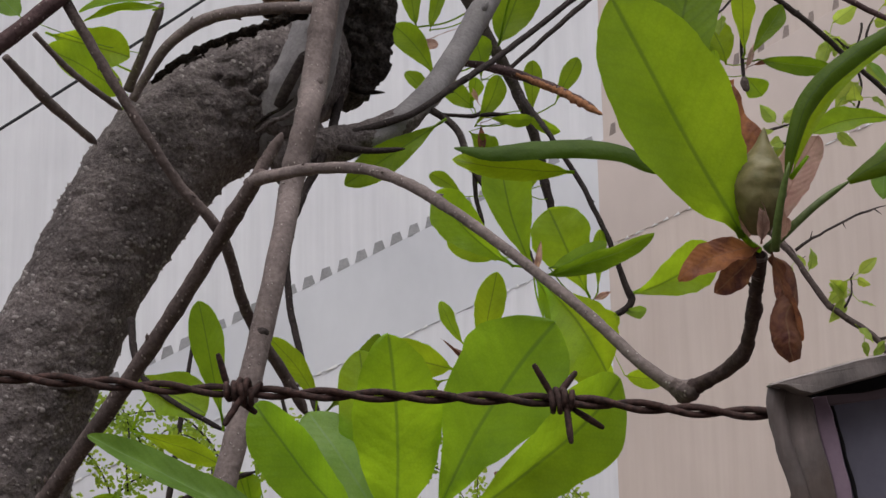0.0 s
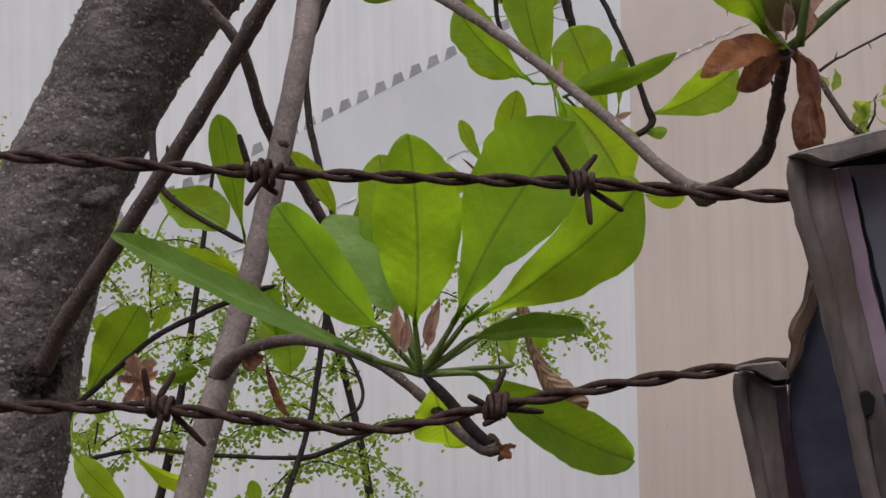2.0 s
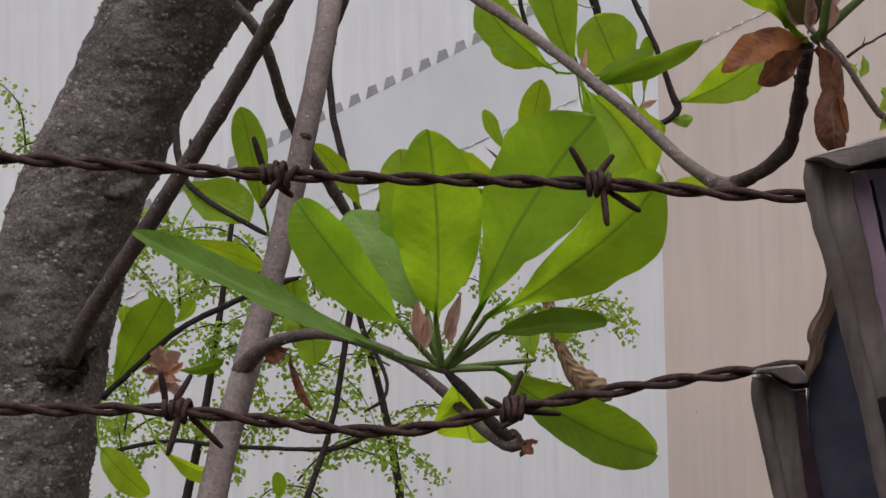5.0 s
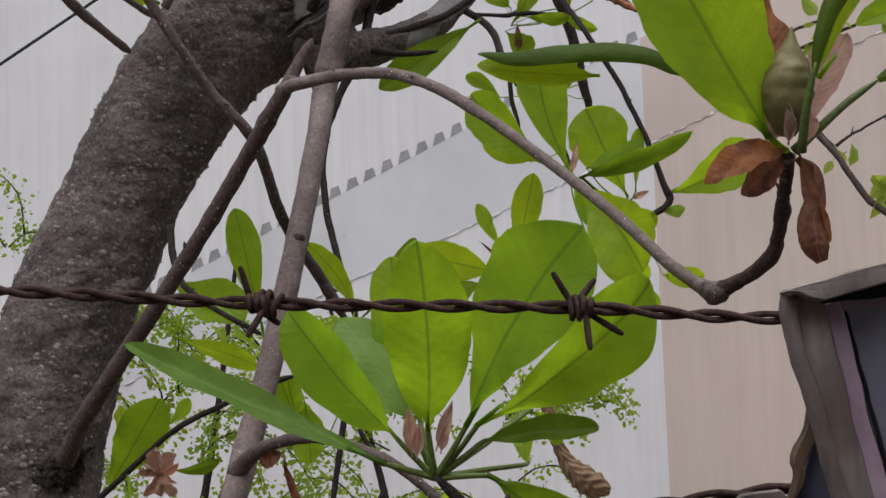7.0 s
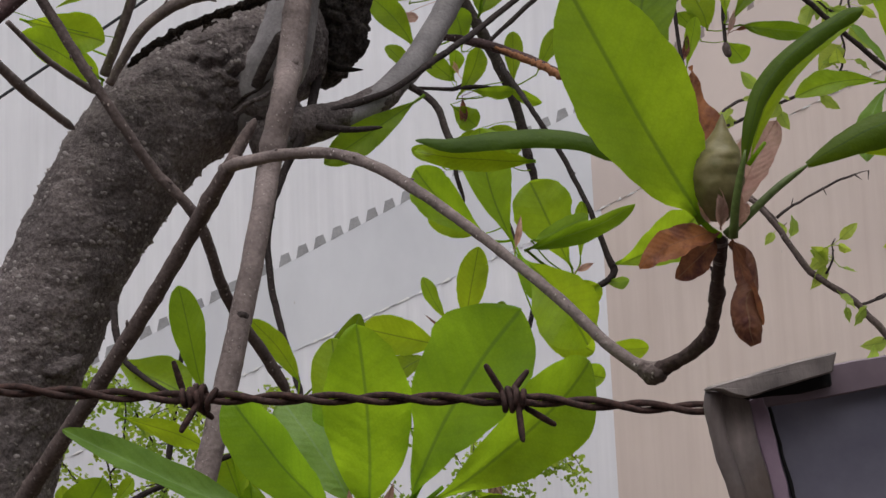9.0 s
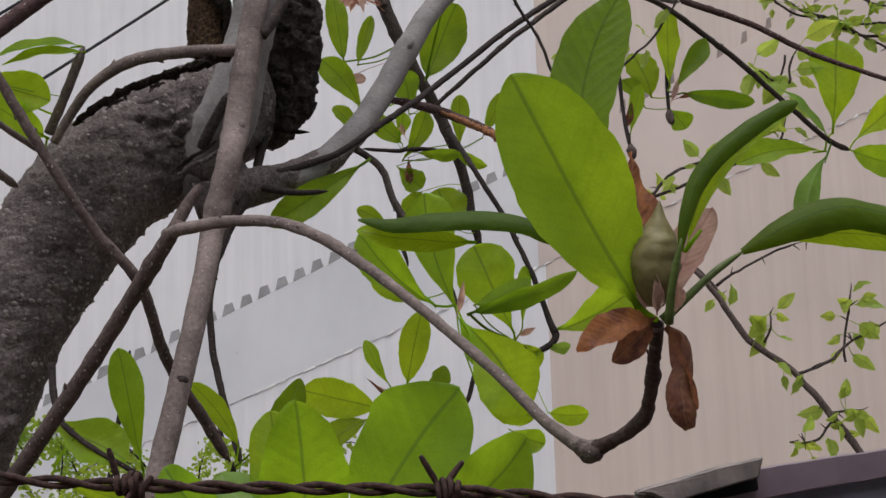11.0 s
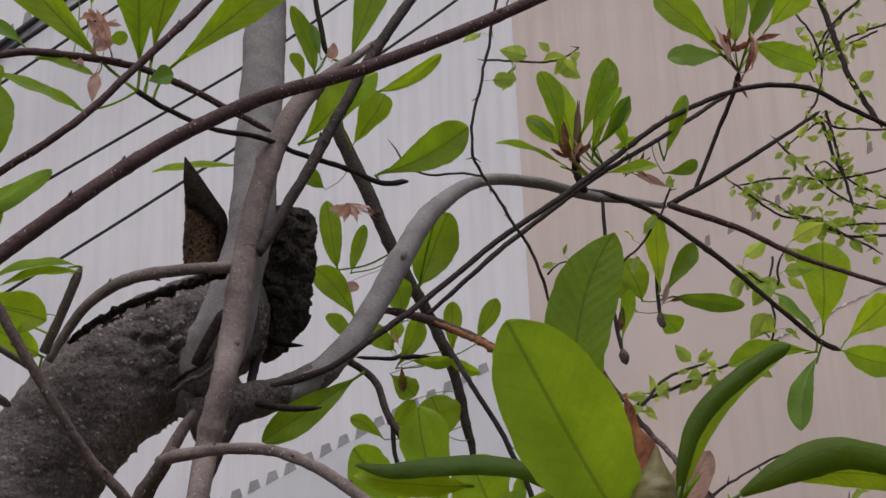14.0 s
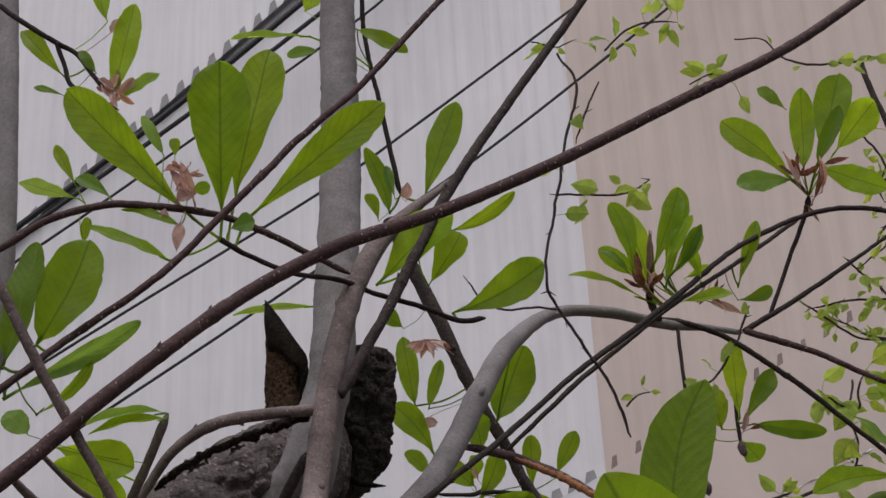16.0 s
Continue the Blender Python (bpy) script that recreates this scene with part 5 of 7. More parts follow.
leaf(k3, (-0.0145, 1.580, 1.7020), (-0.0745, 1.580, 1.6680), 0.0340, 24, 0.06, LEAF_MID, kind="oval", fold=0.4)
leaf(k3, (0.0125, 1.580, 1.7400), (-0.0155, 1.580, 1.7940), 0.0190, 20, 0.04, LEAF, twist=20, arc=-0.05)
leaf(k3, (0.0325, 1.580, 1.7410), (0.0515, 1.580, 1.8270), 0.0360, -10, 0.03, LEAF, kind="broad")
leaf(k3, (0.0545, 1.580, 1.7270), (0.0785, 1.580, 1.7610), 0.0260, 30, 0.05, LEAF_DARK, kind="oval")
leaf(k3, (0.0225, 1.580, 1.7150), (-0.0045, 1.580, 1.7410), 0.0120, 12, 0.06, LEAF_PINK, kind="pointed", name="bud_scale", curl=0.45)
leaf(k3, (0.0205, 1.580, 1.7140), (-0.0155, 1.580, 1.7510), 0.0050, 12, 0.06, LEAF_DRY, kind="pointed", name="bud_scale", curl=0.5)
leaf(k3, (0.0135, 1.580, 1.7320), (0.0375, 1.580, 1.7180), 0.0110, 30, 0.08, LEAF_PALE, kind="oval")
leaf(dstem, (-0.124, 1.35, 1.66), (-0.074, 1.33, 1.729), 0.0322, 30, 0.06, LEAF_DARK, kind="oval", arc=0.05)
leaf(d1, (-0.006, 1.55, 2.002), (-0.12, 1.5, 1.916), 0.0367, -16, 0.06, LEAF_MID, wavy=0.14, stalk=False)
leaf(behind, (0.039, 1.9, 2.089), (0.075, 1.9, 2.163), 0.0315, 16, -0.01, LEAF_MID, arc=0.06, fold=0.4)
leaf(behind, (0.03, 1.9, 2.081), (0.066, 1.9, 2.047), 0.0362, 1, -0.00, LEAF_MID, wavy=0.14)
leaf(behind, (0.066, 1.9, 2.043), (0.037, 1.9, 2.006), 0.0283, -19, 0.05, LEAF_MID, kind="oval", arc=0.05)
leaf(behind, (0.109, 1.9, 1.988), (0.088, 1.9, 2.046), 0.0724, 19, 0.00, LEAF_MID, kind="oval")
leaf(behind, (0.02, 1.9, 1.986), (-0.028, 1.9, 2.02), 0.0220, -6, -0.03, LEAF_MID, arc=0.06, fold=0.4)
leaf(behind, (0.124, 1.95, 2.117), (0.127, 1.95, 2.2), 0.0291, -0, -0.01, LEAF_MID, twist=35)
leaf(behind, (0.158, 1.95, 2.133), (0.195, 1.95, 2.203), 0.0275, 9, -0.05, LEAF_MID, twist=-35)
leaf(behind, (0.055, 1.9, 2.101), (0.121, 1.9, 2.096), 0.0205, 30, 0.10, LEAF_MID, wavy=0.14)
leaf(behind, (0.114, 1.92, 2.105), (0.162, 1.92, 2.083), 0.0191, 30, 0.10, LEAF_MID, kind="oval", twist=30)
leaf(behind, (0.047, 1.9, 2.093), (0.048, 1.9, 2.054), 0.0142, 0, 0.00, LEAF_DRY, name="dry_leaf", curl=0.4)
k4 = limb(tree, "branch", TWIG, [(0.065, 1.92, 2.127, 0.0032), (0.039, 1.9, 2.104, 0.0039), (0.007, 1.88, 2.1, 0.0031), (-0.017, 1.86, 2.097, 0.0031)], thin=0.84, crook=0.001)
k4b = limb(tree, "branch", TWIG, [(0.118, 1.92, 2.101, 0.0040), (0.072, 1.9, 2.105, 0.0039), (0.039, 1.9, 2.104, 0.0039)], thin=0.84, crook=0.001)
leaf(k4, (0.039, 1.9, 2.114), (-0.009, 1.9, 2.158), 0.0315, -4, -0.02, LEAF_MID, kind="oval")
leaf(k4, (0.031, 1.9, 2.119), (0.041, 1.9, 2.161), 0.0236, 21, 0.02, LEAF, arc=0.06, fold=0.4)
leaf(k4, (0.044, 1.9, 2.123), (0.032, 1.9, 2.148), 0.0104, 8, 0.06, LEAF_PINK, kind="pointed", name="bud_scale", curl=0.5)
# the seed pod and the great leaves round it
pod = limb(flower, "seed_pod", BUD, [(0.157, 0.722, 1.708, 0.0044), (0.157, 0.72, 1.716, 0.0098), (0.1575, 0.718, 1.726, 0.0128), (0.158, 0.718, 1.736, 0.0133), (0.1587, 0.718, 1.745, 0.0108), (0.1597, 0.717, 1.752, 0.0064), (0.1606, 0.717, 1.758, 0.0030), (0.1615, 0.717, 1.765, 0.0012)], sides=24, knob=0.16, step=0.0015, label="olive seed pod with a pointed beak")
leaf(flower, (0.147, 0.725, 1.71), (0.0815, 0.7, 1.833), 0.0635, 4, 0.04, LEAF, wavy=0.05, kind="broad", arc=-0.02)
leaf(flower, (0.128, 0.757, 1.775), (0.157, 0.768, 1.905), 0.0415, -14, 0.04, LEAF_VEINED, kind="broad", arc=-0.09, fold=0.12, stalk=False)
rolled_leaf(flower, [(0.161, 0.738, 1.701, 0.0006), (0.151, 0.737, 1.711, 0.0006), (0.138, 0.737, 1.74, 0.0008), (0.121, 0.738, 1.748, 0.0015), (0.105, 0.738, 1.746, 0.0056), (0.089, 0.74, 1.754, 0.0090), (0.066, 0.742, 1.758, 0.0104), (0.04, 0.742, 1.757, 0.0104), (0.017, 0.74, 1.756, 0.0086), (0.002, 0.74, 1.761, 0.0037), (-0.003, 0.74, 1.763, 0.0009)], open_by=1.45, turn=25)
petiole = limb(flower, "leaf_stalk", STEM_GREEN, [(0.159, 0.7, 1.696, 0.0026), (0.159, 0.69, 1.71, 0.0023), (0.161, 0.685, 1.723, 0.0020), (0.164, 0.68, 1.737, 0.0017)], sides=8, knob=0.02)
rolled_leaf(flower, [(0.165, 0.69, 1.732, 0.0014), (0.168, 0.688, 1.747, 0.0034), (0.175, 0.69, 1.766, 0.0049), (0.187, 0.692, 1.781, 0.0054), (0.205, 0.695, 1.796, 0.0052), (0.222, 0.7, 1.807, 0.0046), (0.23, 0.7, 1.811, 0.0044), (0.236, 0.7, 1.814, 0.0012)], open_by=1.5, turn=20)
petiole2 = limb(flower, "leaf_stalk", STEM_GREEN, [(0.163, 0.735, 1.702, 0.0030), (0.177, 0.735, 1.714, 0.0024), (0.195, 0.74, 1.729, 0.0021), (0.213, 0.745, 1.741, 0.0019)], sides=8, knob=0.02)
rolled_leaf(flower, [(0.21, 0.738, 1.739, 0.0018), (0.228, 0.74, 1.747, 0.0067), (0.246, 0.745, 1.755, 0.0099), (0.268, 0.75, 1.761, 0.0106), (0.289, 0.755, 1.76, 0.0100), (0.316, 0.76, 1.754, 0.0079), (0.335, 0.76, 1.747, 0.0019)], open_by=1.5, turn=20)
leaf(flower, (0.062, 0.751, 1.751), (-0.004, 0.744, 1.758), 0.0185, 20, 0.03, LEAF, kind="oval", arc=-0.05, stalk=False)
leaf(flower, (0.172, 0.705, 1.736), (0.237, 0.71, 1.813), 0.0135, -10, 0.03, LEAF, kind="oval", stalk=False, arc=-0.13)
leaf(flower, (0.236, 0.756, 1.75), (0.326, 0.762, 1.743), 0.0176, 10, 0.03, LEAF, kind="oval", stalk=False, arc=-0.06)
leaf(flower, (0.158, 0.733, 1.703), (0.1135, 0.727, 1.6855), 0.0195, 24, 0.07, LEAF_RUST, kind="rag", name="dry_bract", curl=0.16, wavy=0.12, stalk=False, arc=0.07, crumple=0.09)
leaf(flower, (0.158, 0.737, 1.7015), (0.134, 0.735, 1.6795), 0.0165, -18, 0.05, LEAF_DRY, kind="broad", name="dry_bract", curl=0.2, wavy=0.1, stalk=False, crumple=0.06)
rolled_leaf(flower, [(0.164, 0.735, 1.698, 0.0015), (0.172, 0.735, 1.69, 0.0049), (0.172, 0.733, 1.676, 0.0061), (0.168, 0.73, 1.663, 0.0067), (0.17, 0.73, 1.651, 0.0076), (0.173, 0.73, 1.642, 0.0030)], open_by=1.7, turn=-30, twist=150, mat=LEAF_DRY, crimp=0.02, name="dry_bract")
leaf(flower, (0.1655, 0.734, 1.7), (0.1775, 0.728, 1.652), 0.0105, 30, 0.06, LEAF_DRY, kind="oval", name="dry_bract", curl=0.3, stalk=False, crumple=0.08)
leaf(flower, (0.1685, 0.733, 1.714), (0.1925, 0.727, 1.7625), 0.0255, -26, -0.08, LEAF_PINK, kind="oval", name="dry_bract", curl=0.3, wavy=0.16, arc=-0.07, stalk=False, crumple=0.08)
leaf(flower, (0.1590, 0.734, 1.7410), (0.1510, 0.742, 1.7990), 0.0220, 34, -0.04, LEAF_RUST, kind="pointed", name="dry_bract", curl=0.35, wavy=0.16, twist=60, stalk=False, crumple=0.09)
leaf(flower, (0.153, 0.73, 1.705), (0.1475, 0.726, 1.731), 0.0115, -14, 0.06, LEAF_PINK, kind="pointed", name="dry_bract", curl=0.4, stalk=False)
leaf(flower, (0.1565, 0.718, 1.703), (0.155, 0.706, 1.723), 0.0085, 5, 0.06, LEAF_PINK, kind="pointed", name="dry_bract", curl=0.4, stalk=False)
leaf(flower, (0.163, 0.718, 1.703), (0.1665, 0.708, 1.72), 0.0085, 12, 0.06, LEAF_SALMON, kind="pointed", name="dry_bract", curl=0.4, stalk=False)
leaf(flower, (0.166, 0.73, 1.705), (0.1725, 0.722, 1.717), 0.0075, 25, 0.06, LEAF_PINK, kind="oval", name="dry_bract", curl=0.4, stalk=False)
# leaves of the upper branches
leaf(d2, (0.325, 1.92, 2.396), (0.282, 1.92, 2.561), 0.0462, 2, 0.05, LEAF, kind="oval", arc=0.05)
leaf(d2, (0.35, 1.92, 2.413), (0.39, 1.92, 2.584), 0.0462, 19, 0.01, LEAF_MID, wavy=0.14)
leaf(d2, (0.354, 1.9, 2.424), (0.41, 1.9, 2.505), 0.0268, -5, -0.02, LEAF_MID, arc=0.06, fold=0.4)
leaf(d2, (0.31, 1.92, 2.438), (0.253, 1.92, 2.485), 0.0302, -16, -0.04, LEAF_MID, kind="oval")
leaf(d2, (0.315, 1.92, 2.396), (0.202, 1.92, 2.442), 0.0239, 40, 0.05, LEAF_MID, arc=0.06, fold=0.4)
leaf(d2, (0.367, 1.92, 2.389), (0.451, 1.92, 2.399), 0.0239, -13, 0.04, LEAF, twist=-35)
leaf(d2, (0.405, 1.92, 2.421), (0.391, 1.92, 2.478), 0.0207, -19, 0.02, LEAF, arc=0.06, fold=0.4)
leaf(d2, (0.322, 1.9, 2.402), (0.334, 1.9, 2.502), 0.0107, 10, 0.00, LEAF_DRY, kind="pointed", name="bud_scale", curl=0.5, wavy=0.12)
leaf(d2, (0.325, 1.9, 2.392), (0.298, 1.9, 2.435), 0.0127, 10, 0.00, LEAF_PINK, kind="pointed", name="bud_scale", curl=0.5, wavy=0.12)
leaf(d2, (0.477, 2, 2.417), (0.534, 2, 2.435), 0.0232, 20, 0.10, LEAF_DARK, arc=0.06, fold=0.4)
leaf(d2, (0.48, 2, 2.441), (0.526, 2, 2.554), 0.0249, -8, -0.02, LEAF_MID, twist=35)
leaf(d2, (0.427, 2, 2.419), (0.484, 2, 2.393), 0.0175, 10, 0.05, LEAF_PINK, kind="pointed", name="bud_scale", curl=0.5, wavy=0.12)
u1 = limb(tree, "branch", TWIG, [(0.354, 2.04, 2.407, 0.0076), (0.337, 1.98, 2.404, 0.0074), (0.324, 1.92, 2.4, 0.0080), (0.325, 1.9, 2.42, 0.0063)], knob=0.2, thin=0.84)
leaf(d2, (0.3, 1.9, 2.432), (0.276, 1.9, 2.553), 0.0346, 1, 0.03, LEAF_MID, arc=0.06, fold=0.4)
leaf(d2, (0.329, 1.9, 2.436), (0.384, 1.9, 2.568), 0.0362, 14, 0.05, LEAF_MID, wavy=0.14)
leaf(d2, (0.343, 1.9, 2.43), (0.401, 1.9, 2.525), 0.0268, -30, 0.02, LEAF, twist=-35)
leaf(d2, (0.351, 1.9, 2.419), (0.413, 1.9, 2.508), 0.0189, 40, 0.06, LEAF_DARK, twist=-35)
leaf(d2, (0.292, 1.9, 2.434), (0.251, 1.9, 2.474), 0.0205, 30, 0.10, LEAF_DARK, kind="oval")
leaf(d2, (0.385, 1.95, 2.439), (0.432, 1.95, 2.456), 0.0178, 7, 0.02, LEAF)
leaf(d2, (0.319, 1.9, 2.417), (0.332, 1.9, 2.505), 0.0142, 10, 0.05, LEAF_STRAW, kind="pointed", name="bud_scale", curl=0.5)
leaf(d2, (0.307, 1.9, 2.413), (0.304, 1.9, 2.475), 0.0157, 10, 0.05, LEAF_DRY, kind="pointed", name="bud_scale", curl=0.5)
leaf(d2, (0.311, 1.899, 2.404), (0.346, 1.898, 2.428), 0.0124, 24, -0.04, LEAF_DRY, kind="oval", name="bud_scale", curl=0.46, wavy=0.2)
leaf(d2, (0.316, 1.904, 2.41), (0.331, 1.889, 2.429), 0.0077, 11, -0.06, LEAF_PINK, kind="oval", name="bud_scale", curl=0.51, wavy=0.2)
leaf(d2, (0.317, 1.897, 2.406), (0.318, 1.882, 2.43), 0.0097, 59, 0.17, LEAF_PINK, kind="oval", name="bud_scale", curl=0.57, wavy=0.2)
leaf(d2, (0.315, 1.901, 2.409), (0.305, 1.882, 2.432), 0.0102, -52, -0.10, LEAF_DRY, kind="pointed", name="bud_scale", curl=0.42, wavy=0.2)
leaf(d2, (0.314, 1.896, 2.406), (0.295, 1.887, 2.432), 0.0102, -35, 0.18, LEAF_DRY, kind="pointed", name="bud_scale", curl=0.38, wavy=0.2)
leaf(d2, (0.314, 1.897, 2.406), (0.282, 1.884, 2.418), 0.0085, -44, 0.10, LEAF_DRY, kind="oval", name="bud_scale", curl=0.51, wavy=0.2)
leaf(d2, (0.415, 1.983, 2.417), (0.45, 1.975, 2.387), 0.0060, -40, 0.16, LEAF_PINK, kind="oval", name="bud_scale", curl=0.46, wavy=0.2)
leaf(d2, (0.411, 1.984, 2.419), (0.449, 1.968, 2.395), 0.0082, -24, 0.13, LEAF_DRY, kind="pointed", name="bud_scale", curl=0.33, wavy=0.2)
leaf(d2, (0.412, 1.983, 2.419), (0.443, 1.976, 2.415), 0.0068, -6, 0.11, LEAF_PINK, kind="oval", name="bud_scale", curl=0.55, wavy=0.2)
leaf(d2, (0.409, 1.983, 2.411), (0.452, 1.969, 2.434), 0.0090, 48, 0.06, LEAF_DRY, kind="pointed", name="bud_scale", curl=0.38, wavy=0.2)
leaf(d2, (0.411, 1.981, 2.407), (0.443, 1.97, 2.448), 0.0104, 47, 0.16, LEAF_DRY, kind="pointed", name="bud_scale", curl=0.48, wavy=0.2)
leaf(r4, (0.633, 2.12, 2.676), (0.516, 2.1, 2.794), 0.0595, 1, 0.06, LEAF_MID, twist=-35)
leaf(r4, (0.653, 2.12, 2.698), (0.667, 2.1, 2.853), 0.0455, -14, -0.05, LEAF_MID, kind="oval", twist=30)
leaf(r4, (0.633, 2.12, 2.682), (0.526, 2.1, 2.668), 0.0437, 0, 0.03, LEAF_PALE, twist=35)
leaf(r4, (0.677, 2.12, 2.708), (0.731, 2.1, 2.814), 0.0297, 0, 0.04, LEAF_DARK, kind="oval", twist=30)
leaf(r4, (0.686, 2.12, 2.702), (0.785, 2.1, 2.646), 0.0507, 8, -0.01, LEAF, kind="oval")
leaf(r4, (0.722, 2.15, 2.745), (0.811, 2.15, 2.846), 0.0624, 9, -0.04, LEAF, twist=35)
leaf(r4, (0.693, 2.15, 2.734), (0.756, 2.15, 2.906), 0.0668, -19, -0.03, LEAF_MID, twist=35)
leaf(r4, (0.651, 2.1, 2.623), (0.677, 2.1, 2.709), 0.0140, 10, 0.20, LEAF_DRY, kind="pointed", name="bud_scale", curl=0.5, wavy=0.12)
leaf(r4, (0.635, 2.1, 2.656), (0.616, 2.1, 2.728), 0.0173, 10, 0.04, LEAF_PINK, kind="pointed", name="bud_scale", curl=0.5, wavy=0.12)
leaf(r4, (0.68, 2.1, 2.698), (0.73, 2.1, 2.71), 0.0140, 10, 0.04, LEAF_DRY, kind="pointed", name="bud_scale", curl=0.5, wavy=0.12)
leaf(r4, (0.641, 2.1, 2.623), (0.659, 2.1, 2.588), 0.0086, 10, 0.04, LEAF_DRY, kind="pointed", name="bud_scale", curl=0.5, wavy=0.12)
leaf(r4, (0.64, 2.12, 2.822), (0.594, 2.12, 2.867), 0.0281, 0, 0.04, LEAF_DARK, twist=35)
leaf(r4, (0.634, 2.102, 2.679), (0.677, 2.09, 2.696), 0.0138, 43, 0.07, LEAF_DRY, kind="pointed", name="bud_scale", curl=0.35, wavy=0.2)
leaf(r4, (0.637, 2.1, 2.675), (0.649, 2.088, 2.699), 0.0057, 24, -0.04, LEAF_DRY, kind="pointed", name="bud_scale", curl=0.44, wavy=0.2)
leaf(r4, (0.635, 2.104, 2.672), (0.648, 2.108, 2.739), 0.0117, 30, -0.08, LEAF_DRY, kind="pointed", name="bud_scale", curl=0.31, wavy=0.2)
leaf(r4, (0.642, 2.102, 2.68), (0.624, 2.083, 2.704), 0.0106, -40, -0.12, LEAF_DRY, kind="oval", name="bud_scale", curl=0.50, wavy=0.2)
leaf(r4, (0.632, 2.1, 2.677), (0.608, 2.11, 2.707), 0.0076, -31, 0.15, LEAF_DRY, kind="oval", name="bud_scale", curl=0.39, wavy=0.2)
leaf(r4, (0.672, 2.1, 2.646), (0.677, 2.1, 2.717), 0.0174, 20, 0.10, LEAF_SALMON, kind="pointed", name="bud_scale", curl=0.6)
leaf(r3, (0.787, 2.25, 2.21), (0.808, 2.25, 2.377), 0.0914, 3, 0.02, LEAF, twist=-35)
leaf(r3, (0.83, 2.27, 2.198), (0.923, 2.27, 2.277), 0.0564, 7, 0.06, LEAF, twist=35)
leaf(r3, (0.822, 2.27, 2.183), (0.922, 2.27, 2.154), 0.0564, 11, 0.04, LEAF, kind="oval", arc=0.05)
leaf(r3, (0.781, 2.25, 2.195), (0.701, 2.25, 2.289), 0.0354, 40, 0.08, LEAF_PALE, twist=35)
leaf(r3, (0.775, 2.25, 2.173), (0.717, 2.22, 2.035), 0.0445, 30, 0.06, LEAF_PALE, arc=0.06, fold=0.4)
leaf(r3, (0.77, 2.25, 2.177), (0.607, 2.22, 2.15), 0.0463, 20, 0.05, LEAF, arc=0.06, fold=0.4)
leaf(r6, (0.476, 2.1, 2.253), (0.481, 2.1, 2.384), 0.0487, 21, -0.03, LEAF, twist=35)
leaf(r6, (0.483, 2.1, 2.244), (0.541, 2.1, 2.331), 0.0331, 0, 0.05, LEAF_DARK, twist=35)
leaf(r6, (0.497, 2.1, 2.241), (0.607, 2.08, 2.218), 0.0312, 30, 0.06, LEAF_DARK, kind="oval")
leaf(r6, (0.445, 2.1, 2.235), (0.415, 2.1, 2.309), 0.0540, 8, 0.06, LEAF_MID, kind="oval", arc=0.05)
leaf(r6, (0.475, 2.1, 2.215), (0.499, 2.1, 2.181), 0.0400, 9, 0.02, LEAF, twist=-35)
leaf(r6, (0.434, 2.1, 2.217), (0.4, 2.1, 2.266), 0.0313, 15, 0.04, LEAF_MID, wavy=0.14)
leaf(r6, (0.476, 2.1, 2.225), (0.49, 2.1, 2.267), 0.0130, 10, 0.05, LEAF_PINK, kind="pointed", name="bud_scale", curl=0.5, wavy=0.12)
leaf(r6, (0.486, 2.1, 2.232), (0.52, 2.1, 2.24), 0.0086, 10, 0.05, LEAF_DRY, kind="pointed", name="bud_scale", curl=0.5, wavy=0.12)
leaf(r5, (0.388, 2, 2.146), (0.408, 2, 2.226), 0.0249, 2, -0.01, LEAF, twist=35)
leaf(r5, (0.384, 2, 2.155), (0.393, 2, 2.2), 0.0154, 10, 0.00, LEAF_DRY, kind="pointed", name="bud_scale", curl=0.5, wavy=0.12)
leaf(arc, (0.076, 1.9, 2.209), (0.124, 1.9, 2.324), 0.0661, 11, -0.05, LEAF_MID, kind="oval", twist=30)
leaf(behind, (-0.016, 1.92, 2.167), (-0.077, 1.92, 2.25), 0.0414, -9, -0.01, LEAF_MID, arc=0.06, fold=0.4)
leaf(behind, (-0.043, 1.92, 2.245), (-0.058, 1.92, 2.355), 0.0334, -5, 0.01, LEAF_MID, kind="oval", twist=30)
leaf(behind, (-0.023, 1.92, 2.24), (-0.001, 1.92, 2.315), 0.0223, -14, -0.01, LEAF_MID, kind="oval", twist=30)
leaf(behind, (-0.04, 1.92, 2.219), (-0.011, 1.92, 2.218), 0.0168, 0, 0.00, LEAF_PINK, kind="oval", name="dry_bract", crumple=0.045)
leaf(behind, (0.05, 1.92, 2.164), (0.04, 1.92, 2.229), 0.0477, -21, -0.04, LEAF_MID, arc=0.06, fold=0.4)
leaf(behind, (-0.029, 1.92, 2.141), (-0.06, 1.92, 2.177), 0.0271, 19, 0.00, LEAF_MID, kind="oval", arc=0.05)
leaf(behind, (-0.025, 1.851, 2.319), (-0.051, 1.841, 2.311), 0.0128, 24, 0.01, LEAF_SALMON, kind="oval", name="dry_bract", curl=0.36, wavy=0.1, crumple=0.045)
leaf(behind, (-0.026, 1.847, 2.324), (-0.046, 1.85, 2.309), 0.0120, 40, -0.07, LEAF_PINK, kind="pointed", name="dry_bract", curl=0.52, wavy=0.1, crumple=0.045)
leaf(behind, (-0.021, 1.846, 2.323), (-0.039, 1.835, 2.299), 0.0128, -8, -0.04, LEAF_SALMON, kind="oval", name="dry_bract", curl=0.35, wavy=0.1, crumple=0.045)
leaf(behind, (-0.023, 1.853, 2.32), (-0.03, 1.838, 2.29), 0.0145, 5, 0.04, LEAF_PINK, kind="pointed", name="dry_bract", curl=0.45, wavy=0.1, crumple=0.045)
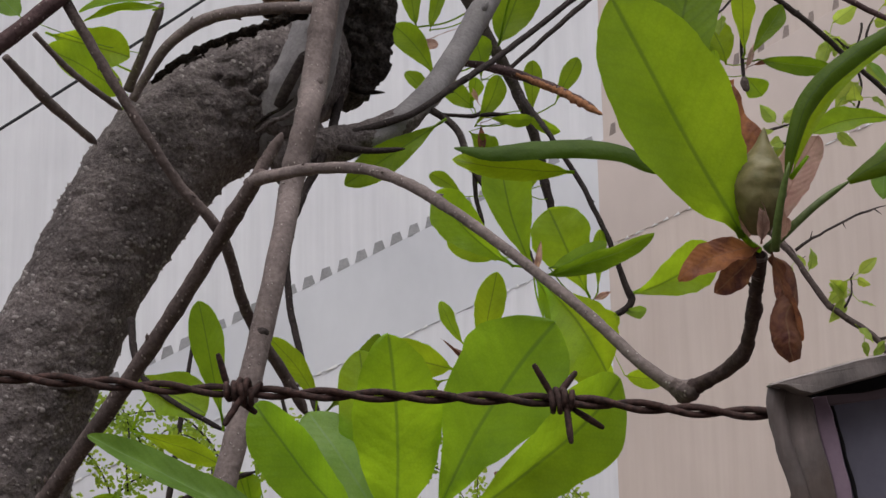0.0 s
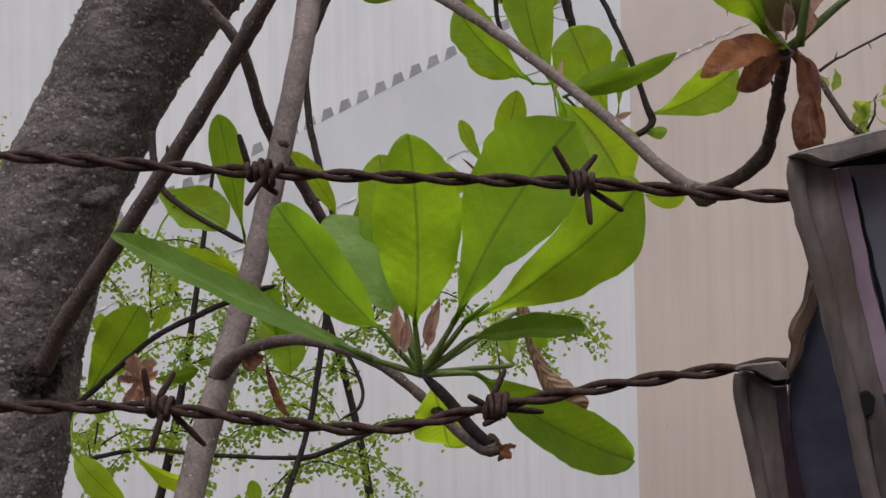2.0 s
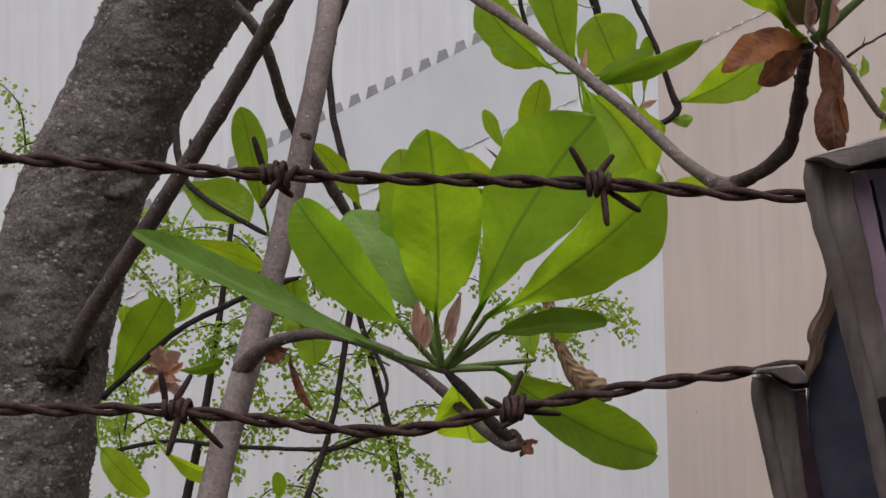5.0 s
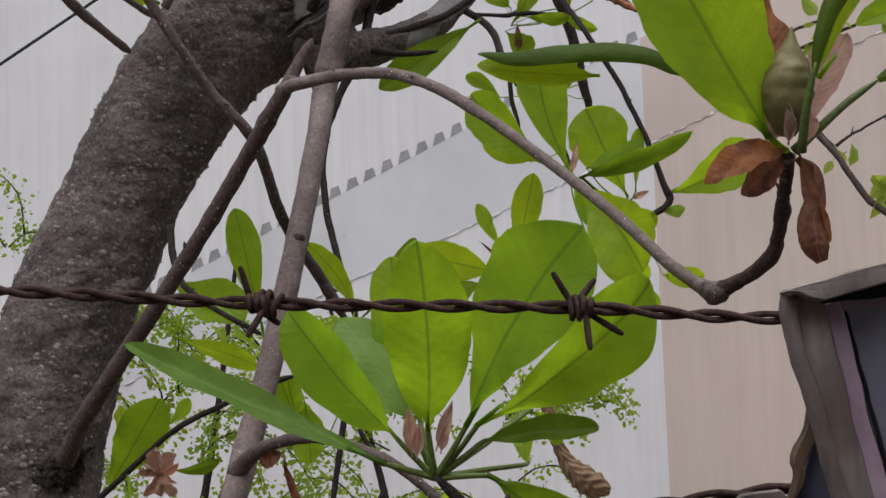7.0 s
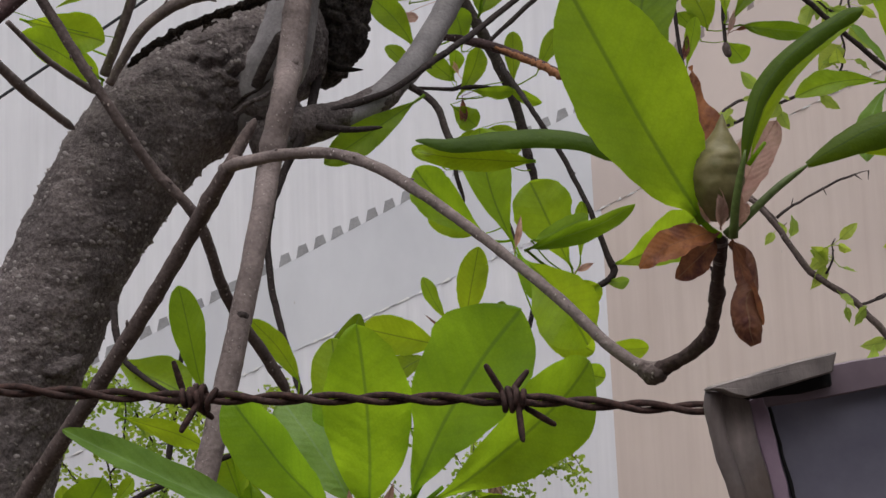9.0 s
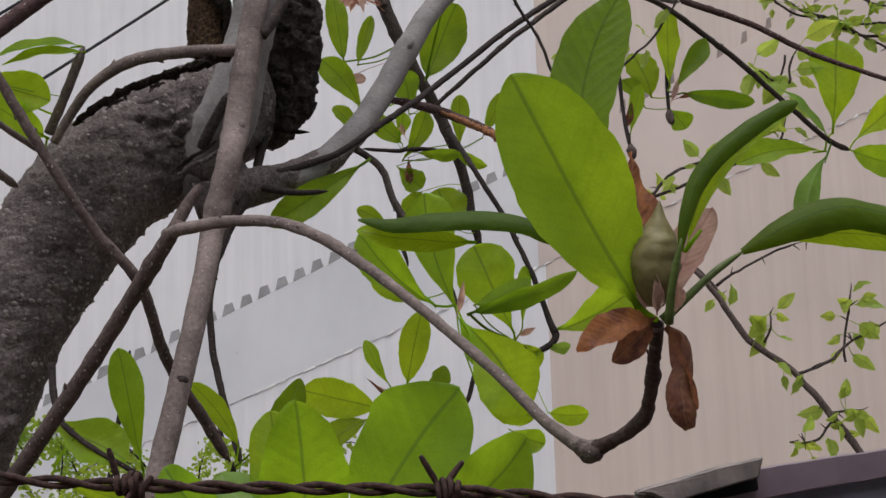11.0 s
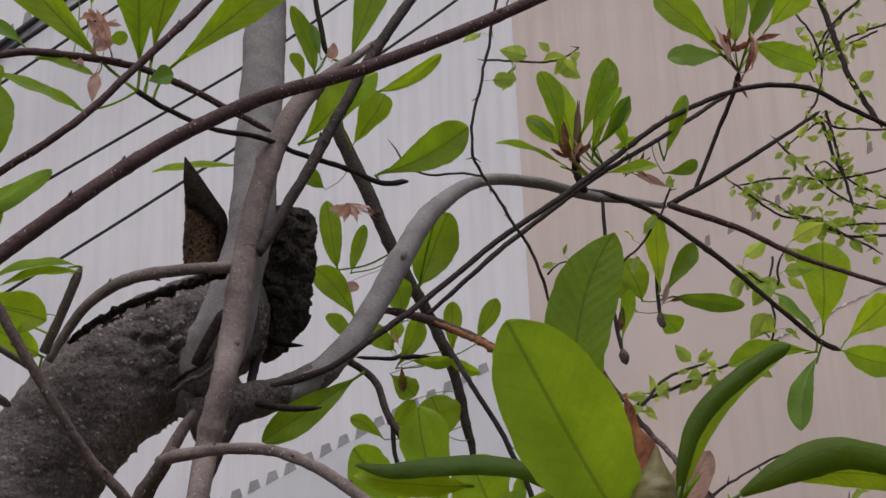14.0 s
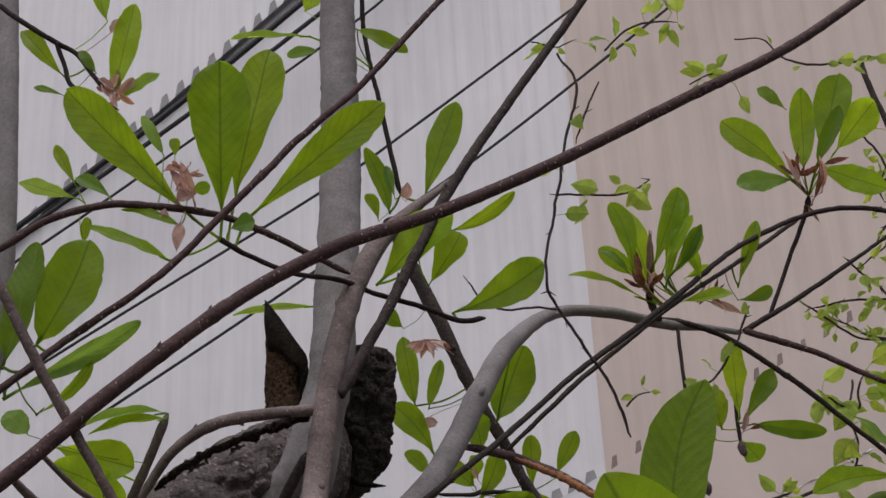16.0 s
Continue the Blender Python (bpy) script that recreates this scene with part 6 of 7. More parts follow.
leaf(behind, (-0.022, 1.847, 2.323), (-0.018, 1.847, 2.303), 0.0088, 41, 0.04, LEAF_PINK, kind="pointed", name="dry_bract", curl=0.51, wavy=0.1, crumple=0.045)
leaf(behind, (-0.025, 1.851, 2.325), (-0.011, 1.839, 2.29), 0.0145, -26, 0.07, LEAF_PINK, kind="pointed", name="dry_bract", curl=0.57, wavy=0.1, crumple=0.045)
leaf(behind, (-0.026, 1.853, 2.323), (-0.005, 1.855, 2.308), 0.0109, -8, -0.12, LEAF_PINK, kind="pointed", name="dry_bract", curl=0.39, wavy=0.1, crumple=0.045)
leaf(behind, (-0.021, 1.853, 2.325), (0.008, 1.858, 2.321), 0.0151, -59, -0.15, LEAF_PINK, kind="oval", name="dry_bract", curl=0.32, wavy=0.1, crumple=0.045)
leaf(budtwig, (0.017, 1.56, 2.254), (0.132, 1.54, 2.308), 0.0488, 10, 0.03, LEAF_MID, arc=0.06, fold=0.4)
leaf(budtwig, (-0.046, 1.56, 2.237), (-0.074, 1.56, 2.26), 0.0259, 7, 0.02, LEAF_MID, twist=35)
leaf(third, (-0.075, 1.52, 2.282), (0.021, 1.52, 2.374), 0.0617, -14, 0.03, LEAF, twist=-35)
leaf(third, (-0.013, 1.54, 2.284), (0.031, 1.54, 2.354), 0.0421, -16, 0.06, LEAF, arc=0.06, fold=0.4)
leaf(third, (0.021, 1.54, 2.357), (0.103, 1.54, 2.408), 0.0191, 30, 0.06, LEAF_MID, kind="oval", arc=0.05)
leaf(hang, (-0.015, 1.68, 2.467), (0.038, 1.66, 2.611), 0.0498, -16, 0.01, LEAF_MID, twist=-35)
leaf(hang, (-0.062, 1.68, 2.452), (-0.094, 1.68, 2.555), 0.0251, 4, -0.05, LEAF_MID, kind="oval", arc=0.05)
leaf(hang, (-0.039, 1.68, 2.468), (-0.036, 1.68, 2.498), 0.0184, 0, 0.00, LEAF_PINK, kind="pointed", name="dry_bract", wavy=0.1, curl=0.4, crumple=0.045)
leaf(hang, (-0.054, 1.68, 2.473), (-0.065, 1.68, 2.525), 0.0139, 0, 0.00, LEAF_PALE)
leaf(hang, (-0.078, 1.68, 2.44), (-0.093, 1.68, 2.483), 0.0181, 2, -0.00, LEAF_MID, arc=0.06, fold=0.4)
leaf(budtwig, (-0.241, 1.36, 2.306), (-0.24, 1.32, 2.488), 0.0700, 6, 0.03, LEAF_VEINED, wavy=0.08)
leaf(budtwig, (-0.232, 1.38, 2.326), (-0.189, 1.38, 2.536), 0.0641, -10, 0.03, LEAF_VEINED, wavy=0.08)
leaf(budtwig, (-0.212, 1.37, 2.311), (-0.054, 1.375, 2.455), 0.0489, 14, 0.02, LEAF_VEINED, wavy=0.1)
leaf(budtwig, (-0.275, 1.36, 2.31), (-0.423, 1.35, 2.477), 0.0517, -14, 0.04, LEAF_VEINED, wavy=0.1)
leaf(budtwig, (-0.298, 1.36, 2.258), (-0.392, 1.36, 2.304), 0.0192, 30, 0.05, LEAF, kind="oval")
leaf(budtwig, (-0.233, 1.36, 2.293), (-0.204, 1.36, 2.302), 0.0248, 0, 0.05, LEAF_PALE, arc=0.06, fold=0.4)
leaf(fourth, (-0.268, 1.34, 2.318), (-0.286, 1.34, 2.372), 0.0161, 0, 0.05, LEAF_PINK, kind="pointed", name="dry_bract", wavy=0.1, curl=0.4, crumple=0.045)
leaf(fourth, (-0.271, 1.34, 2.325), (-0.298, 1.34, 2.362), 0.0145, 0, 0.05, LEAF_PINK, kind="pointed", name="dry_bract", wavy=0.1, curl=0.4, crumple=0.045)
leaf(fourth, (-0.29, 1.34, 2.322), (-0.265, 1.34, 2.331), 0.0147, 0, 0.05, LEAF_PINK, kind="pointed", name="dry_bract", wavy=0.1, crumple=0.045)
leaf(fourth, (-0.283, 1.34, 2.298), (-0.287, 1.34, 2.26), 0.0145, 0, 0.05, LEAF_PINK, kind="pointed", name="dry_bract", wavy=0.1, crumple=0.045)
leaf(fourth, (-0.309, 1.34, 2.307), (-0.296, 1.34, 2.302), 0.0145, 0, 0.05, LEAF_PINK, kind="pointed", name="dry_bract", crumple=0.045)
leaf(fourth, (-0.283, 1.34, 2.291), (-0.35, 1.34, 2.314), 0.0167, 30, 0.05, LEAF_MID, kind="oval", twist=30)
leaf(fourth, (-0.398, 1.34, 2.33), (-0.467, 1.34, 2.355), 0.0255, 21, -0.00, LEAF, twist=35)
leaf(fourth, (-0.402, 1.34, 2.346), (-0.429, 1.34, 2.399), 0.0144, 4, 0.01, LEAF_MID, wavy=0.14)
leaf(fourth, (-0.36, 1.34, 2.326), (-0.403, 1.34, 2.357), 0.0167, 0, 0.05, LEAF_PALE, arc=0.06, fold=0.4)
leaf(fourth, (-0.305, 1.34, 2.38), (-0.331, 1.34, 2.432), 0.0144, 0, 0.05, LEAF_PALE, kind="oval")
leaf(fourth, (-0.292, 1.34, 2.376), (-0.294, 1.34, 2.401), 0.0133, -9, -0.02, LEAF_MID, arc=0.06, fold=0.4)
leaf(fourth, (-0.271, 1.34, 2.335), (-0.251, 1.34, 2.338), 0.0167, 9, 0.01, LEAF, kind="oval", arc=0.05)
leaf(fourth, (-0.389, 1.34, 2.276), (-0.387, 1.34, 2.307), 0.0133, -6, 0.02, LEAF_MID, kind="oval", twist=30)
tl = limb(tree, "branch", TWIG, [(-0.529, 1.4, 2.633, 0.0041), (-0.499, 1.4, 2.607, 0.0041), (-0.458, 1.41, 2.582, 0.0041), (-0.436, 1.42, 2.57, 0.0035), (-0.413, 1.42, 2.537, 0.0035), (-0.394, 1.42, 2.512, 0.0041)], thin=0.84, crook=0.001)
tl2 = limb(tree, "branch", TWIG, [(-0.458, 1.41, 2.582, 0.0035), (-0.448, 1.42, 2.551, 0.0035), (-0.436, 1.42, 2.522, 0.0035), (-0.379, 1.42, 2.487, 0.0029)], thin=0.84, crook=0.001)
leaf(tl, (-0.387, 1.42, 2.511), (-0.366, 1.42, 2.639), 0.0341, 13, -0.01, LEAF, kind="oval")
leaf(tl, (-0.447, 1.42, 2.536), (-0.505, 1.42, 2.607), 0.0247, -3, 0.06, LEAF_MID, twist=35)
leaf(tl, (-0.38, 1.42, 2.501), (-0.331, 1.42, 2.536), 0.0224, -20, 0.05, LEAF, kind="oval")
leaf(tl, (-0.409, 1.42, 2.541), (-0.432, 1.42, 2.574), 0.0141, 0, 0.06, LEAF_DARK, kind="oval", twist=30)
leaf(tl, (-0.394, 1.42, 2.508), (-0.381, 1.42, 2.539), 0.0145, 0, 0.05, LEAF_PINK, kind="pointed", name="dry_bract", wavy=0.1, curl=0.4, crumple=0.045)
leaf(tl, (-0.387, 1.42, 2.501), (-0.402, 1.42, 2.532), 0.0145, 0, 0.05, LEAF_PINK, kind="pointed", name="dry_bract", wavy=0.1, curl=0.4, crumple=0.045)
leaf(tl, (-0.446, 1.42, 2.511), (-0.485, 1.42, 2.525), 0.0094, 0, 0.05, LEAF_PALE)
leaf(tl, (-0.395, 1.42, 2.597), (-0.381, 1.42, 2.617), 0.0155, 0, 0.05, LEAF_PINK, kind="oval", name="dry_bract", wavy=0.1, crumple=0.045)
leaf(tl, (-0.399, 1.42, 2.614), (-0.409, 1.42, 2.665), 0.0235, 18, -0.01, LEAF, arc=-0.06, fold=0.4)
leaf(fourth, (-0.279, 1.337, 2.354), (-0.265, 1.344, 2.361), 0.0067, -53, -0.15, LEAF_PINK, kind="oval", name="dry_bract", curl=0.51, wavy=0.1, crumple=0.045)
leaf(fourth, (-0.282, 1.343, 2.356), (-0.27, 1.324, 2.361), 0.0069, -48, -0.02, LEAF_PINK, kind="oval", name="dry_bract", curl=0.41, wavy=0.1, crumple=0.045)
leaf(fourth, (-0.283, 1.34, 2.357), (-0.294, 1.336, 2.37), 0.0110, -49, -0.11, LEAF_PINK, kind="oval", name="dry_bract", curl=0.43, wavy=0.1, crumple=0.045)
leaf(fourth, (-0.281, 1.338, 2.355), (-0.305, 1.344, 2.361), 0.0144, 27, 0.13, LEAF_SALMON, kind="oval", name="dry_bract", curl=0.59, wavy=0.1, crumple=0.045)
leaf(fourth, (-0.282, 1.343, 2.355), (-0.289, 1.337, 2.332), 0.0112, 51, -0.05, LEAF_SALMON, kind="pointed", name="dry_bract", curl=0.46, wavy=0.1, crumple=0.045)
leaf(fourth, (-0.281, 1.342, 2.355), (-0.269, 1.327, 2.325), 0.0112, 51, 0.00, LEAF_PINK, kind="pointed", name="dry_bract", curl=0.45, wavy=0.1, crumple=0.045)
leaf(fourth, (-0.282, 1.343, 2.357), (-0.259, 1.342, 2.352), 0.0092, -20, -0.10, LEAF_PINK, kind="oval", name="dry_bract", curl=0.53, wavy=0.1, crumple=0.045)
leaf(tl, (-0.381, 1.419, 2.509), (-0.361, 1.415, 2.528), 0.0145, 34, 0.16, LEAF_SALMON, kind="oval", name="dry_bract", curl=0.48, wavy=0.1, crumple=0.045)
leaf(tl, (-0.384, 1.42, 2.508), (-0.384, 1.421, 2.544), 0.0143, -44, -0.15, LEAF_PINK, kind="oval", name="dry_bract", curl=0.35, wavy=0.1, crumple=0.045)
leaf(tl, (-0.383, 1.416, 2.511), (-0.402, 1.402, 2.521), 0.0128, 27, 0.07, LEAF_PINK, kind="oval", name="dry_bract", curl=0.54, wavy=0.1, crumple=0.045)
leaf(tl, (-0.386, 1.418, 2.513), (-0.409, 1.424, 2.523), 0.0098, -58, 0.02, LEAF_SALMON, kind="oval", name="dry_bract", curl=0.47, wavy=0.1, crumple=0.045)
leaf(tl, (-0.382, 1.421, 2.513), (-0.393, 1.404, 2.478), 0.0106, -48, 0.15, LEAF_SALMON, kind="pointed", name="dry_bract", curl=0.56, wavy=0.1, crumple=0.045)
leaf(tl, (-0.386, 1.419, 2.511), (-0.376, 1.402, 2.48), 0.0108, 17, 0.16, LEAF_PINK, kind="oval", name="dry_bract", curl=0.51, wavy=0.1, crumple=0.045)
leaf(tl, (-0.381, 1.417, 2.512), (-0.356, 1.405, 2.486), 0.0128, 44, 0.03, LEAF_SALMON, kind="oval", name="dry_bract", curl=0.58, wavy=0.1, crumple=0.045)
leaf(second, (-0.39, 1.2, 2.108), (-0.345, 1.2, 2.215), 0.0577, 8, 0.04, LEAF_MID, kind="oval", arc=0.05)
leaf(second, (-0.421, 1.2, 2.087), (-0.397, 1.2, 2.216), 0.0418, -20, 0.04, LEAF_DARK, kind="oval", arc=0.05)
leaf(second, (-0.416, 1.2, 2.056), (-0.291, 1.2, 2.127), 0.0229, 40, 0.05, LEAF_PALE, twist=35)
leaf(second, (-0.385, 1.2, 2.038), (-0.335, 1.2, 2.088), 0.0129, 40, 0.05, LEAF_MID, arc=0.06, fold=0.4)
leaf(l3, (-0.298, 1.36, 2.082), (-0.382, 1.36, 2.074), 0.0203, 40, 0.08, LEAF, kind="oval", arc=0.05)
leaf(l3, (-0.414, 1.36, 2.052), (-0.328, 1.36, 2.024), 0.0440, 10, 0.03, LEAF, twist=-35)
leaf(l3, (-0.423, 1.3, 2.048), (-0.448, 1.3, 2.073), 0.0269, 20, 0.04, LEAF_PALE, kind="oval")
leaf(l2, (-0.341, 1.4, 1.996), (-0.397, 1.3, 2.016), 0.0403, 10, 0.05, LEAF, kind="oval", twist=30)
leaf(l3, (-0.295, 1.36, 2.076), (-0.378, 1.36, 2.063), 0.0192, 40, 0.08, LEAF, kind="oval")
leaf(hang, (-0.163, 1.6, 2.693), (-0.273, 1.6, 2.695), 0.0225, 30, 0.05, LEAF, arc=-0.06, fold=0.4)
leaf(hang, (-0.096, 1.6, 2.701), (-0.026, 1.6, 2.66), 0.0239, 0, 0.05, LEAF_DARK, kind="oval")
leaf(hang, (-0.154, 1.62, 2.682), (-0.197, 1.62, 2.675), 0.0188, 0, 0.05, LEAF_PALE, kind="oval")
leaf(hang, (-0.161, 1.6, 2.288), (-0.265, 1.6, 2.281), 0.0159, 30, 0.05, LEAF, kind="oval", twist=30)
leaf(hang, (-0.171, 1.62, 2.748), (-0.154, 1.62, 2.786), 0.0269, 3, -0.04, LEAF, kind="oval", arc=0.05)
leaf(rbranch, (0.009, 0.876, 1.481), (0.018, 0.868, 1.483), 0.0055, 31, -0.11, LEAF_DRY, kind="oval", name="dry_bract", curl=0.38, wavy=0.2)
leaf(rbranch, (0.008, 0.877, 1.481), (0.007, 0.875, 1.487), 0.0057, -19, 0.10, LEAF_STRAW, kind="oval", name="dry_bract", curl=0.59, wavy=0.2)
leaf(rbranch, (0.008, 0.878, 1.482), (0.001, 0.882, 1.489), 0.0077, 4, -0.11, LEAF_STRAW, kind="oval", name="dry_bract", curl=0.47, wavy=0.2)
leaf(rbranch, (0.009, 0.884, 1.479), (-0.001, 0.883, 1.476), 0.0058, -5, -0.05, LEAF_STRAW, kind="pointed", name="dry_bract", curl=0.51, wavy=0.2)
leaf(rbranch, (0.01, 0.881, 1.481), (0.007, 0.881, 1.472), 0.0063, -28, 0.11, LEAF_STRAW, kind="oval", name="dry_bract", curl=0.48, wavy=0.2)
leaf(rbranch, (0.008, 0.877, 1.481), (0.015, 0.87, 1.475), 0.0072, -12, -0.09, LEAF_DRY, kind="oval", name="dry_bract", curl=0.39, wavy=0.2)

# the split-off spike of dead wood on the old cut
bm = bmesh.new()
rng = random.Random(7)
CORE = [(-0.219, 1.57, 2.14), (-0.173, 1.57, 2.139), (-0.172, 1.57, 2.198), (-0.218, 1.57, 2.275)]
rings = []
for k in range(31):
    u = k / 30
    left = Vector(CORE[0]).lerp(Vector(CORE[3]), u)
    right = Vector(CORE[1]).lerp(Vector(CORE[2]), min(1, u / 0.5))
    if u > 0.5:
        right = Vector(CORE[2]).lerp(Vector(CORE[3]), (u - 0.5) / 0.5)
    mid, half = (left + right) / 2 - tree.location, max((right - left).length / 2, 0.0008)
    ring = []
    for j in range(28):
        a = 2 * math.pi * j / 28
        r = 1 + 0.2 * noise.noise(Vector((math.cos(a) * 3, math.sin(a) * 3, u * 14))) + 0.16 * noise.noise(Vector((math.cos(a) * 9, math.sin(a) * 9, u * 40)))
        ring.append(bm.verts.new(mid + Vector((math.cos(a) * half * r, math.sin(a) * min(half, 0.016) * r, 0.003 * noise.noise(Vector((a * 3, u * 20, 1)))))))
    rings.append(ring)
for r0, r1 in zip(rings, rings[1:]):
    for j in range(28):
        bm.faces.new((r0[j], r0[(j + 1) % 28], r1[(j + 1) % 28], r1[j]))
part("dead_spike", bm, CRUMB, tree, "crumbling brown core of a pointed splinter")
bm = bmesh.new()
slab(bm, [(x - tree.location.x, z - tree.location.z) for x, z in [(-0.217, 2.28), (-0.199, 2.255), (-0.18, 2.225), (-0.166, 2.204), (-0.165, 2.179), (-0.17, 2.14), (-0.175, 2.141), (-0.173, 2.186), (-0.184, 2.196), (-0.199, 2.212), (-0.214, 2.215), (-0.218, 2.249)]], 1.543 - tree.location.y, 1.566 - tree.location.y)
bmesh.ops.bevel(bm, geom=list(bm.edges), offset=0.0016, segments=2, affect="EDGES")
part("bark_rim", bm, SNAG, tree, "smooth dark rim of bark on the splinter")


# ---- cables ----
def cable(points, radius):
    ob = thing("power_cable", points[0], "thin black overhead cable in front of the wall", "cable", "overhead cables")
    bm = bmesh.new()
    tube(bm, [Vector((*(p.xyz - ob.location), radius)) for p in smooth_path([(*p, radius) for p in points], 0.15)], 8)
    part("sheath", bm, CABLE, ob)


cable([(-3.133, 6.1, 3.678), (-2.644, 6.1, 4.048), (-1.869, 6.1, 4.684), (-1.248, 6.1, 5.205), (-0.616, 6.1, 5.782), (-0.117, 6.1, 6.266), (3.6, 5.9, 9.2)], 0.017)
cable([(-3.123, 6.1, 3.609), (-2.39, 6.1, 4.225), (-1.231, 6.1, 5.114), (-0.542, 6.1, 5.689), (-0.062, 6.1, 6.095), (3.85, 5.9, 9.2)], 0.013)
cable([(-2.734, 6.05, 2.799), (-1.65, 6.05, 3.484), (-0.625, 6.05, 4.162), (0.287, 6.05, 4.798), (1.384, 6.05, 5.662), (2.384, 6.05, 6.461), (4.1, 5.9, 9.2)], 0.0075)
cable([(-2.786, 6.05, 3.206), (-1.543, 6.05, 3.997), (-0.565, 6.05, 4.603), (-0.163, 6.05, 4.888), (0.751, 6.05, 5.583), (1.749, 6.05, 6.383), (4.35, 5.9, 9.2)], 0.0075)
cable([(-2.852, 6.05, 3.717), (-2.103, 6.05, 4.272), (-1.762, 6.05, 4.515), (-0.962, 6.05, 5.121), (-0.315, 6.05, 5.626), (0.503, 6.05, 6.304), (4.6, 5.9, 9.2)], 0.0075)


# ---- the folded sheet-metal fence end ----
fence = thing("metal_fence", (0.16, 0.47, 0), "weathered sheet-metal fence end with faded purple and slate paint", "fence")


def plate(name, ring, y0, y1, mat, label="", rough=0.0004):
    bm = bmesh.new()
    edge = []
    for (xa, za), (xb, zb) in zip(ring, ring[1:] + ring[:1]):
        n = max(1, min(40, int(math.hypot(xb - xa, zb - za) / 0.003)))
        for k in range(n):
            x, z = xa + (xb - xa) * k / n - fence.location.x, za + (zb - za) * k / n
            wear = rough * (noise.noise(Vector((x, y0, z)) * 130) + 0.6 * noise.noise(Vector((x, y0, z)) * 420))
            edge.append((x + wear, z + wear * 0.6))
    slab(bm, edge, y0 - fence.location.y, y1 - fence.location.y)
    bmesh.ops.bevel(bm, geom=list(bm.edges), offset=0.0005, segments=1, affect="EDGES")
    for v in bm.verts:
        v.co.y += 0.0003 * noise.noise(v.co * 90)
        v.co.x += 0.0004 * noise.noise(v.co * 120 + Vector((5, 0, 0)))
    return part(name, bm, mat, fence, label, False)


def fold_tube(points):
    """The rounded, dented fold along a sheet's free edge."""
    bm = bmesh.new()
    tube(bm, [Vector((*(p.xyz - fence.location), p[3])) for p in smooth_path(points, 0.002)], 14, 0.1, 3.0)
    return part("rounded_fold", bm, TIN, fence, "dented rounded fold of dark tin")


plate("slate_panel", [(0.1127, 1.6075), (0.133, 1.611), (0.171, 1.617), (0.26, 1.628), (0.26, 1.4979), (0.1329, 1.4982), (0.1217, 1.5448), (0.1177, 1.5755)], 0.4545, 0.458, SLATE, "slate blue painted sheet")
plate("purple_strip", [(0.1055, 1.606), (0.1107, 1.6072), (0.1148, 1.5843), (0.1193, 1.5619), (0.1255, 1.5342), (0.1193, 1.5343), (0.1139, 1.5593), (0.1094, 1.5844)], 0.4495, 0.4575, PURPLE, "faded purple painted strip")
plate("seam_line", [(0.1116, 1.6077), (0.1126, 1.6079), (0.1173, 1.5844), (0.1228, 1.5591), (0.1282, 1.534), (0.1264, 1.5341), (0.1206, 1.5619), (0.116, 1.5844)], 0.4525, 0.4538, GAP, "dark joint beside the purple strip")
plate("tin_edge", [(0.09377, 1.6079), (0.09652, 1.6103), (0.1012, 1.6077), (0.1055, 1.6057), (0.1094, 1.5843), (0.1139, 1.5593), (0.1192, 1.5344), (0.1238, 1.4992), (0.1168, 1.4993), (0.1127, 1.5345), (0.1078, 1.5363), (0.1044, 1.5523), (0.1017, 1.5675), (0.09857, 1.5791), (0.0957, 1.5895), (0.09385, 1.5989)], 0.448, 0.459, TIN, "folded grey tin edge")
plate("cap_strip", [(0.09074, 1.6092), (0.09216, 1.6103), (0.1178, 1.6166), (0.1322, 1.6194), (0.1304, 1.6128), (0.1189, 1.6101), (0.1032, 1.6062), (0.09919, 1.607), (0.09525, 1.609)], 0.438, 0.4475, CAP_TIN, "bent pale tin cap strip")
# black strip that paints the shade between cap and panel
plate("gap_shade", [(0.09622, 1.6103), (0.09835, 1.6102), (0.1057, 1.6076), (0.1219, 1.6116), (0.1322, 1.6142), (0.1324, 1.6088), (0.1217, 1.6068), (0.111, 1.6064), (0.105, 1.6056), (0.1008, 1.6075)], 0.4475, 0.4492, GAP, "black strip painted as the shade under the cap")
# a black plate on the tin paints the dark inside a torn hole
plate("torn_hole", [(0.1106, 1.5346), (0.114, 1.5363), (0.116, 1.5337), (0.1151, 1.5284), (0.1119, 1.5272), (0.11, 1.5285)], 0.4462, 0.4482, GAP, "torn hole in the tin, its dark inside painted as a black plate", 0.0012)
plate("top_rail", [(0.106, 1.6045), (0.118, 1.6115), (0.134, 1.6162), (0.171, 1.6205), (0.26, 1.632), (0.26, 1.6225), (0.205, 1.6152), (0.15, 1.6082), (0.131, 1.6052), (0.1118, 1.6032)], 0.4498, 0.4522, DULL_PURPLE, "dull purple painted top rail")
plate("slate_panel", [(0.1049, 1.5393), (0.1087, 1.5444), (0.1136, 1.5595), (0.1176, 1.5707), (0.1261, 1.5675), (0.1455, 1.5427), (0.1678, 1.4899), (0.1666, 1.4302), (0.1096, 1.4309), (0.109, 1.4908), (0.1047, 1.5191)], 0.512, 0.516, SLATE_DARK, "dark slate blue painted sheet")
plate("brown_edge", [(0.1126, 1.5821), (0.1158, 1.5706), (0.1134, 1.5625), (0.11, 1.5515), (0.1066, 1.544), (0.104, 1.5372), (0.1017, 1.5353), (0.1035, 1.5437), (0.1063, 1.5557), (0.1104, 1.5656)], 0.505, 0.5115, BROWN_TIN, "worn brown edge", 0.0028)
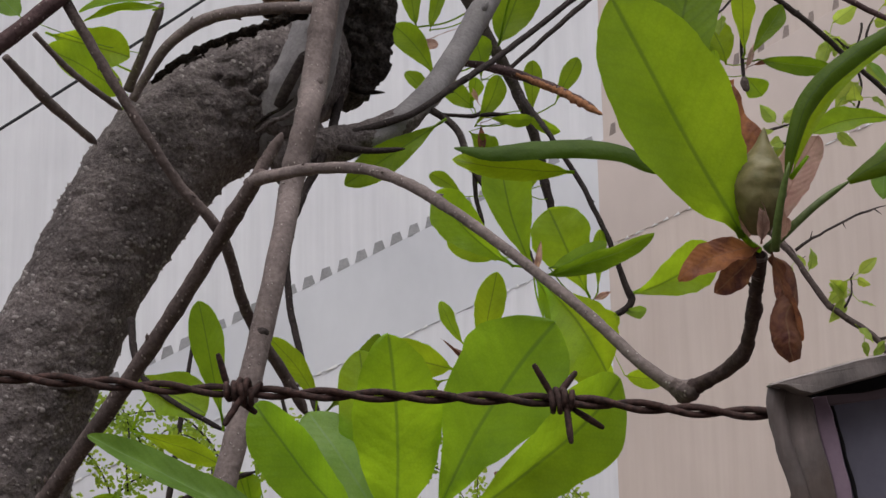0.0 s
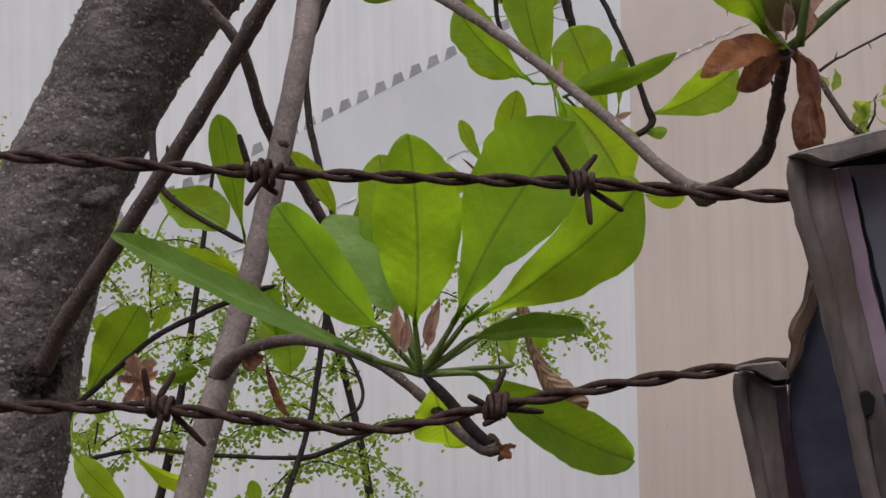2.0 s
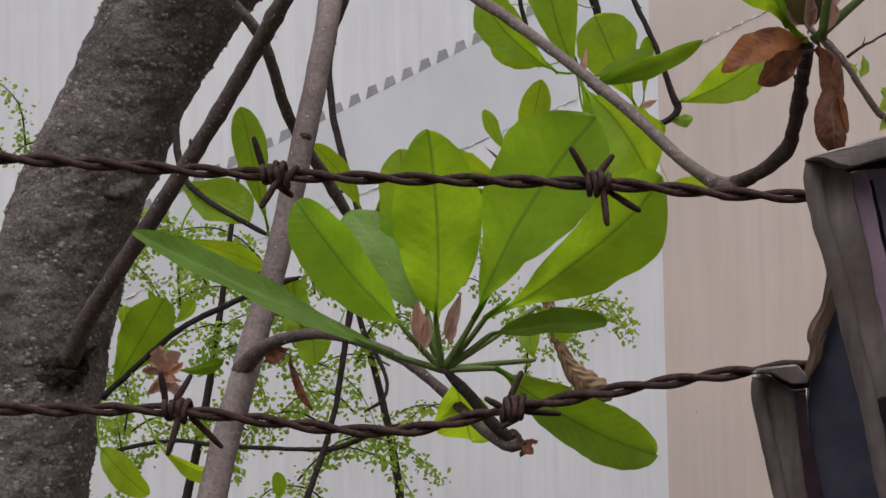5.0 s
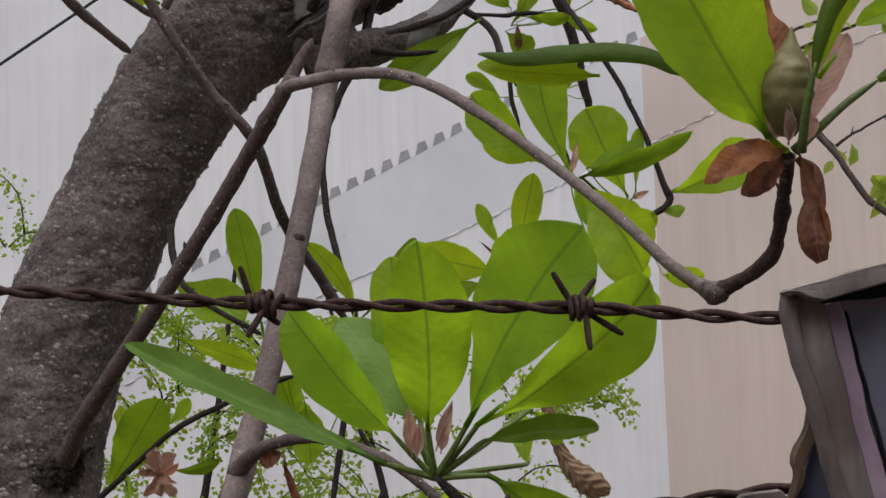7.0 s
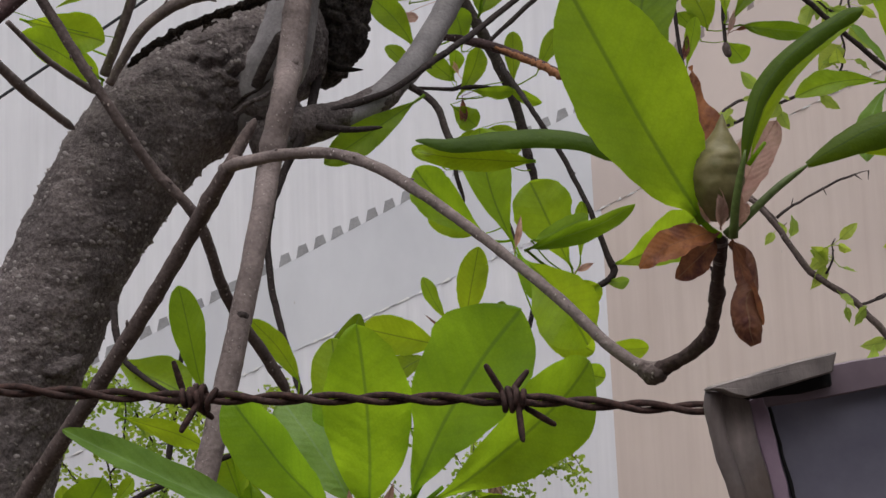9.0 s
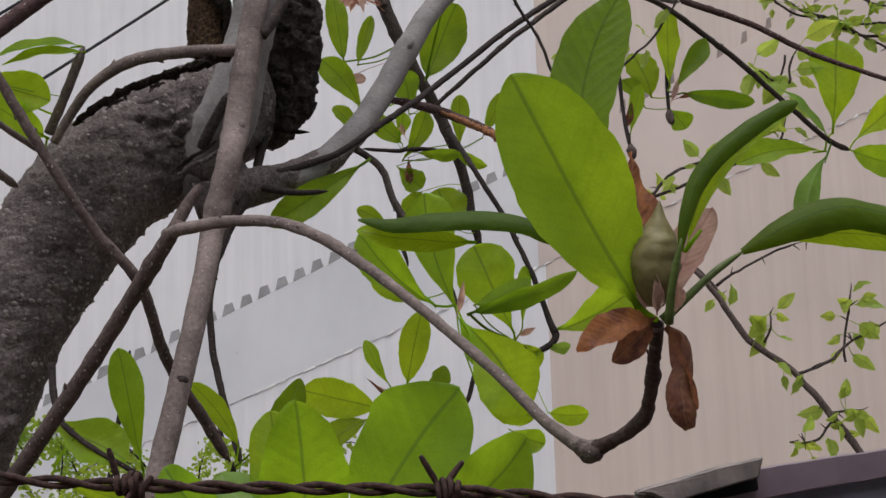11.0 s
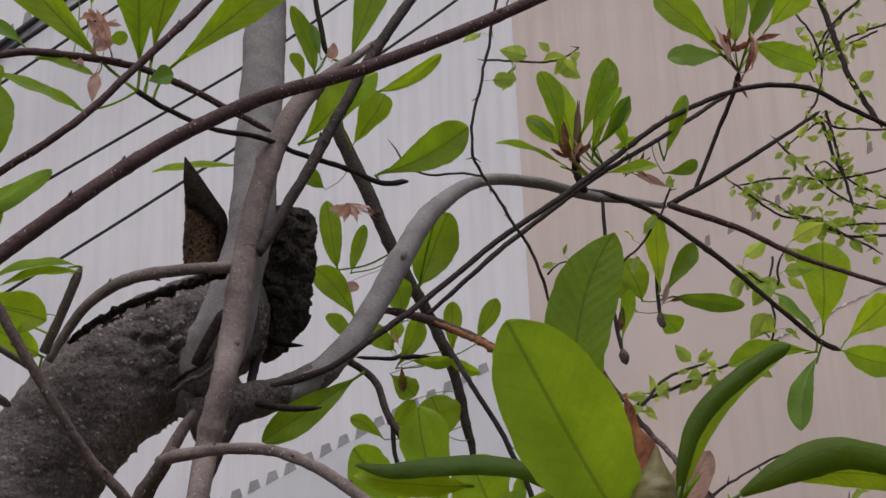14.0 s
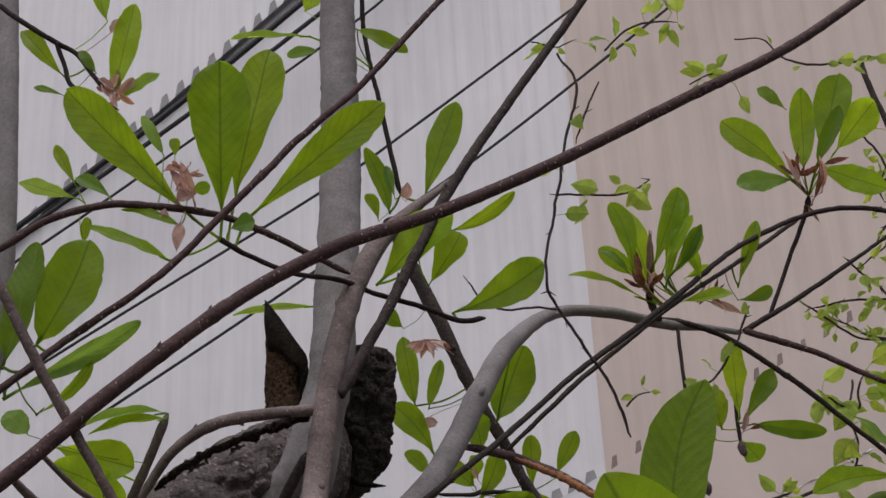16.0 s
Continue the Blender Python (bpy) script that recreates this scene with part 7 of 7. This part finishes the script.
plate("tin_edge", [(0.08558, 1.5382), (0.08746, 1.5408), (0.09187, 1.5397), (0.09816, 1.5348), (0.103, 1.5347), (0.1033, 1.5194), (0.1078, 1.4953), (0.1126, 1.4319), (0.1046, 1.432), (0.09287, 1.4915), (0.08904, 1.5116), (0.08628, 1.5277)], 0.508, 0.514, TIN, "folded grey tin edge")
plate("purple_strip", [(0.09876, 1.5333), (0.1026, 1.5336), (0.1035, 1.5176), (0.108, 1.4956), (0.1136, 1.4325), (0.1076, 1.4326), (0.1027, 1.4917), (0.1002, 1.5137)], 0.5055, 0.5078, PLUM, "dark plum painted strip")
plate("cap_strip", [(0.08387, 1.5408), (0.08551, 1.5424), (0.09949, 1.5438), (0.1025, 1.5397), (0.1029, 1.5373), (0.09728, 1.5366), (0.09063, 1.5403)], 0.502, 0.507, TIN, "bent grey tin cap strip")
# the lower cap's shade, again painted as a black strip
plate("gap_shade", [(0.08991, 1.5406), (0.09191, 1.5404), (0.09823, 1.5368), (0.1043, 1.5375), (0.1038, 1.5351), (0.09776, 1.5346), (0.09343, 1.5373)], 0.5062, 0.5078, GAP, "black strip painted as the shade under the cap")
fold_tube([(0.09427, 0.447, 1.6086, 0.0028), (0.0936, 0.447, 1.6042, 0.0028), (0.09465, 0.447, 1.5979, 0.0028), (0.09598, 0.447, 1.5895, 0.0028), (0.09885, 0.447, 1.5791, 0.0028), (0.1015, 0.447, 1.568, 0.0028), (0.1045, 0.447, 1.5523, 0.0028), (0.1081, 0.447, 1.5364, 0.0028), (0.114, 0.447, 1.503, 0.0028), (0.1211, 0.447, 1.482, 0.0028)])
fold_tube([(0.08681, 0.507, 1.539, 0.0026), (0.08606, 0.507, 1.5338, 0.0026), (0.08723, 0.507, 1.5257, 0.0026), (0.09004, 0.507, 1.5117, 0.0026), (0.09352, 0.507, 1.4937, 0.0026), (0.1013, 0.507, 1.4598, 0.0026), (0.1053, 0.507, 1.4342, 0.0026)])
plate("post", [(0.2, -0.05), (0.24, -0.05), (0.24, 1.6), (0.2, 1.6)], 0.5195, 0.545, TIN)


# ---- the thorny shrub beside the magnolia ----
shrub = thing("thorny_shrub", (1.0, 1.9, 0), "thorny shrub with dark thin twigs and fresh small leaves", "shrub")


def sprig(points, leaves, size, seed, thorns=0, mat=None):
    """A thin twig with pointed small leaves and thorns along it."""
    twig = limb(shrub, "twig", mat or OLD_LIMB, points, sides=7, knob=0.15, step=0.008, crook=0.003)
    rng = random.Random(seed)
    path = smooth_path(points, 0.02)
    for k in range(leaves):
        p = path[rng.randrange(len(path) // 5, len(path))]
        way = Vector((rng.uniform(-1, 1), rng.uniform(-0.5, 0.3), rng.uniform(-0.9, 0.8))).normalized()
        s = size * rng.uniform(0.6, 1.25)
        foot = p.xyz + way * rng.uniform(0.004, 0.02)
        leaf(twig, foot, foot + (way + Vector((0, -0.2, -0.35))).normalized() * s, s * rng.uniform(0.62, 0.86), rng.uniform(-60, 60), rng.uniform(-0.1, 0.15), LEAF_SMALL, "acute", name="leaf", fold=0.3)
    o = local(twig, (0, 0, 0))
    for k in range(thorns):
        p = path[rng.randrange(len(path))]
        q = p.xyz + Vector((rng.uniform(-1, 1), rng.uniform(-0.5, 0.5), rng.uniform(-1, 1))).normalized() * 0.012
        bm = bmesh.new()
        tube(bm, [Vector((*(p.xyz + o), 0.0012)), Vector((*(q + o), 0.0003))], 5)
        part("thorn", bm, mat or OLD_LIMB, twig)
    return twig


sprig([(0.397, 1.7, 1.891, 0.0026), (0.424, 1.7, 1.862, 0.0037), (0.47, 1.7, 1.795, 0.0042), (0.524, 1.7, 1.75, 0.0042), (0.569, 1.7, 1.693, 0.0048), (0.607, 1.7, 1.636, 0.0048), (0.695, 1.7, 1.516, 0.0053)], 10, 0.0302, 1, 14, BROWN_BRANCH)
sprig([(0.524, 1.7, 1.75, 0.0021), (0.568, 1.7, 1.767, 0.0021), (0.606, 1.72, 1.794, 0.0016), (0.659, 1.72, 1.818, 0.0016)], 3, 0.0302, 2, 8)
sprig([(0.436, 1.72, 1.868, 0.0021), (0.475, 1.72, 1.893, 0.0016), (0.52, 1.72, 1.914, 0.0016), (0.558, 1.72, 1.924, 0.0011)], 0, 0.0302, 3, 5)
sprig([(0.596, 1.72, 1.765, 0.0016), (0.596, 1.72, 1.801, 0.0016), (0.608, 1.72, 1.838, 0.0016), (0.612, 1.72, 1.867, 0.0011)], 10, 0.0343, 4, 3)
sprig([(0.487, 1.7, 1.791, 0.0016), (0.496, 1.7, 1.809, 0.0016), (0.497, 1.7, 1.827, 0.0011)], 9, 0.0302, 5, 3)
sprig([(0.569, 1.7, 1.693, 0.0016), (0.546, 1.7, 1.669, 0.0016), (0.51, 1.7, 1.665, 0.0011)], 7, 0.0302, 6, 6)
sprig([(0.563, 1.7, 1.7, 0.0016), (0.584, 1.7, 1.7, 0.0016), (0.613, 1.7, 1.706, 0.0011)], 10, 0.0302, 7, 3)
sprig([(0.856, 2.3, 3.017, 0.0057), (0.868, 2.3, 2.941, 0.0057), (0.893, 2.3, 2.841, 0.0057), (0.919, 2.3, 2.72, 0.0057), (0.967, 2.3, 2.614, 0.0050)], 17, 0.0324, 8, 6)
sprig([(0.902, 2.4, 2.695, 0.0030), (0.912, 2.4, 2.611, 0.0030), (0.931, 2.4, 2.482, 0.0022)], 10, 0.0288, 9, 4)
sprig([(0.829, 2.35, 2.92, 0.0022), (0.882, 2.35, 2.818, 0.0022), (0.88, 2.35, 2.721, 0.0022), (0.837, 2.35, 2.651, 0.0022)], 12, 0.0245, 10, 4)
sprig([(1.028, 2.4, 2.865, 0.0022), (0.945, 2.4, 2.829, 0.0022), (0.871, 2.4, 2.794, 0.0015)], 12, 0.0275, 11, 3)
sprig([(1.017, 2.4, 2.572, 0.0022), (0.903, 2.4, 2.552, 0.0022), (0.794, 2.4, 2.556, 0.0022), (0.704, 2.4, 2.542, 0.0015)], 17, 0.0306, 12, 3)
sprig([(0.995, 2.4, 2.434, 0.0030), (0.908, 2.4, 2.437, 0.0030), (0.816, 2.4, 2.48, 0.0022), (0.745, 2.4, 2.523, 0.0015)], 19, 0.0337, 13, 3)
sprig([(1.088, 2.4, 3.005, 0.0022), (1.008, 2.4, 2.942, 0.0022), (0.926, 2.4, 2.855, 0.0022), (0.903, 2.4, 2.781, 0.0015)], 14, 0.0275, 14, 3)
sprig([(0.73, 2.3, 2.367, 0.0021), (0.717, 2.3, 2.303, 0.0021), (0.719, 2.3, 2.241, 0.0021), (0.697, 2.3, 2.19, 0.0021), (0.634, 2.3, 2.173, 0.0014)], 9, 0.0540, 15, 3)
sprig([(0.707, 2.28, 2.308, 0.0021), (0.679, 2.28, 2.33, 0.0021), (0.661, 2.28, 2.347, 0.0014)], 7, 0.0612, 16, 0)
sprig([(0.727, 2.28, 2.308, 0.0021), (0.733, 2.28, 2.349, 0.0021), (0.752, 2.28, 2.381, 0.0014)], 7, 0.0576, 17, 0)
sprig([(0.707, 2.3, 2.195, 0.0021), (0.634, 2.3, 2.173, 0.0029), (0.551, 2.3, 2.141, 0.0029), (0.468, 2.3, 2.109, 0.0029), (0.436, 2.3, 2.081, 0.0021)], 14, 0.0324, 18, 4)
sprig([(0.326, 1.9, 2.091, 0.0041), (0.364, 1.9, 2.031, 0.0041), (0.397, 1.88, 1.977, 0.0041), (0.459, 1.8, 1.867, 0.0039), (0.409, 1.72, 1.895, 0.0037)], 3, 0.0302, 19, 4, BROWN_BRANCH)
sprig([(0.375, 1.88, 2.01, 0.0023), (0.432, 1.9, 2.063, 0.0024), (0.496, 1.92, 2.088, 0.0018)], 9, 0.0288, 20, 4)
sprig([(0.358, 2, 2.232, 0.0025), (0.396, 2, 2.268, 0.0019), (0.443, 2, 2.314, 0.0019), (0.494, 2, 2.407, 0.0019)], 5, 0.0360, 21, 3)
sprig([(0.192, 1.7, 2.707, 0.0016), (0.216, 1.7, 2.652, 0.0021), (0.192, 1.7, 2.561, 0.0021), (0.172, 1.7, 2.463, 0.0021), (0.148, 1.7, 2.362, 0.0021), (0.161, 1.72, 2.314, 0.0021), (0.2, 1.74, 2.258, 0.0022), (0.235, 1.76, 2.198, 0.0022), (0.252, 1.78, 2.143, 0.0022)], 3, 0.0302, 22, 10)
sprig([(0.249, 1.7, 2.655, 0.0011), (0.224, 1.7, 2.605, 0.0016), (0.207, 1.7, 2.555, 0.0016)], 0, 0.0216, 23, 2)
sprig([(0.173, 1.7, 2.476, 0.0016), (0.224, 1.7, 2.473, 0.0016), (0.272, 1.7, 2.474, 0.0016), (0.306, 1.7, 2.493, 0.0016)], 9, 0.0360, 24, 2)
sprig([(0.164, 1.72, 2.312, 0.0016), (0.118, 1.72, 2.316, 0.0016), (0.072, 1.72, 2.319, 0.0016), (0.035, 1.72, 2.369, 0.0011)], 0, 0.0216, 25, 2)
sprig([(0.251, 1.78, 2.187, 0.0017), (0.269, 1.78, 2.202, 0.0011), (0.293, 1.78, 2.209, 0.0011)], 3, 0.0216, 26, 0)
sprig([(0.294, 1.9, 2.829, 0.0018), (0.334, 1.9, 2.865, 0.0018), (0.374, 1.9, 2.879, 0.0018), (0.42, 1.9, 2.876, 0.0012)], 15, 0.0396, 27, 0)
sprig([(0.174, 1.9, 2.852, 0.0012), (0.211, 1.9, 2.839, 0.0012), (0.249, 1.9, 2.853, 0.0012)], 5, 0.0360, 28, 0)
sprig([(0.358, 1.6, 2.586, 0.0010), (0.391, 1.6, 2.602, 0.0010), (0.42, 1.6, 2.583, 0.0010)], 10, 0.0324, 29, 0)
sprig([(0.589, 2.2, 3.022, 0.0014), (0.643, 2.2, 3.019, 0.0014), (0.689, 2.2, 2.966, 0.0021), (0.795, 2.2, 2.96, 0.0021), (0.861, 2.2, 2.969, 0.0021)], 9, 0.0360, 30, 3)
sprig([(0.688, 2.4, 2.56, 0.0015), (0.728, 2.4, 2.526, 0.0022), (0.789, 2.4, 2.479, 0.0022), (0.853, 2.4, 2.467, 0.0022), (0.974, 2.4, 2.397, 0.0022)], 22, 0.0306, 31, 3)
sprig([(0.793, 2.4, 2.639, 0.0022), (0.832, 2.4, 2.592, 0.0022), (0.912, 2.4, 2.511, 0.0022), (0.984, 2.4, 2.487, 0.0022)], 19, 0.0306, 32, 3)
sprig([(1.086, 2.4, 2.992, 0.0030), (0.994, 2.4, 2.929, 0.0028), (0.927, 2.4, 2.867, 0.0026), (0.882, 2.4, 2.794, 0.0022), (0.886, 2.4, 2.756, 0.0018)], 16, 0.0270, 33, 6)
sprig([(1.069, 2.4, 2.889, 0.0022), (0.946, 2.4, 2.842, 0.0022), (0.882, 2.4, 2.794, 0.0018)], 12, 0.0250, 34, 4)
sprig([(0.889, 2.4, 2.683, 0.0036), (0.901, 2.4, 2.611, 0.0034), (0.92, 2.4, 2.552, 0.0030), (0.932, 2.4, 2.488, 0.0026)], 16, 0.0270, 35, 8)
sprig([(1.03, 2.4, 2.652, 0.0022), (0.919, 2.4, 2.658, 0.0022), (0.887, 2.4, 2.671, 0.0020), (0.813, 2.4, 2.62, 0.0016)], 12, 0.0240, 36, 4)
sprig([(1.006, 2.4, 2.503, 0.0022), (0.925, 2.4, 2.552, 0.0020), (0.886, 2.4, 2.588, 0.0018), (0.856, 2.4, 2.566, 0.0014)], 14, 0.0221, 37, 4)
sprig([(1.092, 2.4, 3.031, 0.0022), (0.981, 2.4, 2.994, 0.0020), (0.962, 2.4, 2.943, 0.0016)], 14, 0.0260, 38, 3)
sprig([(0.998, 2.4, 2.457, 0.0024), (0.9, 2.4, 2.46, 0.0022), (0.837, 2.4, 2.474, 0.0020), (0.785, 2.4, 2.493, 0.0016)], 16, 0.0270, 39, 4)


# ---- drooping greenery far behind ----
droop = thing("drooping_shrub", (-0.6, 4.4, 0), "drooping fine-leaved shrub hanging before the wall", "shrub")
rng = random.Random(12)
for foot, crown in (((-1.3, 4.4, -0.05), (-0.8, 4.3, 2.1)), ((-0.3, 4.6, -0.05), (-0.55, 4.45, 1.9))):
    mid = Vector(foot).lerp(Vector(crown), 0.5) + Vector((0.08, 0, 0.1))
    limb(droop, "stem", TWIG, [(*foot, 0.02), (*mid, 0.014), (*crown, 0.006)], sides=8)


def spray(start, reach, leaves):
    """Hanging thread-like twigs with many tiny round leaves."""
    pts, p = [], Vector(start)
    way = Vector((rng.uniform(-0.7, 0.7), rng.uniform(-0.2, 0.2), 0.35)).normalized()
    for k in range(7):
        pts.append((*p, 0.0035 * (1 - k / 8)))
        p = p + way * reach / 6
        way = (way + Vector((rng.uniform(-0.3, 0.3), 0, -0.42))).normalized()
    path = smooth_path(pts, 0.03)
    o = local(droop, (0, 0, 0))
    twig = bmesh.new()
    tube(twig, [Vector((*(q.xyz + o), q[3])) for q in path], 5)
    part("twig", twig, TWIG, droop)
    bm = bmesh.new()
    for k in range(leaves * 14 // 5):
        q = path[rng.randrange(1, len(path))].xyz + Vector((rng.gauss(0, 0.016), rng.gauss(0, 0.02), rng.gauss(-0.012, 0.018)))
        s = rng.uniform(0.011, 0.022)
        d = Vector((rng.uniform(-1, 1), rng.uniform(-0.6, 0.6), rng.uniform(-1, 0.5))).normalized()
        blade(bm, q + o, q + o + d * s, s * 0.7, rng.uniform(-70, 70), 0.05, 0.2, "oval", 0, rows=3, cols=2, seed=k)
    tagged(part("leaf_spray", bm, LEAF_FAR, droop), kind="stuff")


spray((-0.993, 4.248, 1.594), 0.55, 112)
spray((-1.14, 4.435, 1.764), 0.46, 88)
spray((-0.576, 4.435, 1.611), 0.52, 113)
spray((-1.092, 4.447, 1.569), 0.53, 120)
spray((-0.766, 4.403, 1.74), 0.55, 92)
spray((-1.124, 4.289, 1.5), 0.58, 128)
spray((-0.718, 4.258, 1.477), 0.61, 101)
spray((-0.573, 4.139, 1.49), 0.42, 87)
spray((-0.583, 4.351, 1.621), 0.47, 105)
spray((-0.924, 4.334, 1.653), 0.55, 130)
spray((-0.769, 4.443, 1.472), 0.66, 115)
spray((-1.094, 4.486, 1.498), 0.63, 109)
spray((-0.746, 4.433, 1.695), 0.54, 91)
spray((-1.229, 4.496, 1.075), 0.37, 106)
spray((-0.928, 4.218, 1.381), 0.54, 110)
spray((-1.138, 4.118, 1.208), 0.53, 80)
spray((-0.64, 4.302, 1.037), 0.60, 79)
spray((-1.116, 4.113, 1.214), 0.40, 85)
spray((-0.78, 4.117, 1.381), 0.57, 79)
spray((-0.582, 4.251, 1.076), 0.47, 91)
spray((-0.798, 4.324, 1.193), 0.51, 113)
spray((-0.901, 4.388, 1.257), 0.41, 79)
spray((-0.577, 4.319, 1.22), 0.35, 85)
spray((-0.368, 4.446, 1.581), 0.51, 44)
spray((-0.358, 4.472, 1.384), 0.44, 67)
spray((-0.306, 4.224, 1.578), 0.52, 76)
spray((-0.466, 4.437, 1.391), 0.43, 55)
spray((-0.447, 4.438, 1.429), 0.43, 55)
spray((-0.31, 4.428, 1.577), 0.53, 53)
spray((-0.461, 4.295, 1.25), 0.40, 57)
spray((0.021, 4.429, 1.473), 0.39, 63)
spray((-0.068, 4.368, 1.206), 0.39, 57)
spray((0.079, 4.39, 1.347), 0.34, 53)
spray((-0.156, 4.635, 1.204), 0.36, 45)
spray((0.056, 4.623, 1.264), 0.39, 40)
spray((0.233, 4.508, 1.521), 0.26, 57)
spray((0.273, 4.768, 1.549), 0.23, 42)
spray((0.377, 4.795, 1.51), 0.28, 76)
spray((-1.567, 4.498, 2.129), 0.45, 57)
spray((-1.572, 4.336, 2.081), 0.33, 38)
spray((-1.629, 4.524, 2.103), 0.29, 65)
spray((-1.629, 4.559, 1.801), 0.46, 54)
spray((-1.286, 4.269, 0.492), 0.42, 82)
spray((-0.897, 4.576, 0.654), 0.50, 67)
spray((-1.107, 4.391, 0.377), 0.55, 68)
spray((-1.192, 4.527, 0.579), 0.39, 88)
spray((-0.523, 4.529, 0.373), 0.35, 80)
spray((-0.544, 4.309, 0.957), 0.42, 76)
spray((-0.979, 4.511, 0.625), 0.35, 54)
spray((-1.174, 4.227, 0.926), 0.59, 90)
